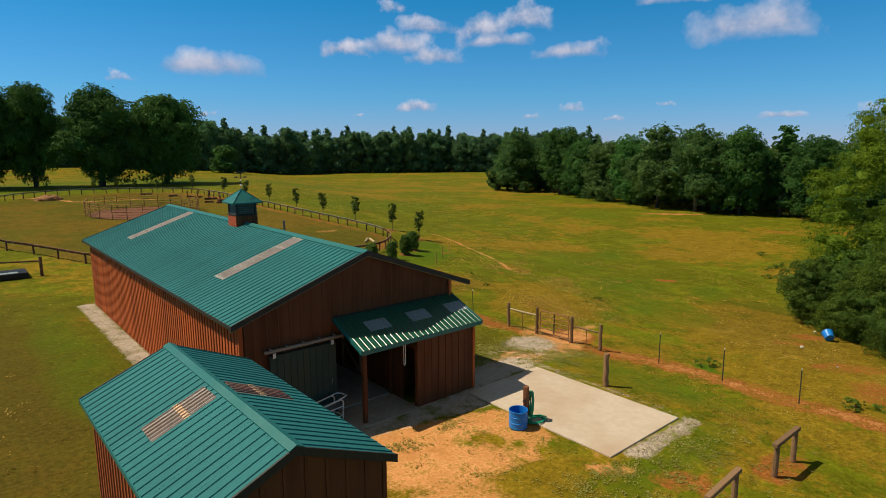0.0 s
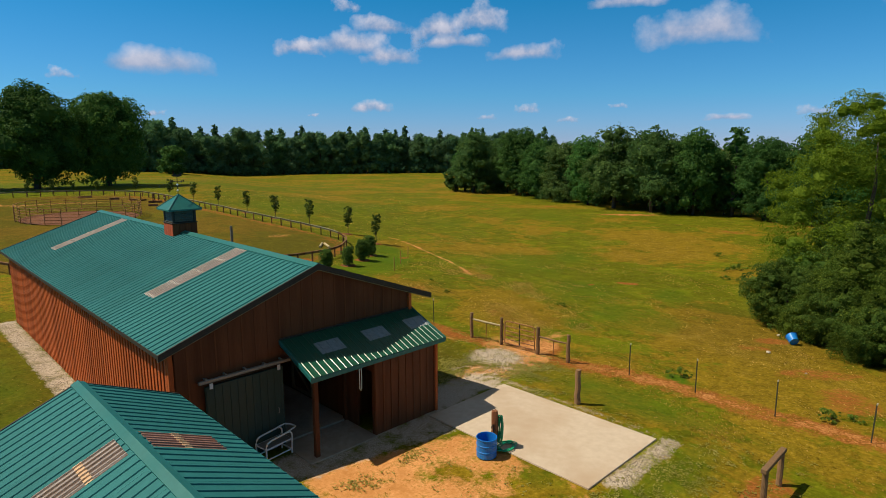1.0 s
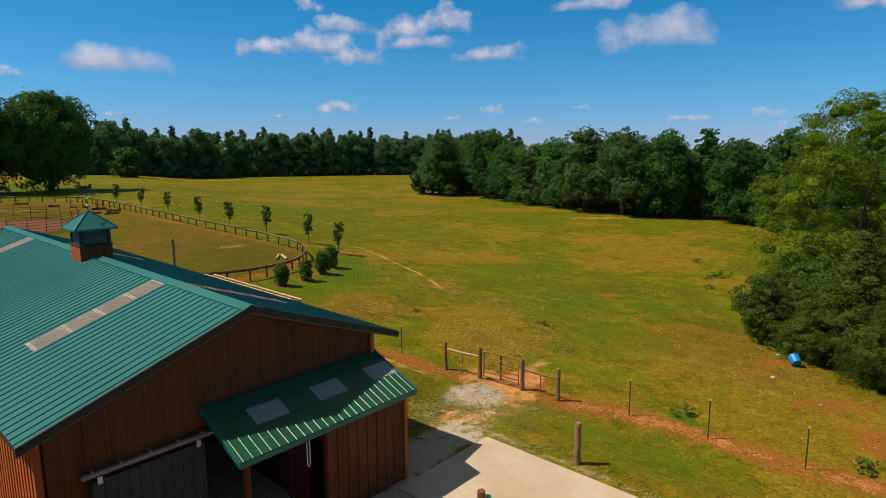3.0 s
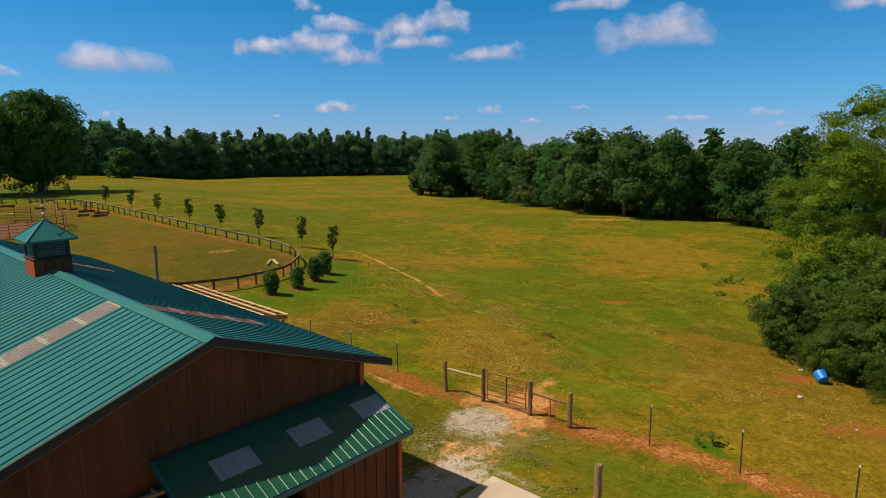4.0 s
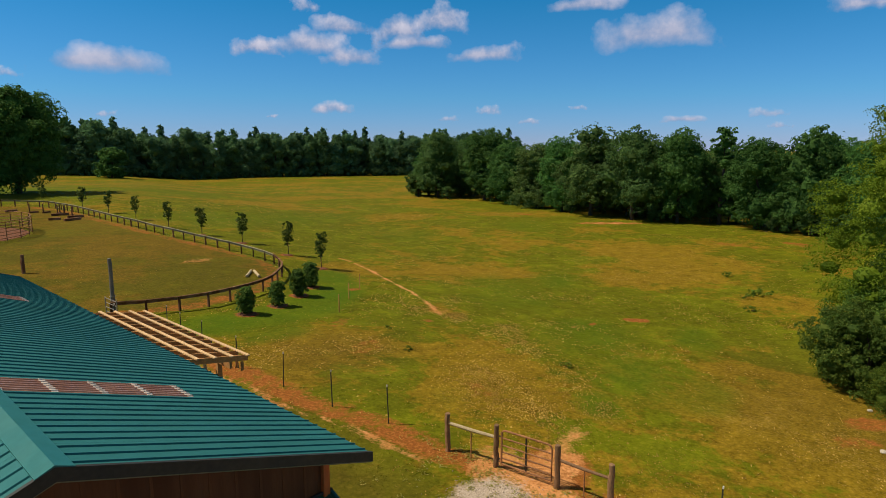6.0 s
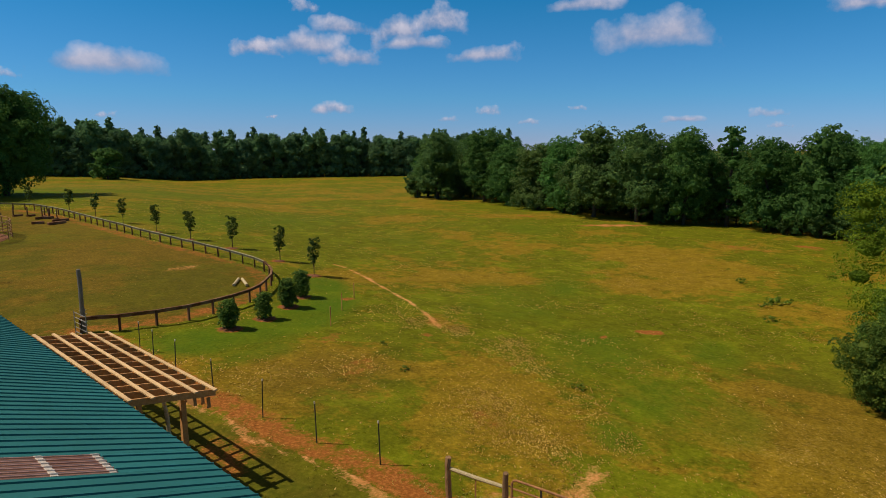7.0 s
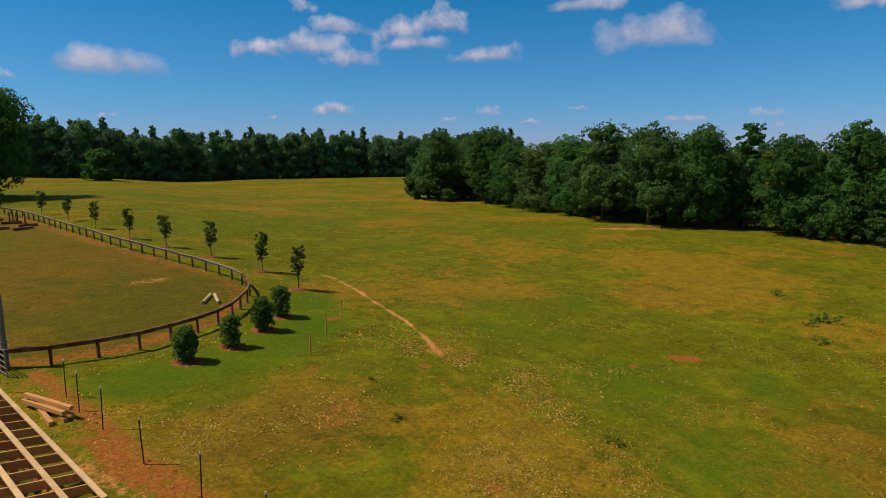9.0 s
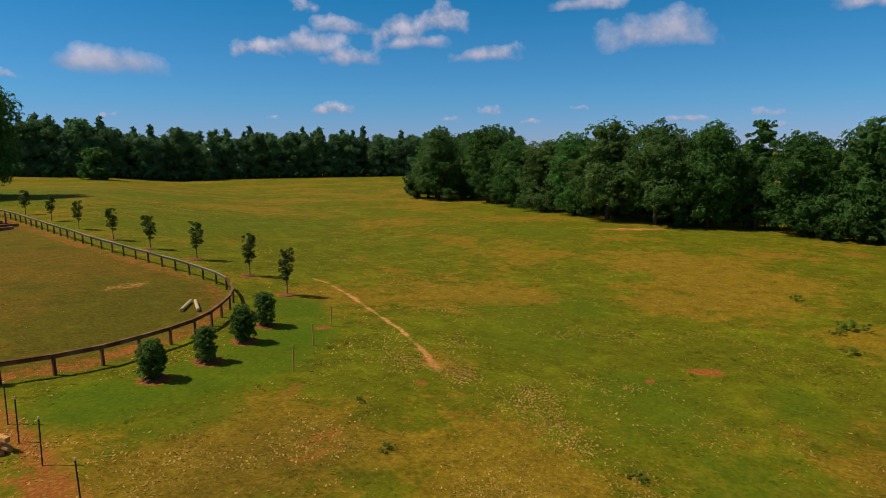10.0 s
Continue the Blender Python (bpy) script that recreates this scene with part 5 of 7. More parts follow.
def build_shed():
    shed = thing("shed", "small brown gabled shed with green ribbed steel roof and skylight sheets", "shed")
    rx, rz, ez, hw, y0, y1 = -2.14, 4.18, 3.30, 2.05, -8.40, -1.50
    pitch = (rz - ez) / hw
    slope = math.hypot(hw, rz - ez)
    wide, n = (y1 - y0) / 9, 9
    for side in (-1, 1):
        deck = Mesh()
        x1 = rx + side * (hw - .03)
        z1 = rz - pitch * (hw - .03)
        deck.add([(rx, y0 + .02, rz - .02), (x1, y0 + .02, z1 - .02), (x1, y1 - .02, z1 - .02), (rx, y1 - .02, rz - .02), (rx, y0 + .02, rz - .06), (x1, y0 + .02, z1 - .06), (x1, y1 - .02, z1 - .06), (rx, y1 - .02, rz - .06)],
                 [(0, 1, 2, 3), (7, 6, 5, 4), (0, 4, 5, 1), (1, 5, 6, 2), (2, 6, 7, 3), (3, 7, 4, 0)])
        roof = part("roof", deck, M_DARKTRIM, shed)
        down = (side, 0, -pitch)
        step = Vector(down).normalized()
        s0, s1 = 0.22, 1.62
        full = sheet_mesh("panel", wide, slope, M_ROOF, 0.257, 0.022)
        top, low = sheet_mesh("panel", wide, s0, M_ROOF, 0.257, 0.022), sheet_mesh("panel", wide, slope - s1, M_ROOF, 0.257, 0.022)
        lit = sheet_mesh("skylight", wide, s1 - s0, M_SKYLIGHT if side < 0 else M_SKYRED, 0.12, 0.02)
        lap = sheet_mesh("lap_band", wide, 0.14, M_TAN, 0.12, 0.026)
        for i in range(n):
            m = slope_matrix(rx, y0 + i * wide, rz, (0, 1, 0), down)
            if m.col[0].y < 0:
                m.translation = (rx, y0 + (i + 1) * wide, rz)
            if i != 4:
                piece("panel", full, roof, m)
                continue
            a, b, c = m.copy(), m.copy(), m.copy()
            a.translation = m.translation + step * s0
            b.translation = m.translation + step * s1
            c.translation = m.translation + step * 0.80 + m.col[2].xyz * 0.006
            piece("panel", top, roof, m)
            piece("skylight", lit, roof, a)["label"] = "weathered translucent ribbed roof sheet" if side < 0 else "reddish-brown ribbed roof sheet"
            piece("panel", low, roof, b)
            piece("lap_band", lap, roof, c)
        part("eave_trim", Mesh().box(rx + side * (hw + .005), (y0 + y1) / 2, ez - 0.06, 0.03, y1 - y0, 0.12, 0.006), M_ROOF2, shed)
        # rake trim coloured dark for the shade on the gable, in place of green
        for y in (y0 - 0.02, y1 + 0.02):
            p, q = Vector((rx, y, rz - 0.05)), Vector((rx + side * (hw + 0.02), y, ez - 0.05))
            part("rake_trim", Mesh().add([p + Vector((0, s * 0.022, t)) for s in (-1, 1) for t in (0.062, -0.10)] + [q + Vector((0, s * 0.022, t)) for s in (-1, 1) for t in (0.062, -0.10)],
                                         [(0, 1, 3, 2), (4, 6, 7, 5), (0, 4, 5, 1), (2, 3, 7, 6), (0, 2, 6, 4), (1, 5, 7, 3)]), M_DARKTRIM, shed)
    cap = Mesh()
    for side in (-1, 1):
        a, za = rx + side * 0.14, rz - pitch * 0.14
        cap.add([(rx, y0 - .04, rz + .05), (a, y0 - .04, za + .035), (a, y1 + .04, za + .035), (rx, y1 + .04, rz + .05), (rx, y0 - .04, rz + .02), (a, y0 - .04, za + .015), (a, y1 + .04, za + .015), (rx, y1 + .04, rz + .02)],
                [(0, 1, 2, 3), (7, 6, 5, 4), (0, 4, 5, 1), (1, 5, 6, 2), (2, 6, 7, 3), (3, 7, 4, 0)])
    part("ridge_cap", cap, M_ROOF2, shed)
    xa, xb, ya, yb, t = rx - 1.86, rx + 1.92, y0 + 0.14, y1 - 0.2, 0.1
    # end walls get the dark battens, side walls the sunlit-coloured ones
    plain = unit_box("batten", M_SIDING, 0.08)
    unit = unit_box("batten", M_SUNBATTEN, 0.08)
    for x, s in ((xa, -1), (xb, 1)):
        w = part("side_wall", Mesh().box(x - s * t / 2, (ya + yb) / 2, 1.66, t, yb - ya, 3.32), M_SIDING, shed)
        for i in range(24):
            piece("batten", unit, w, scaled(x + s * 0.011, ya + 0.04 + i * (yb - ya - 0.08) / 23, 1.63, 0.022, 0.06, 3.2))
    for y, s in ((ya, -1), (yb, 1)):
        m = Matrix.Translation((0, y if s < 0 else y - t, 0)) @ Matrix.Rotation(radians(90), 4, 'X') @ Matrix.Translation((0, 0, -t))
        zl, zr = rz - pitch * (rx - xa) - .07, rz - pitch * (xb - rx) - .07
        w = part("end_wall", Mesh().prism([(xa + .004, 0), (xb - .004, 0), (xb - .004, zr), (rx, rz - .07), (xa + .004, zl)], t, m), M_SIDING, shed)
        for i in range(10):
            x = xa + 0.06 + i * (xb - xa - 0.12) / 9
            top = rz - pitch * abs(x - rx) - 0.14
            piece("batten", plain, w, scaled(x, y + s * 0.011, top / 2, 0.06, 0.022, top))
    return shed


barn_thing = build_barn()
shed_thing = build_shed()


def build_slabs():
    m = Mesh().box(10.11, -4.73, -0.05, 3.98, 6.26, 0.20, 0.012)
    tagged(part("concrete_pad", m, M_CONCRETE), "pale sunlit concrete wash pad", "concrete pad", kind="structure")
    a = Mesh().box(4.72, -0.66, -0.02, 2.44, 1.64, 0.12, 0.01)
    tagged(part("porch_apron", a, M_APRON), "shaded grey concrete porch floor", "concrete floor", kind="structure")


build_slabs()

# ---------------------------------------------------------------- unfinished lean-to frame east of the barn


def build_frame():
    fr = thing("pergola", "unfinished open timber lean-to roof of pale purlins on brown rafters", "pergola")
    ya, yb = 9.22, 17.25

    def zr(x):
        return 2.61 + (12.65 - x) * 0.185
    for x in (12.62, 12.08, 11.52, 10.97, 10.41, 9.86, 9.3):
        part("purlin", Mesh().box(x, (ya + yb) / 2, zr(x) + 0.045, 0.10, yb - ya, 0.042, 0.004), M_LUMBER, fr, "fresh pale sawn purlin")
    for i in range(14):
        y = 9.42 + i * 0.59
        p, q = (8.80, y, zr(8.80) - 0.075), (12.70, y, zr(12.70) - 0.075)
        part("rafter", Mesh().beam(p, q, 0.045, 0.185, 0.003), M_LUMBERDARK, fr)
    part("edge_beam", Mesh().box(12.1, 13.3, zr(12.1) - 0.28, 0.09, 7.8, 0.23, 0.004), M_LUMBERDARK, fr)
    for y in (10.2, 13.4, 16.6):
        zb = z_at(12.1, y)
        part("post", Mesh().box(12.1, y, (zr(12.1) - 0.40 + zb) / 2, 0.15, 0.15, zr(12.1) - 0.40 - zb + 0.1, 0.008), M_LUMBERDARK, fr)
        if y > 11:
            part("brace", Mesh().beam((12.02, y, 1.45), (11.2, y, zr(11.2) - 0.18), 0.04, 0.13), M_LUMBERDARK, fr)
    part("brace", Mesh().tube([(11.40, 9.75, zr(11.4) - 0.17), (11.50, 9.80, 2.1), (11.52, 9.84, 1.6), (11.70, 9.90, 1.0), (11.80, 9.95, z_at(11.8, 9.95) - 0.1)], [0.05, 0.055, 0.06, 0.058, 0.065], 8), M_LOG, fr, "crooked peeled pole")
    for y in (9.35, 9.7):
        part("hanging_block", Mesh().box(12.45, y, zr(12.45) - 0.33, 0.09, 0.045, 0.30, 0.004), M_LUMBERDARK, fr)


build_frame()
# bearing, height, width and depth of each cloud bank in degrees
CLOUDS = [
    (19.6, 7.3, 10.2, 3.4),
    (31.6, 9.0, 4.5, 2.4),
    (36.0, 9.5, 6.9, 3.4),
    (39.8, 8.4, 5.6, 2.4),
    (39.4, 11.0, 5.9, 2.3),
    (44.3, 11.0, 5.1, 4.2),
    (48.2, 11.7, 4.7, 3.6),
    (45.6, 9.7, 7.1, 1.9),
    (52.2, 8.8, 6.7, 2.6),
    (67.2, 10.4, 9.8, 4.8),
    (61.1, 12.6, 7.2, 1.8),
    (38.0, 3.8, 4.1, 1.7),
    (52.7, 3.6, 2.4, 1.4),
    (76.4, 3.0, 3.1, 1.3),
    (77.4, 1.9, 2.0, 0.7),
    (19.4, 2.9, 1.9, 0.8),
    (12.9, 5.8, 2.4, 1.2),
    (69.9, 2.6, 3.7, 0.9),
    (56.4, 2.5, 2.2, 0.8),
    (48.8, 2.8, 2.2, 0.9),
    (60.8, 3.7, 1.7, 0.7),
    (36.1, 12.5, 2.9, 1.8),
    (82.2, 10.9, 5.3, 1.7),
    (32.7, 2.9, 1.2, 0.6),
]

# ---------------------------------------------------------------- fences


def round_post(name, h, r, mat, label, category, x, y, group="", sink=0.25, lean=(0, 0)):
    rng = random.Random(int(x * 100 + y * 37))
    levels, k = 9, 12
    sway = [Vector((rng.gauss(0, 0.10), rng.gauss(0, 0.10), 0)) * r for _ in range(levels)]
    spine = [Vector((0, 0, -sink + (h + sink - 0.02) * i / (levels - 1))) + sway[i] for i in range(levels)]
    girth = [r * (1.07 - 0.10 * i / (levels - 1)) * rng.uniform(0.93, 1.07) for i in range(levels)]
    me = Mesh().tube(spine + [spine[-1] + Vector((0, 0, 0.02))], girth + [r * 0.8], k)
    # flats, checks and knots run up the trunk
    flute = [rng.uniform(0.91, 1.07) for _ in range(k)]
    for i in range(levels + 1):
        c = spine[min(i, levels - 1)]
        for a in range(k):
            q = Vector(me.v[i * k + a])
            f = flute[a] * rng.uniform(0.97, 1.04)
            me.v[i * k + a] = (c.x + (q.x - c.x) * f, c.y + (q.y - c.y) * f, q.z + (rng.uniform(-0.02, 0.012) if i == levels else 0.0))
    ob = part(name, me, mat, smooth=False)
    ob.matrix_basis = pose(x, y, z_at(x, y), lean[0], lean[1], 0)
    return tagged(ob, label, category, group)


def t_post_mesh():
    post = Mesh().box(0, 0, 0.58, 0.035, 0.012, 1.60).box(0, 0.016, 0.58, 0.010, 0.030, 1.60)
    for k in range(9):
        post.box(0, -0.009, 0.35 + k * 0.11, 0.02, 0.01, 0.02)
    return post


def build_fence_line():
    first = thing("fence_post", "thin dark steel fence post with white plastic cap", "fence post", group="steel posts of the pasture fence")
    part("shaft", t_post_mesh(), M_TPOST, first)
    part("cap", Mesh().box(0, 0, 1.42, 0.04, 0.04, 0.085, 0.01), M_CAP, first, "white plastic cap")
    rng = random.Random(5)
    spots = [p for i, p in enumerate(FENCE) if i not in (0, 7, 8, 9, 10)] + [(15.4, 20.3), (13.9, 24.4)]
    for i, (x, y) in enumerate(spots):
        m = pose(x, y, z_at(x, y), rng.uniform(-2, 2), rng.uniform(-2, 2), rng.uniform(-20, 20))
        if i == 0:
            first.matrix_basis = m
        else:
            copy_thing(first, m)
    names = "weathered round wooden gate post"
    for x, y, h in ((16.66, 4.27, 1.31), (17.03, 2.60, 1.39), (17.40, 0.65, 1.36), (17.53, -0.97, 1.34)):
        round_post("gate_post", h, 0.085, M_POST, names, "fence post", x, y, "posts beside the pipe gate")

    def rail(p, q, z, r, mat, label):
        a, b = Vector((p[0], p[1], z_at(*p) + z)), Vector((q[0], q[1], z_at(*q) + z))
        ob = part("fence_rail", Mesh().tube([a, (a + b) / 2 + Vector((0, 0, -0.015)), b], [r, r * 1.05, r * 0.92], 8), mat)
        tagged(ob, label, "fence rail")
    rail((16.66, 4.27), (17.03, 2.60), 0.98, 0.055, M_LOG, "weathered pale round pole rail between fence posts")
    rail((17.40, 0.65), (17.53, -0.97), 0.90, 0.045, M_POST, "weathered round pole rail between fence posts")
    for x, y in ((16.84, 3.45), (17.48, -0.18)):
        st = part("stay", Mesh().box(0, 0, 0.42, 0.03, 0.03, 1.0, 0.004), M_RUST, m=pose(x, y, z_at(x, y)))
        tagged(st, "thin rusty steel stay under the fence rail", "fence stay", "stays beside the pipe gate")
    gate = thing("pipe_gate", "rusty brown tubular steel farm gate, shut", "gate", (0, 0, 0))
    ax, ay, bx, by = 17.06, 2.46, 17.38, 0.80
    za, zb = z_at(ax, ay), z_at(bx, by)

    def pt(s, h):
        return Vector((ax + (bx - ax) * s, ay + (by - ay) * s, za + (zb - za) * s + h))
    part("gate_frame", Mesh().tube([pt(0.02, 0.16), pt(0.02, 1.16), pt(0.05, 1.25), pt(0.10, 1.28), pt(0.90, 1.28), pt(0.95, 1.25), pt(0.98, 1.16), pt(0.98, 0.16), pt(0.02, 0.16)], 0.032, 8), M_RUST, gate)
    for h in (0.36, 0.56, 0.78, 1.02):
        part("gate_bar", Mesh().tube([pt(0.02, h), pt(0.98, h)], 0.024, 6), M_RUST, gate)
    part("gate_stile", Mesh().beam(pt(0.5, 0.16), pt(0.5, 1.28), 0.05, 0.03), M_IRON, gate)
    for h in (0.3, 1.05):
        part("hinge", Mesh().tube([pt(-0.03, h), pt(0.03, h)], 0.02, 6), M_IRON, gate)


def along(pts, step):
    """Places at even steps along a line of points."""
    out, left = [Vector(pts[0])], step
    for a, b in zip(pts[:-1], pts[1:]):
        a, b = Vector(a), Vector(b)
        d = (b - a).length
        s = left
        while s <= d:
            out.append(a + (b - a) * (s / d))
            s += step
        left = s - d
    return out


def smooth_line(pts, n=4):
    out = []
    P = [Vector(p) for p in pts]
    for i in range(len(P) - 1):
        p0, p1, p2, p3 = P[max(i - 1, 0)], P[i], P[i + 1], P[min(i + 2, len(P) - 1)]
        for k in range(n):
            t = k / n
            out.append(0.5 * ((2 * p1) + (p2 - p0) * t + (2 * p0 - 5 * p1 + 4 * p2 - p3) * t * t + (3 * p1 - p0 - 3 * p2 + p3) * t ** 3))
    out.append(P[-1])
    return out


def build_arena_fence():
    fence = thing("arena_fence", "long curving wooden riding-arena fence with flat top rail", "fence")
    spots = along(smooth_line(ARENA), 1.74)
    west = [i for i, p in enumerate(spots) if p.x < 11 and p.y < 80]
    spots = [p for i, p in enumerate(spots) if i not in west or i % 2 == 0]
    post = unit_box("post", M_RAIL, 0.05)
    rng = random.Random(8)
    tops = []
    for p in spots:
        z = z_at(p.x, p.y)
        h = 0.84 + rng.uniform(-0.02, 0.02)
        piece("post", post, fence, scaled(p.x, p.y, z + h / 2 - 0.1, 0.11, 0.11, h + 0.2, rng.uniform(0, 1.5)))
        tops.append(Vector((p.x, p.y, z + h)))
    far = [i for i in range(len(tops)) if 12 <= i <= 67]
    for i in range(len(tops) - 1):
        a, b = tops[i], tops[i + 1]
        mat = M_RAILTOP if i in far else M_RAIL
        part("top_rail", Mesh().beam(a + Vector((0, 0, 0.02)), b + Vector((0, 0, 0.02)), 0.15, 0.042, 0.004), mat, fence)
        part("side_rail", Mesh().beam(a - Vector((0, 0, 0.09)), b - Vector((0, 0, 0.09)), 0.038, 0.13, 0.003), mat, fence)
    pole = round_post("pole", 3.25, 0.105, M_GREYWOOD, "tall weathered wooden pole at the arena corner", "pole", 14.84, 27.12)
    for h in range(5):
        part("wire_wrap", Mesh().tube([(0.16 * math.cos(a / 6 * math.pi), 0.16 * math.sin(a / 6 * math.pi), 0.35 + h * 0.2) for a in range(13)], 0.012, 5, False), M_STEEL, pole)
    g = thing("short_gate", "small grey metal gate leaf standing open at the arena corner", "gate")
    ax, ay, bx, by = 14.44, 27.1, 14.58, 25.9
    for h in (0.15, 0.4, 0.65, 0.9, 1.15):
        part("gate_bar", Mesh().tube([(ax, ay, z_at(ax, ay) + h), (bx, by, z_at(bx, by) + h - 0.05)], 0.02, 6), M_STEEL, g)
    for x, y in ((ax, ay), (bx, by)):
        part("gate_stile", Mesh().tube([(x, y, z_at(x, y)), (x, y, z_at(x, y) + 1.2)], 0.024, 6), M_STEEL, g)


def build_round_pen():
    cx, cy, r, n = 13.75, 63.9, 6.4, 24
    pen = thing("round_pen", "round pen of brown tubular steel panels with a reddish floor", "round pen")
    pts = [(cx + r * math.cos(2 * math.pi * i / n), cy + r * math.sin(2 * math.pi * i / n)) for i in range(n)]
    for i in range(n):
        a, b = pts[i], pts[(i + 1) % n]
        za, zb = z_at(*a), z_at(*b)
        leaf = Mesh().tube([(a[0], a[1], za), (a[0], a[1], za + 1.75), (b[0], b[1], zb + 1.75), (b[0], b[1], zb)], 0.042, 6)
        panel = part("pen_panel", leaf, M_RUST, pen)
        for k in range(5):
            h = 0.25 + k * 0.3
            part("bar", Mesh().tube([(a[0], a[1], za + h), (b[0], b[1], zb + h)], 0.028, 5), M_RUST, panel)
    v = [(cx, cy, z_at(cx, cy) + 0.03)] + [(cx + (r - .3) * math.cos(a / 24 * math.pi), cy + (r - .3) * math.sin(a / 24 * math.pi), z_at(cx + (r - .3) * math.cos(a / 24 * math.pi), cy + (r - .3) * math.sin(a / 24 * math.pi)) + 0.03) for a in range(48)]
    part("pen_floor", Mesh().add(v, [(0, i + 1, (i + 1) % 48 + 1) for i in range(48)]), M_MULCH, pen, "reddish sand floor")


build_fence_line()
build_arena_fence()
build_round_pen()

# ---------------------------------------------------------------- yard things


def build_yard():
    round_post("post", 1.32, 0.105, M_POST, "stout weathered wooden post beside the concrete pad", "post", 12.62, -4.6)
    hp = round_post("hose_post", 1.26, 0.10, M_HOSEPOST, "stained wooden hydrant post with green garden hose hung on it", "post", 8.0, -4.62)
    part("hook", Mesh().tube([(0.08, -0.04, 1.02), (0.2, -0.05, 1.0), (0.24, -0.05, 1.06)], 0.014, 6), M_IRON, hp)
    part("faucet", Mesh().tube([(-0.09, -0.02, 0.82), (-0.17, -0.03, 0.82), (-0.19, -0.03, 0.76)], 0.018, 6).tube([(-0.09, -0.02, 0.5), (-0.09, -0.02, 0.86)], 0.014, 6), M_IRON, hp)
    for k in range(8):
        ang, reach, drop = -0.9 + 0.24 * k, 0.10 + 0.012 * (k % 4), 0.78 + 0.05 * (k % 3)
        loop = []
        for i in range(25):
            a = i / 24 * 2 * math.pi
            out = 0.125 + reach * (0.5 + 0.5 * math.cos(a)) * 0.9 + 0.02 * (k % 3)
            turn = ang + 0.28 * math.sin(a)
            loop.append((out * math.cos(turn), out * math.sin(turn), 1.04 - drop / 2 + drop / 2 * math.sin(a + 0.6)))
        part("hose_loop", Mesh().tube(loop, 0.019, 6, False), M_HOSE, hp, "green rubber hose")
    coil = []
    for i in range(90):
        a = i / 90 * 2 * math.pi * 4
        rr = 0.22 + 0.05 * math.sin(i * 0.7) + 0.03 * (i // 22)
        coil.append((8.26 + rr * math.cos(a) * 1.2, -4.86 + rr * math.sin(a) * 0.8, 0.075 + 0.012 * (i // 22) + 0.008 * math.sin(i)))
    ob = part("garden_hose", Mesh().tube(coil, 0.019, 6, False), M_HOSE)
    tagged(ob, "green rubber hose lying coiled on the ground", "hose")
    drum = thing("drum", "short blue plastic half drum, open at the top", "drum", (7.52, -4.72, 0))
    n = 28
    prof = [(0.0, 0.02), (0.27, 0.02), (0.285, 0.05), (0.285, 0.28), (0.296, 0.30), (0.296, 0.33), (0.285, 0.35), (0.285, 0.56), (0.296, 0.58), (0.296, 0.61), (0.285, 0.63), (0.285, 0.84), (0.298, 0.86), (0.298, 0.885), (0.272, 0.885), (0.270, 0.08), (0.0, 0.08)]
    me = Mesh()
    me.v = [(r * math.cos(2 * math.pi * a / n), r * math.sin(2 * math.pi * a / n), z) for r, z in prof for a in range(n)]
    me.f = [(i * n + a, i * n + (a + 1) % n, (i + 1) * n + (a + 1) % n, (i + 1) * n + a) for i in range(len(prof) - 1) for a in range(n)]
    me.v = [(x * 1.06, y * 1.06, z * 0.70) for x, y, z in me.v]
    part("body", me, M_BLUE, drum)
    part("rim", Mesh().tube([(0.304 * math.cos(a / 14 * math.pi), 0.304 * math.sin(a / 14 * math.pi), 0.62) for a in range(29)], 0.014, 6, False), M_BLUE, drum)
    tub = thing("tub", "blue plastic tub lying at the edge of the brush", "tub", (32.2, -6.5, z_at(32.2, -6.5)))
    pr = [(0.0, 0.0), (0.30, 0.0), (0.38, 0.55), (0.41, 0.57), (0.38, 0.6), (0.34, 0.57), (0.27, 0.05), (0, .05)]
    me = Mesh()
    me.v = [(0.8 * r * math.cos(2 * math.pi * a / n), 0.8 * r * math.sin(2 * math.pi * a / n), 0.8 * z) for r, z in pr for a in range(n)]
    me.f = [(i * n + a, i * n + (a + 1) % n, (i + 1) * n + (a + 1) % n, (i + 1) * n + a) for i in range(len(pr) - 1) for a in range(n)]
    part("body", me, M_BLUE, tub, m=pose(0, 0, 0.21, 0, 62, 40))
    # tie rails
    for i, (x0, y0, x1, y1, h) in enumerate(((11.05, -11.32, 12.55, -11.28, 0.98), (6.85, -11.40, 8.36, -11.33, 0.98))):
        tr = thing("hitching_rail", "weathered timber hitching rail on two posts", "hitching rail", group="hitching rails")
        for x, y in ((x0, y0), (x1, y1)):
            z = z_at(x, y)
            part("post", Mesh().tube([(x, y, z - 0.2), (x, y, z + h - 0.02)], [0.085, 0.078], 10), M_POST, tr)
        d = (Vector((x1, y1)) - Vector((x0, y0))).normalized() * 0.2
        part("rail", Mesh().beam((x0 - d.x, y0 - d.y, z_at(x0, y0) + h + 0.04), (x1 + d.x, y1 + d.y, z_at(x1, y1) + h + 0.04), 0.15, 0.12, 0.012), M_POST, tr)
    # white tubular cart under the sliding door
    cart = thing("saddle_cart", "white tubular steel cart with looped handle beside the barn door", "cart", (2.94, -0.36, 0))
    L, W, H = 0.46, 0.24, 0.74
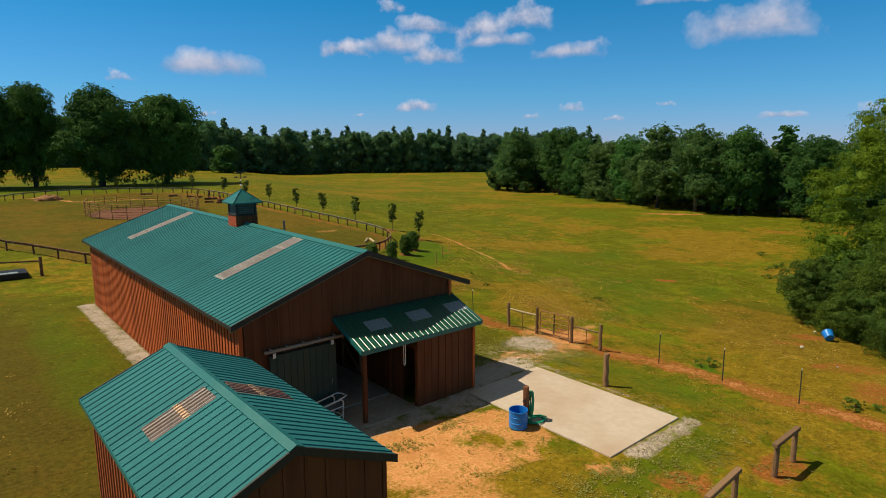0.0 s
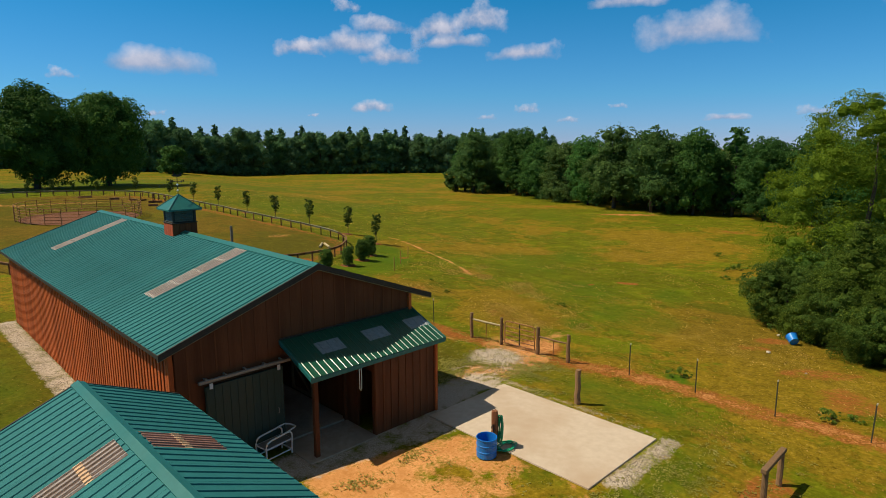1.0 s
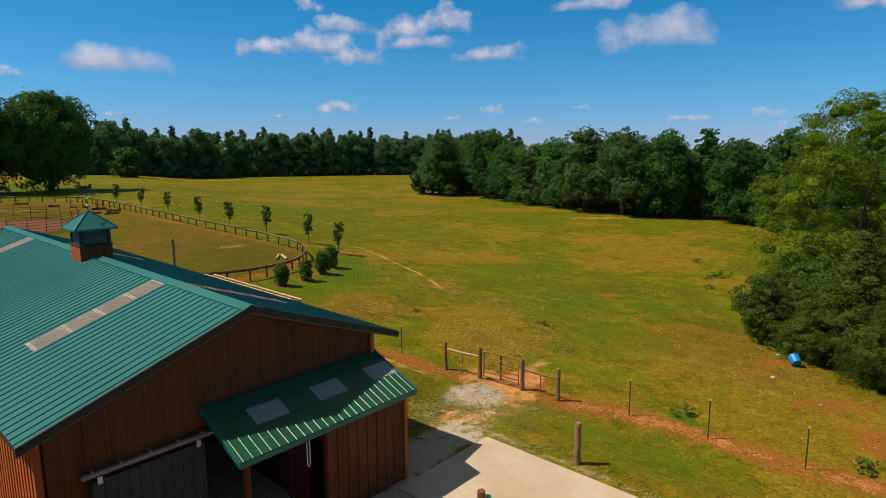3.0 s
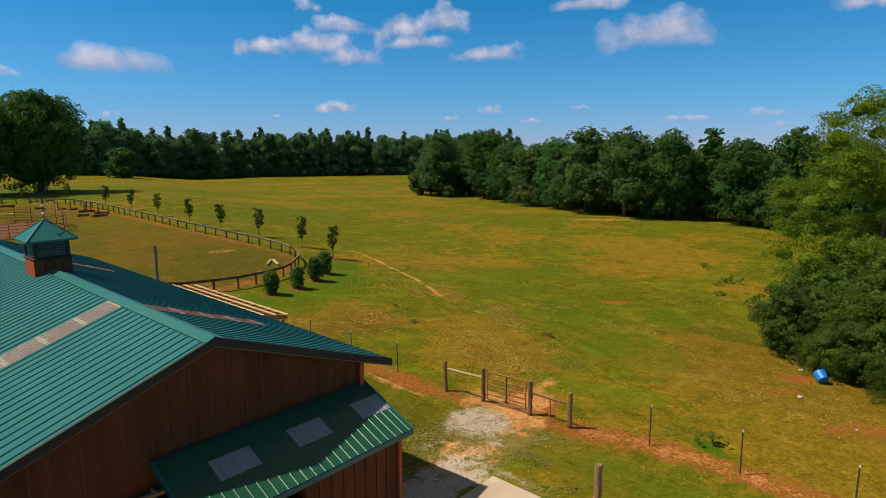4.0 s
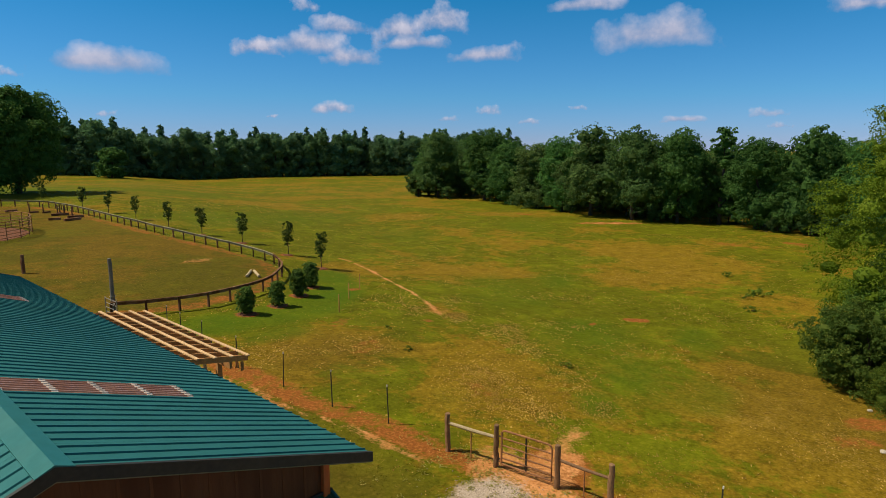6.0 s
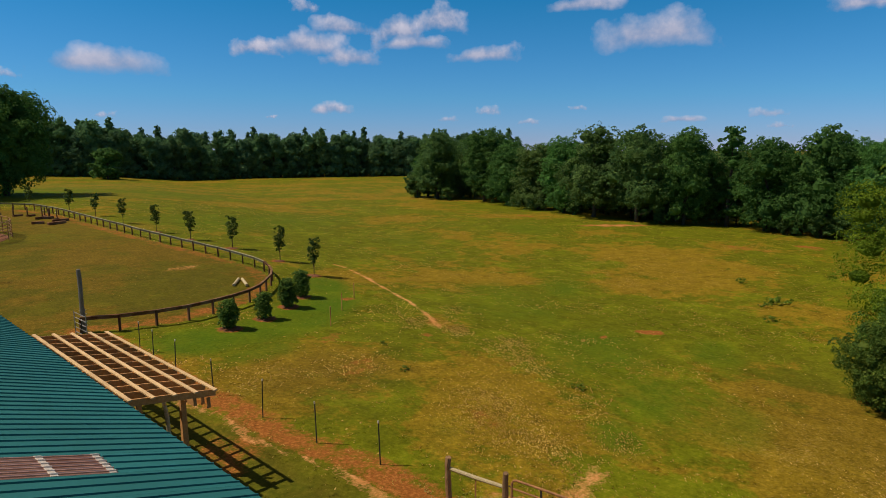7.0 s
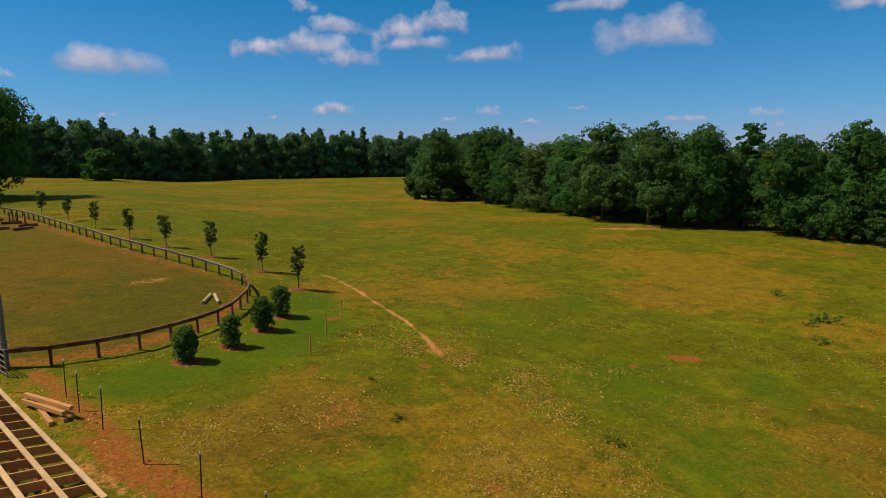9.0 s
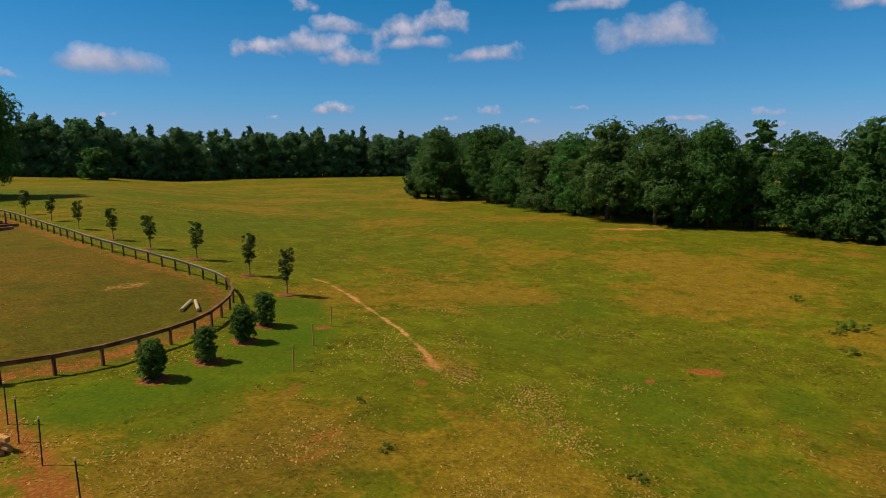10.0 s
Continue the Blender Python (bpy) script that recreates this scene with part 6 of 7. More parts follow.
    for sy in (-W, W):
        part("side_frame", Mesh().tube([(-L, sy, 0.06), (-L, sy, H - 0.17), (-L + 0.02, sy, H - 0.09), (-L + 0.07, sy, H - 0.03), (-L + 0.16, sy, H), (L - 0.16, sy, H + 0.04), (L - 0.06, sy, H + 0.02), (L, sy, H - 0.05), (L + 0.01, sy, H - 0.14), (L - 0.02, sy, 0.06)], 0.026, 8), M_WHITE, cart)
        part("lower_rail", Mesh().tube([(-L, sy, 0.2), (L - 0.02, sy, 0.2)], 0.021, 8), M_WHITE, cart)
        part("middle_rail", Mesh().tube([(-L, sy, 0.52), (L - 0.02, sy, 0.52)], 0.021, 8), M_WHITE, cart)
    for x, z in ((-L, 0.06), (-L, 0.2), (-L, 0.52), (L - 0.02, 0.2), (L - 0.02, 0.52)):
        part("cross_rail", Mesh().tube([(x, -W, z), (x, W, z)], 0.021, 8), M_WHITE, cart)
    part("handle", Mesh().tube([(L - 0.15, -W, H + 0.05), (L + 0.1, -W * 0.9, H + 0.08), (L + 0.24, -W * .5, H + 0.05), (L + 0.28, 0, H + 0.02), (L + 0.24, W * .5, H + 0.05), (L + 0.1, W * 0.9, H + 0.08), (L - 0.15, W, H + 0.05)], 0.024, 8), M_WHITE, cart)
    part("shelf", Mesh().box(0, 0, 0.53, 2 * L - 0.04, 2 * W - 0.03, 0.02), M_STEEL, cart)
    cart.rotation_euler = (0, 0, radians(8))
    # jump blocks, logs, timber
    for x, y, a, l in LOGS:
        lg = part("log", Mesh().tube([(-l / 2, 0, 0.10), (-l / 2 + 0.02, 0, 0.10), (l / 2, 0, 0.10)], [0.085, 0.105, 0.10], 12), M_LOG, m=pose(x, y, z_at(x, y), 0, 0, a))
        tagged(lg, "short pale peeled log lying in the arena", "log", "logs in the arena")
    for i, (x, y, z, a, tilt) in enumerate(((14.48, 21.0, 0.08, 87, 0), (14.72, 20.95, 0.08, 95, 0), (14.86, 21.05, 0.08, 100, 0), (14.54, 21.02, 0.26, 103, 1.5), (14.68, 21.0, 0.42, 107, -1.0))):
        b = part("timber", Mesh().box(0, 0, 0, 2.5, 0.15, 0.15, 0.008), M_LUMBERDARK, m=pose(x, y, z_at(x, y) + z, 0, tilt, a))
        tagged(b, "sawn timber post lying stacked on the grass", "timber", "stacked timbers")
    for i, (x, y, a, l) in enumerate(((25.6, 69.2, 20, 2.0), (26.6, 71.4, 5, 1.7), (25.9, 74.6, -12, 1.8), (24.2, 70.6, -15, 1.2), (22.7, 82.2, 10, 1.3), (20.1, 87.3, 0, 1.8))):
        b = part("jump_pole", Mesh().box(0, 0, 0.14, l, 0.34, 0.28, 0.02), M_RAIL, m=pose(x, y, z_at(x, y), 0, 0, a))
        tagged(b, "dark wooden jump box lying in the arena", "jump box", "jump boxes in the arena")
    for x, y, a, posts in ((24.4, 79.4, 20, 1), (25.5, 78.4, 35, 1), (26.3, 76.4, 60, 2), (26.9, 73.6, 75, 2), (26.5, 75.0, 70, 2)):
        js = thing("jump_standard", "dark wooden jump standard standing in the arena", "jump standard", group="jump standards in the arena")
        part("foot", Mesh().box(0, 0, 0.10, 1.1, 0.30, 0.20, 0.015), M_RAIL, js)
        for k in range(posts):
            part("upright", Mesh().box(-0.48 + 0.96 * k, 0, 0.58, 0.11, 0.11, 1.16, 0.01), M_RAIL, js)
        if posts > 1:
            part("pole", Mesh().tube([(-0.48, 0.08, 0.72), (0.48, 0.08, 0.76)], 0.045, 8), M_LOG, js)
        js.matrix_basis = pose(x, y, z_at(x, y), 0, 0, a)
    for i, (x, y, s) in enumerate(((33.98, -5.2, 0.11), (28.9, -6.14, 0.12), (26.2, -8.6, .06))):
        rng = random.Random(i)
        bm = bmesh.new()
        bmesh.ops.create_icosphere(bm, subdivisions=2, radius=s)
        for v in bm.verts:
            v.co *= 1 + rng.uniform(-0.2, 0.15)
            v.co.z *= 0.65
        me = bpy.data.meshes.new("rock")
        bm.to_mesh(me)
        bm.free()
        ob = part("rock", me, M_ROCK, m=pose(x, y, z_at(x, y) + s * 0.35, 0, 0, i * 50))
        tagged(ob, "pale broken rock lying in the dry grass", "rock", "pale rocks by the brush")
    # red-brown dirt heap behind the round pen
    bm = bmesh.new()
    bmesh.ops.create_icosphere(bm, subdivisions=3, radius=1)
    for v in bm.verts:
        k = 1 + 0.25 * noise.noise(v.co * 2.2)
        v.co = Vector((v.co.x * 1.7 * k, v.co.y * 1.2 * k, max(v.co.z * 0.75 * k, -0.1)))
    me = bpy.data.meshes.new("hay_pile")
    bm.to_mesh(me)
    bm.free()
    tagged(part("hay_pile", me, M_HEAP, m=pose(6.6, 86, z_at(6.6, 86) + 0.05)), "low red-brown dirt heap", "hay pile")
    # black box stands in for a dark ground shadow; blue-grey tarp on top
    tg = thing("trough_pen", "low black box in place of a ground shadow, beside a dark timber rail", "trough", (-3.1, 33.1, z_at(-3.1, 33.1)))
    part("trough_shell", Mesh().box(0, 0, 0.2, 2.6, 1.9, 0.40, 0.02), M_IRON, tg)
    part("water", Mesh().box(0.1, -0.5, 0.402, 1.3, 0.6, 0.012), M_SKYGREY, tg)
    part("rail", Mesh().tube([(-1.6, 1.0, 1.05), (2.1, -0.6, 1.05)], 0.06, 8), M_RAIL, tg)
    for x, y in ((2.1, -0.6), (-1.6, 1.0)):
        part("post", Mesh().tube([(x, y, -0.2), (x, y, 1.35)], 0.10, 10), M_RAIL, tg)
    round_post("stub_post", 1.35, 0.12, M_RAIL, "dark round stub post in the arena", "post", 14.3, 42.3)
    for x, y in ((31.3, 25.8), (25.4, 20.8), (28.3, 23.4)):
        st = part("stake", Mesh().box(0, 0, 0.5, 0.05, 0.05, 1.25, 0.006), M_LUMBERDARK, m=pose(x, y, z_at(x, y)))
        tagged(st, "thin brown planting stake in the grass", "stake", "planting stakes")


build_yard()

# ---------------------------------------------------------------- trees


def leaf_cloud(rng, lobes, count, size, droop=0.0, inner=0.0, fuzz=0.14, clump=0.34, per=34, loose=0.5):
    """Small bent leaf sprays gathered in domed clumps over the outside of a set of lobes. Each lobe: centre, radii."""
    C = np.array([l[0] for l in lobes], float)
    R = np.array([l[1] for l in lobes], float)
    w = (R[:, 0] * R[:, 2]) ** 0.9
    w = w / w.sum()
    k = max(6, count // per)
    lobe = rng.choice(len(lobes), k, p=w)
    d = rng.normal(size=(k, 3))
    d[:, 2] += 0.3
    d /= np.linalg.norm(d, axis=1)[:, None]
    depth = 0.92 - np.abs(rng.normal(size=(k, 1))) * 0.14 - inner * rng.uniform(0, 1, (k, 1)) ** 2
    mid = C[lobe] + d * R[lobe] * depth + np.clip(rng.normal(size=(k, 3)), -1.0, 1.0) * R[lobe] * fuzz * 0.6
    rs = R[lobe].mean(1, keepdims=True) * clump * rng.uniform(0.55, 1.35, (k, 1))
    pw = (rs[:, 0] ** 1.6)
    pick = rng.choice(k, count, p=pw / pw.sum())
    e = rng.normal(size=(count, 3)) + d[pick] * 0.55
    e[:, 2] += 0.45
    e /= np.linalg.norm(e, axis=1)[:, None]
    P = mid[pick] + e * rs[pick] * np.array((1.0, 1.0, 0.72)) * (1 - np.abs(rng.normal(size=(count, 1))) * 0.22)
    stray = rng.uniform(0, 1, (count, 1)) < 0.02
    P = P + np.where(stray, rng.normal(size=(count, 3)) * rs[pick] * 0.5, 0.0)
    nrm = e + d[pick] * 0.5 + rng.normal(size=(count, 3)) * loose
    nrm[:, 2] += 0.25
    nrm /= np.linalg.norm(nrm, axis=1)[:, None]
    t = np.cross(nrm, rng.normal(size=(count, 3)))
    t /= np.linalg.norm(t, axis=1)[:, None]
    b = np.cross(nrm, t)
    s = size * rng.uniform(0.55, 1.35, (count, 1))
    t, b = t * s, b * s * rng.uniform(0.45, 0.8, (count, 1))
    bend = -nrm * s * (0.22 + droop)
    V = np.stack([P - t + bend, P - b * 0.9, P + t + bend, P + b], 1).reshape(-1, 3)
    F = np.arange(count * 4).reshape(-1, 4)
    return V, F


def core_shapes(rng, lobes, k, seg_n=9):
    """Rough dark inner bodies that keep a crown from being seen through."""
    V, F, o = [], [], 0
    rings = 5
    for c, r in lobes:
        c, r = np.array(c, float), np.array(r, float) * k
        for i in range(rings + 1):
            th = math.pi * i / rings
            for j in range(seg_n):
                ph = 2 * math.pi * j / seg_n
                q = 1 + rng.uniform(-0.16, 0.16)
                V.append(c + r * q * np.array([math.sin(th) * math.cos(ph), math.sin(th) * math.sin(ph), math.cos(th)]))
        for i in range(rings):
            for j in range(seg_n):
                F.append((o + i * seg_n + j, o + (i + 1) * seg_n + j, o + (i + 1) * seg_n + (j + 1) % seg_n, o + i * seg_n + (j + 1) % seg_n))
        o += (rings + 1) * seg_n
    return np.array(V), np.array(F)


def make_tree(name, label, category, seed, h, rad, trunk_r, clear, lobes_n, count, size, mat, shape="dome", core=0.78, group="", droop=0.0, inner=0.0, fuzz=0.14, clump=0.34, per=34, limb=9, big=1.0, loose=0.5):
    """A tapered trunk with limbs, and a crown of many leaf sprays over uneven lobes."""
    rng = np.random.RandomState(seed)
    tree = thing(name, label, category, group=group)
    lobes = []
    ch = h - clear
    for i in range(lobes_n):
        u = (i + 0.5) / lobes_n
        if shape == "cone":
            e = (1 - u) ** 0.8 * 0.95 + 0.08
        elif shape == "oval":
            e = math.sin(math.pi * (0.24 + 0.62 * u)) ** 0.8
        elif shape == "dome":
            e = (1 - (max(0.0, u - 0.18) / 0.86) ** 2.4) ** 0.5 * (0.80 + 0.2 * min(1.0, u / 0.18))
        elif shape == "vase":
            e = 0.30 + 0.70 * math.sin(math.pi * min(1.0, 0.10 + 0.62 * u))
        elif shape == "spread":
            e = (1 - (2 * u - 0.75) ** 2 / 1.6) ** 0.5 * rng.uniform(0.72, 1.12)
        elif shape == "pine":
            e = 0.35 + 0.65 * math.sin(math.pi * min(1.0, 0.15 + 0.85 * u)) * rng.uniform(0.6, 1.2)
        elif shape == "tall":
            e = math.sin(math.pi * (0.2 + 0.72 * u)) ** 0.8
        else:
            e = 0.55 + 0.45 * math.sin(math.pi * u)
        a = i * 2.4 + rng.uniform(-0.5, 0.5)
        lr = rad * (0.42 + 0.16 * rng.uniform(-1, 1)) * (0.7 + 0.4 * e) * min(1.0, (17.0 / lobes_n) ** 0.5) * big
        if shape == "cone":
            lr = rad * max(0.26, 0.52 * (e + 0.10))
        off = max(0.0, rad * e - lr * 0.8) * rng.uniform(0.7, 1.08)
        z = clear + ch * (0.10 + 0.86 * u)
        z = min(z, h - lr * 0.72)
        lobes.append(((off * math.cos(a), off * math.sin(a), max(z, clear + lr * 0.45)), (lr, lr, lr * rng.uniform(0.62, 0.85))))
    t = Mesh()
    top = h * 0.78
    wob = [(rng.uniform(-0.12, 0.12) * rad * 0.3 * k, rng.uniform(-0.12, 0.12) * rad * 0.3 * k) for k in range(5)]
    spine = [Vector((wob[k][0], wob[k][1], -0.3 if k == 0 else top * k / 4)) for k in range(5)]
    t.tube(spine, [trunk_r * 1.25, trunk_r * 0.95, trunk_r * 0.75, trunk_r * 0.5, trunk_r * 0.2], 9)
    for c, r in lobes[:min(len(lobes), limb)]:
        c = Vector(c)
        z0 = max(clear * 0.75, c.z * 0.55)
        k = min(3.99, max(0.0, z0 / top * 4))
        s = spine[int(k)].lerp(spine[int(k) + 1], k - int(k))
        mid = s.lerp(c, 0.5) + Vector((0, 0, -0.06 * c.z * 0.3))
        t.tube([s, mid, c], [trunk_r * 0.42, trunk_r * 0.26, trunk_r * 0.08], 6)
    part("trunk", t, M_BARK, tree, smooth=True)
    V, F = leaf_cloud(rng, lobes, count, size, droop=droop, inner=inner, fuzz=fuzz, clump=clump, per=per, loose=loose)
    me = bpy.data.meshes.new("crown")
    if core > 0:
        V2, F2 = core_shapes(rng, lobes, core)
        F = F.tolist() + (F2 + len(V)).tolist()
        V = np.concatenate([V, V2])
    else:
        F = F.tolist()
    me.from_pydata(V.tolist(), [], F)
    part("crown", me, mat, tree)
    return tree


def put(tree, x, y, turn, s=1.0, sz=None, first=False, sink=0.0):
    m = Matrix.LocRotScale((x, y, z_at(x, y) - sink), Euler((0, 0, radians(turn))), (s, s, sz or s))
    if first:
        tree.matrix_basis = m
        return tree
    c = copy_thing(tree, Matrix.Identity(4))
    c.matrix_basis = m
    return c


WOOD_EDGE = [(113, 99), (117, 88), (116, 79), (110, 66), (105, 55), (100, 44), (96, 34), (98, 24), (98, 14), (96, 6), (90, -4), (78, -14), (66, -22), (56, -28)]
# crowns along the front of the wood: place, height, width, kind
WOOD_FRONT = [(118.6, 97.0, 17.4, 6.6, 0), (119.6, 82.5, 17.2, 7.2, 1), (113.8, 71.5, 14.0, 5.4, 3), (109.6, 61.0, 13.2, 5.6, 2), (106.2, 53.0, 14.4, 5.2, 1), (102.2, 44.6, 16.2, 6.0, 4),
              (100.0, 35.6, 15.7, 5.6, 0), (101.8, 28.6, 15.2, 4.8, 1), (104.4, 22.8, 15.6, 2.9, 5), (101.8, 16.8, 13.6, 5.0, 1), (101.0, 9.6, 14.8, 5.2, 3), (98.8, 1.8, 13.4, 5.0, 1), (94.6, -6.4, 14.2, 5.4, 1), (85.0, -14.5, 14.5, 5.4, 2), (74.0, -22.0, 14.5, 5.6, 0), (62.0, -28.5, 14.5, 5.6, 1)]


def stand(line, p):
    """Direction along a line of points at p, and the direction away from the pasture."""
    i = min(range(len(line) - 1), key=lambda k: (line[k] - p).length)
    d = (line[min(i + 1, len(line) - 1)] - line[max(i - 1, 0)]).normalized()
    return d, Vector((-d.y, d.x))


def build_woods():
    rng = random.Random(21)
    words = ("tall dense dark green hardwood at the edge of the pasture wood", "broad green oak at the edge of the pasture wood", "dull olive-green hardwood at the edge of the pasture wood",
             "lower fresh green hardwood with arching boughs at the wood's edge", "broad olive oak with paler upper leaves at the wood's edge", "slim upright light green tree rising from the wood")
    mats = (M_OAK, M_OAK_GREEN, M_OAK_OLIVE, M_OAK_GREEN, M_OAK_OLIVE, M_OAK_GREEN)
    kinds = [make_tree("wood_tree", words[i], "tree", 40 + i, h, r, 0.3, 0.4, n, c, 0.19, mats[i], sh, 0.45, "hardwoods of the near wood", 0.06, 0.30, 0.16, 0.17, 17, 5, 1.35)
             for i, (h, r, n, c, sh) in enumerate(((15.0, 6.2, 11, 16000, "dome"), (15.0, 6.2, 10, 16000, "dome"), (14.0, 5.6, 10, 14500, "dome"), (13.0, 5.6, 11, 14500, "dome"), (15.5, 5.8, 11, 15000, "dome"), (15.5, 3.0, 14, 6500, "tall")))]
    size = ((15.0, 6.2), (15.0, 6.2), (14.0, 5.6), (13.0, 5.6), (15.5, 5.8), (15.5, 3.0))
    used = set()
    for x, y, h, r, k in WOOD_FRONT:
        put(kinds[k], x, y, rng.uniform(0, 360), r / size[k][1] * 1.1, h / size[k][0] * 1.03, k not in used, 0.2)
        used.add(k)
    line = smooth_line(WOOD_EDGE, 3)
    for row, (off, step) in enumerate(((12.5, 8.6), (21.0, 9.5), (31.0, 10.0))):
        for p in along(line, step):
            d, nrm = stand(line, p)
            if nrm.x < 0:
                nrm = -nrm
            q = p + nrm * (off + rng.uniform(-1.5, 1.5)) + d * rng.uniform(-1.5, 1.5)
            k = 5 if rng.random() < 0.10 else rng.randrange(5)
            s = rng.uniform(0.80, 0.95) * (1 + 0.10 * sst((q.y - 45) / 40))
            put(kinds[k], q.x, q.y, rng.uniform(0, 360), s, s * rng.uniform(0.95, 1.04), False, 0.2)
    low = make_tree("brush", "low dark scrub in the shade of the wood", "shrub", 61, 4.0, 2.6, 0.08, 0.0, 9, 4200, 0.17, M_OAK, "mound", 0.45, "scrub at the wood's edge", 0.06, 0.30, 0.30, 0.22, 14)
    for i, p in enumerate(along(line, 4.6)):
        put(low, p.x + rng.uniform(7, 10), p.y + rng.uniform(-1.5, 1.5), rng.uniform(0, 360), rng.uniform(0.9, 1.3), None, i == 0)
    for x, y, k in ((117.5, 103.0, 1.5), (121.5, 106.0, 1.6), (115.5, 91.0, 0.8), (103.6, 49.6, 0.6), (99.6, 31.6, 0.5), (99.2, 13.2, 0.7), (97.4, 5.4, 0.9), (98.6, 9.0, 0.8), (96.0, 0.5, 0.9)):
        put(low, x, y, x * 37, k)
    glow = make_tree("light_tree", "small light green tree in front of the far wood", "tree", 77, 9.0, 4.6, 0.2, 0.2, 12, 6000, 0.30, M_OAK_GREEN, "dome", 0.5, "", 0.0, 0.25, 0.20, 0.20, 12)
    put(glow, 89, 236, 0, 1.6, 1.4, True, 1.0)
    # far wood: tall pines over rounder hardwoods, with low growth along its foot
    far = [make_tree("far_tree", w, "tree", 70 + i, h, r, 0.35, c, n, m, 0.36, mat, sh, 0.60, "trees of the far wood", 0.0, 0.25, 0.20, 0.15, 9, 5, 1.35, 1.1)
           for i, (h, r, n, m, c, sh, mat, w) in enumerate(((19.0, 5.8, 9, 5400, 0.2, "dome", M_FAR_HAZY, "far-off dark green hardwood at the end of the pasture"), (22.0, 3.4, 14, 4200, 3.0, "pine", M_PINE_HAZY, "tall far-off dark pine with ragged top"),
                                                          (18.0, 6.4, 9, 5400, 0.2, "dome", M_PINE_HAZY, "far-off hardwood at the end of the pasture, haze-tinted bluish green"), (20.0, 4.2, 11, 4600, 1.0, "tall", M_FAR_HAZY, "tall narrow far-off hardwood")))]
    fline = smooth_line(FAR_EDGE, 3)
    used = set()
    for row, (off, step) in enumerate(((4, 5.4), (11, 5.0), (20, 6.0), (29, 7.0))):
        for p in along(fline, step):
            d, nrm = stand(fline, p)
            if nrm.y < 0:
                nrm = -nrm
            q = p + nrm * (off + rng.uniform(-2.5, 2.5)) + d * rng.uniform(-2, 2)
            k = rng.choice(((0, 2, 0, 3), (0, 3, 2, 1), (0, 3, 1, 2), (0, 3, 2, 0))[row])
            s = rng.uniform(0.82, 1.06) * (1 + 0.02 * row)
            put(far[k], q.x, q.y, rng.uniform(0, 360), s * 1.08, s * rng.uniform(1.06, 1.26) * (1 + 0.12 * sst((95 - q.x) / 40)), k not in used, 0.3)
            used.add(k)
    for x, y, s in ((144.5, 265, 0.80), (141, 268, 0.9)):
        put(far[0], x, y, 40, s, s, False, 0.3)


FAR_EDGE = [(-190, 330), (-60, 315), (30, 300), (75, 272), (100, 262), (130, 266), (160, 268), (200, 250), (232, 232), (262, 214), (300, 190)]


def build_far_scrub():
    rng = random.Random(5)
    low = make_tree("scrub", "dark undergrowth along the foot of the far wood", "shrub", 66, 4.6, 3.6, 0.1, 0.0, 9, 700, 0.5, M_FAR_HAZY, "mound", 0.8, "undergrowth of the far wood")
    line = smooth_line(FAR_EDGE, 3)
    for i, p in enumerate(along(line, 5.0)):
        put(low, p.x + rng.uniform(-1, 1), p.y + rng.uniform(2, 6), rng.uniform(0, 360), rng.uniform(0.8, 1.3), None, i == 0, 0.3)


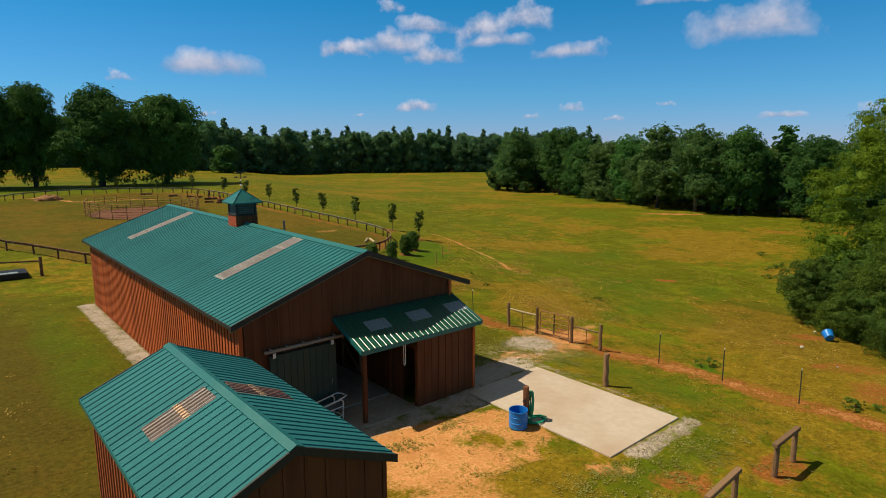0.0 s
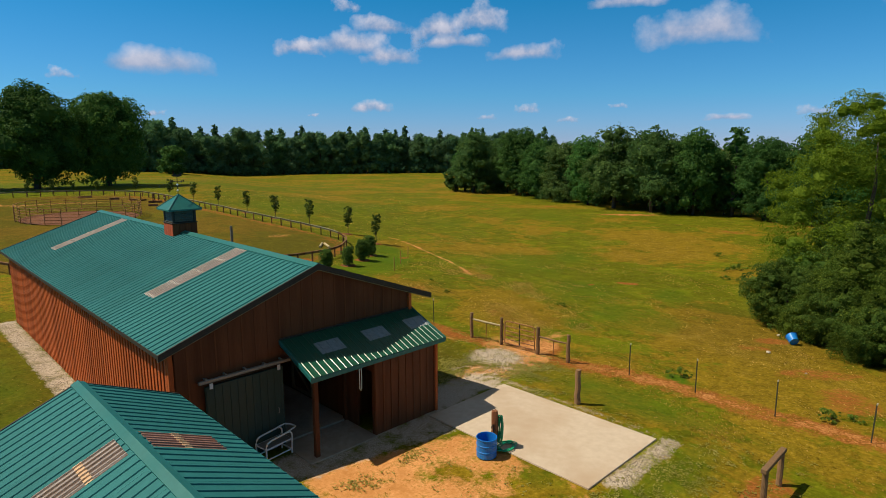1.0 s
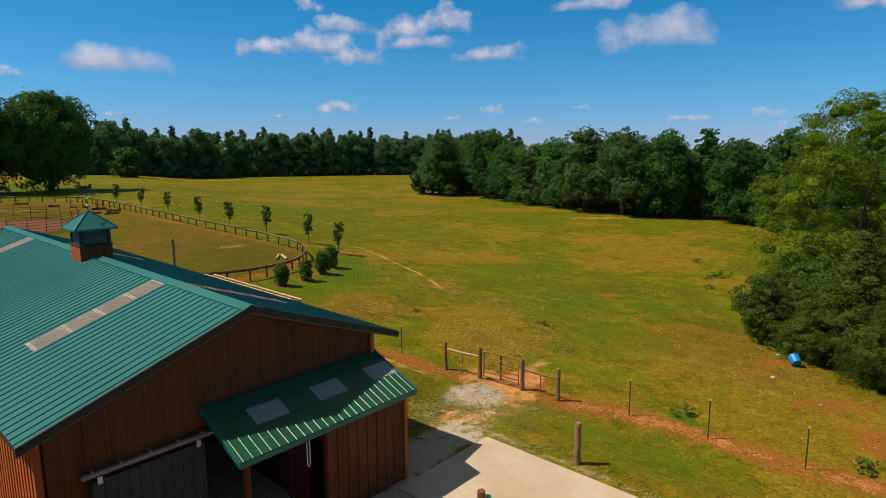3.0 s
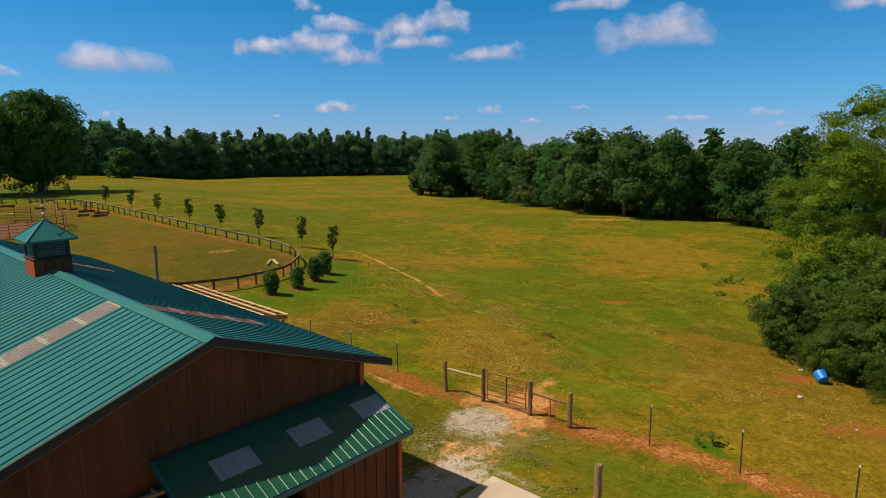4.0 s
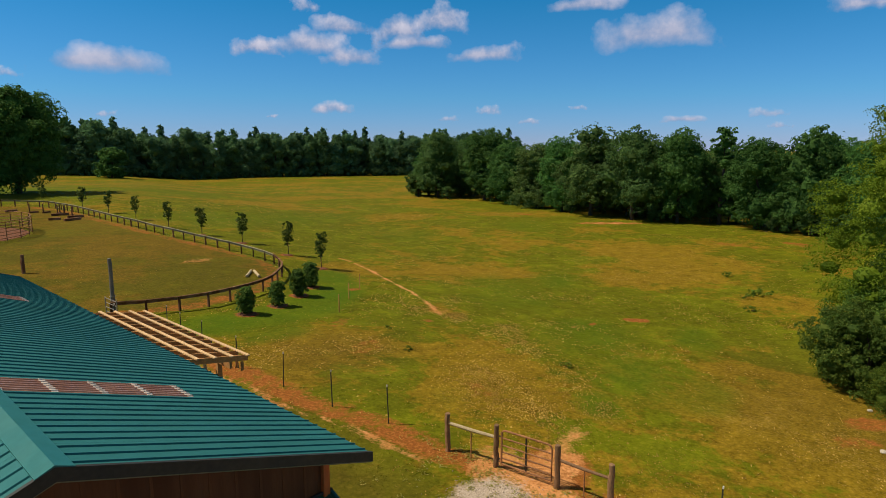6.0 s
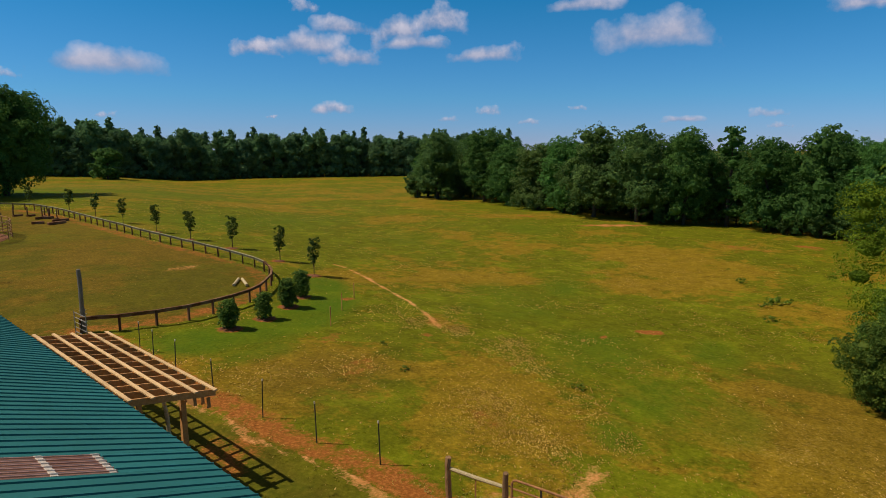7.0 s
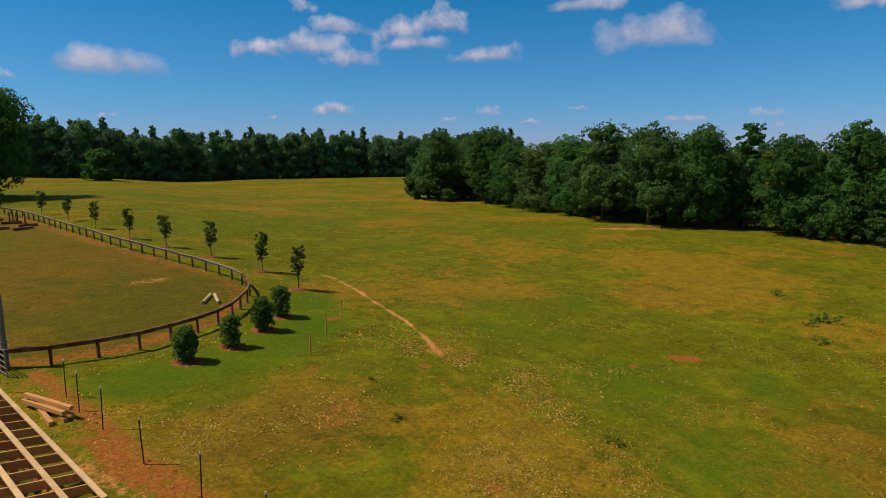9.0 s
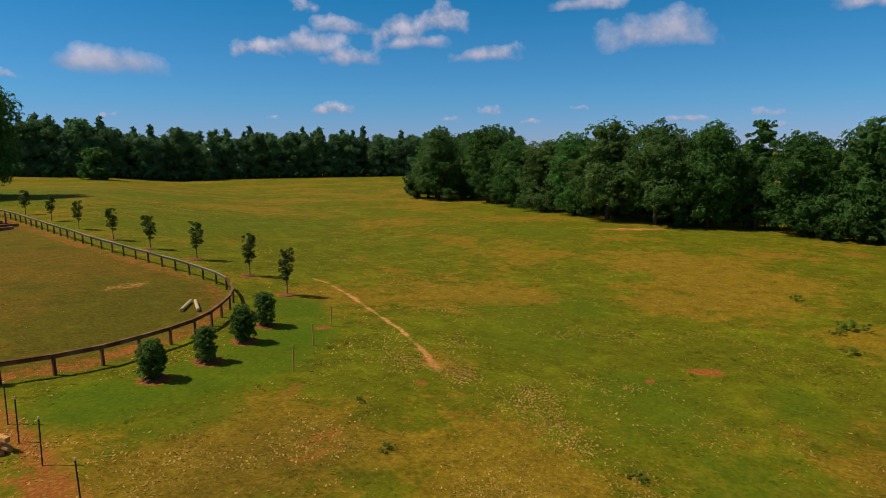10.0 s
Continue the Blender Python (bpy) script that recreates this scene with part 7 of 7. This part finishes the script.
def build_big_trees():
    words = "huge spreading dark green shade tree beyond the arena"
    a = make_tree("pecan_tree", words, "tree", 81, 19.5, 9.2, 0.55, 2.2, 15, 26000, 0.26, M_PECAN, "spread", 0.55, "shade trees beyond the arena", 0.05, 0.10, 0.10, 0.22, 16, 7, 1.18, 0.35)
    b = make_tree("pecan_tree", words, "tree", 83, 18.0, 9.0, 0.5, 2.0, 13, 24000, 0.26, M_PECAN, "spread", 0.55, "shade trees beyond the arena", 0.05, 0.10, 0.10, 0.22, 16, 7, 1.15, 0.35)
    put(a, 18.8, 112, 20, 0.90, 0.95, True, 0.4)
    put(b, 31.0, 114, 200, 0.96, 1.0, True, 0.4)
    put(b, 8.8, 117, 60, 0.64, 1.06, sink=0.4)
    put(a, 1.6, 116, 150, 0.80, 0.97, sink=0.4)
    put(b, -8.0, 120, 300, 1.1, 1.1)
    put(a, -22, 124, 80, 1.1, 1.05)
    # brush and trees close by on the east side
    br = make_tree("bright_tree", "tall loose yellow-green tree at the pasture's edge", "tree", 91, 15.6, 6.6, 0.22, 0.6, 60, 90000, 0.068, M_BRIGHT, "dome", 0.40, "", 0.12, 0.25, 0.36, 0.42, 60)
    put(br, 46.2, -6.6, 0, 1.0, 1.0, True)
    put(br, 56.0, -13.5, 130, 1.05, 1.0)
    ce = make_tree("cedar", "dull green feathery cedar in the brush", "tree", 95, 7.2, 3.3, 0.14, 0.1, 44, 24000, 0.075, M_CEDAR, "cone", 0.40, "cedars in the brush", 0.18, 0.25, 0.40, 0.40, 50)
    put(ce, 37.3, -8.2, 0, 1.0, 1.05, True)
    put(ce, 38.4, -3.8, 40, 0.62, 0.62)
    put(ce, 34.4, -6.4, 300, 0.45, 0.5)
    put(ce, 32.0, -10.0, 160, 0.5, 0.55)
    put(ce, 33.4, -12.2, 100, 1.15, 1.15)
    put(ce, 41.5, -12.0, 200, 1.2, 1.3)
    put(ce, 36.0, -16.5, 250, 1.3, 1.35)
    sh = make_tree("brush", "tangled dark green brush at the pasture's edge", "shrub", 98, 4.0, 2.9, 0.1, 0.0, 36, 22000, 0.070, M_BRUSH, "mound", 0.36, "brush at the pasture's edge", 0.1, 0.3, 0.50, 0.44, 50)
    put(sh, 37.0, -4.6, 0, 1.0, 1.0, True)
    put(sh, 34.6, -7.6, 120, 0.85, 0.8)
    put(sh, 41.5, -5.4, 210, 1.15, 1.2)
    put(sh, 31.6, -11.0, 60, 0.8, 0.8)
    put(sh, 45.8, -5.6, 30, 1.1, 1.5)
    put(sh, 42.0, -8.5, 90, 1.3, 1.6)


def build_plantings():
    rng = random.Random(31)
    bush = make_tree("shrub", "dense rounded evergreen shrub in a ring of red mulch", "shrub", 101, 1.6, 0.58, 0.03, 0.0, 9, 6500, 0.044, M_BUSH, "oval", 0.5, "evergreen shrubs by the arena", 0.0, 0.15, 0.22, 0.20, 12, 5, 1.45)
    for i, (x, y, h) in enumerate(BUSHES):
        put(bush, x, y, i * 80, h / 1.6 * 1.04, h / 1.6 * 1.08, i == 0)
    sap = make_tree("sapling", "slender young tree with small dark crown in red mulch", "tree", 104, 3.2, 0.66, 0.035, 0.80, 22, 1400, 0.075, M_SAP, "vase", 0.0, "young trees along the arena", 0.0, 0.5, 0.42, 0.6, 14)
    for i, (x, y, h) in enumerate(SAPLINGS):
        put(sap, x + 0.15, y, i * 67, h / 3.1 * rng.uniform(0.9, 1.1), h / 3.1, i == 0)
    weed = make_tree("weed_clump", "green clump of taller weeds in the pasture grass", "weeds", 108, 0.42, 0.7, 0.008, 0.0, 14, 420, 0.05, M_LIGHT, "mound", 0.0, "weed clumps in the pasture", 0.0, 0.6, 0.45)
    for i, (x, y, k) in enumerate(((20.05, -5.2, 0.9), (19.9, -11.0, 0.9), (20.6, -11.6, 0.6), (55.6, 4.7, 1.5), (54.0, 5.2, 1.0), (61.7, 9.0, 1.0), (28.1, 6.5, 0.6), (50.1, 3.7, 0.9), (23.5, 12.8, 0.5), (25.5, 16.5, 0.45))):
        put(weed, x, y, i * 53, k, k * 0.9, i == 0)
    for i, (x, y, r) in enumerate([(b[0], b[1], 0.62) for b in BUSHES] + [(s[0], s[1], 0.55) for s in SAPLINGS[:5]]):
        me, n = Mesh(), 20
        v = [(0, 0, 0.07)]
        for k, (f, z) in enumerate(((0.55, 0.06), (1.0, 0.0))):
            for a in range(n):
                q = r * f * (1 + rng.uniform(-0.16, 0.16) * (k + 0.3))
                v.append((q * math.cos(2 * math.pi * a / n), q * math.sin(2 * math.pi * a / n) * 0.95, z - 0.01 + rng.uniform(0, 0.02)))
        f = [(0, 1 + a, 1 + (a + 1) % n) for a in range(n)] + [(1 + a, 1 + n + a, 1 + n + (a + 1) % n, 1 + (a + 1) % n) for a in range(n)]
        ob = part("mulch_ring", me.add(v, f), M_MULCH, m=pose(x, y, z_at(x, y) + 0.015))
        tagged(ob, "ragged ring of red-brown mulch on the grass", "mulch", "mulch rings under the plantings", "stuff")


build_woods()
build_far_scrub()
build_big_trees()
build_plantings()

# ---------------------------------------------------------------- clouds, far beyond the woods


def cloud_material():
    m = Nodes("cloud")
    tc = m.n("ShaderNodeTexCoord")
    uv = tc.outputs["UV"]
    info = m.n("ShaderNodeObjectInfo")
    shift = m.n("ShaderNodeVectorMath")
    shift.operation = 'ADD'
    m.link(tc.outputs["Object"], shift.inputs[0])
    rnd = m.n("ShaderNodeCombineXYZ")
    m.link(m.math('MULTIPLY', info.outputs["Random"], 40.0), rnd.inputs[2])
    m.link(rnd.outputs[0], shift.inputs[1])
    big = m.noise(shift.outputs[0], 2.1, 5, 0.55)
    fine = m.noise(shift.outputs[0], 6.5, 4, 0.6)
    edge = m.attr("body")
    k = m.math('ADD', edge, m.math('MULTIPLY', m.math('SUBTRACT', big, 0.5), 1.35))
    k = m.math('ADD', k, m.math('MULTIPLY', m.math('SUBTRACT', fine, 0.5), 0.24))
    alpha = m.ramp(k, [(0.14, 0.0), (0.86, 1.0)])
    # sunlit tops and shaded undersides are painted into the sheet's glow
    tone = m.ramp(m.math('ADD', m.attr("toplight"), m.math('MULTIPLY', m.math('SUBTRACT', big, 0.5), 1.2)), [(0.1, (0.28, 0.36, 0.57)), (0.8, (0.78, 0.76, 0.88))])
    em = m.n("ShaderNodeEmission", Strength=0.9)
    m.link(tone, em.inputs["Color"])
    tr = m.n("ShaderNodeBsdfTransparent")
    mx = m.n("ShaderNodeMixShader")
    m.link(m.math('MULTIPLY', alpha, 0.92), mx.inputs[0])
    m.link(tr.outputs[0], mx.inputs[1])
    m.link(em.outputs[0], mx.inputs[2])
    m.link(mx.outputs[0], m.out.inputs["Surface"])
    return m.mat


M_CLOUD = cloud_material()
SKY_EYE, SKY_FAR = Vector((4, -6, 9)), 2600.0


def cloud(az, el, w, h, strength=1.0):
    """A cloud bank at a compass bearing and height in degrees, w by h degrees wide."""
    nx, ny = 24, 14
    wm, hm = SKY_FAR * radians(w), SKY_FAR * radians(h)
    v, body, toplight = [], [], []
    lean = 0.45 * math.sin(az * 1.9 + el)
    for j in range(ny + 1):
        for i in range(nx + 1):
            a, b = 2 * i / nx - 1, 2 * j / ny - 1
            v.append((a, 0.12 * (a * a + b * b), b * hm / wm))
            crest = 0.95 * max(0.0, 1 - abs(a - lean) ** 1.7) ** 0.8 * (0.80 + 0.20 * math.sin(4.1 * a + 9 * lean))
            g = min((1 - abs(a)) * 1.5, (crest - b) * 1.35, (b + 0.80) * 1.9, 1.0)
            body.append(strength * max(g, -0.6) - 0.06)
            toplight.append(0.5 + 0.5 * b)
    f = [(j * (nx + 1) + i, j * (nx + 1) + i + 1, (j + 1) * (nx + 1) + i + 1, (j + 1) * (nx + 1) + i) for j in range(ny) for i in range(nx)]
    me = bpy.data.meshes.new("cloud")
    me.from_pydata(v, [], f)
    for key, val in (("body", body), ("toplight", toplight)):
        me.attributes.new(key, 'FLOAT', 'POINT').data.foreach_set("value", val)
    me.materials.append(M_CLOUD)
    ob = new("cloud", me)
    d = Vector((math.sin(radians(az)) * math.cos(radians(el)), math.cos(radians(az)) * math.cos(radians(el)), math.sin(radians(el))))
    ob.location = SKY_EYE + d * SKY_FAR
    ob.rotation_euler = (0, 0, -radians(az))
    ob.scale = (wm / 2, wm / 2, wm / 2)
    ob.visible_shadow = False
    tagged(ob, "soft white fair-weather cumulus cloud low in the blue sky", "cloud", "fair-weather clouds", "structure")


for az, el, w, h in CLOUDS:
    cloud(az, el, w * 1.2, h * 1.15, 0.86 if w > 3.2 else 0.66)
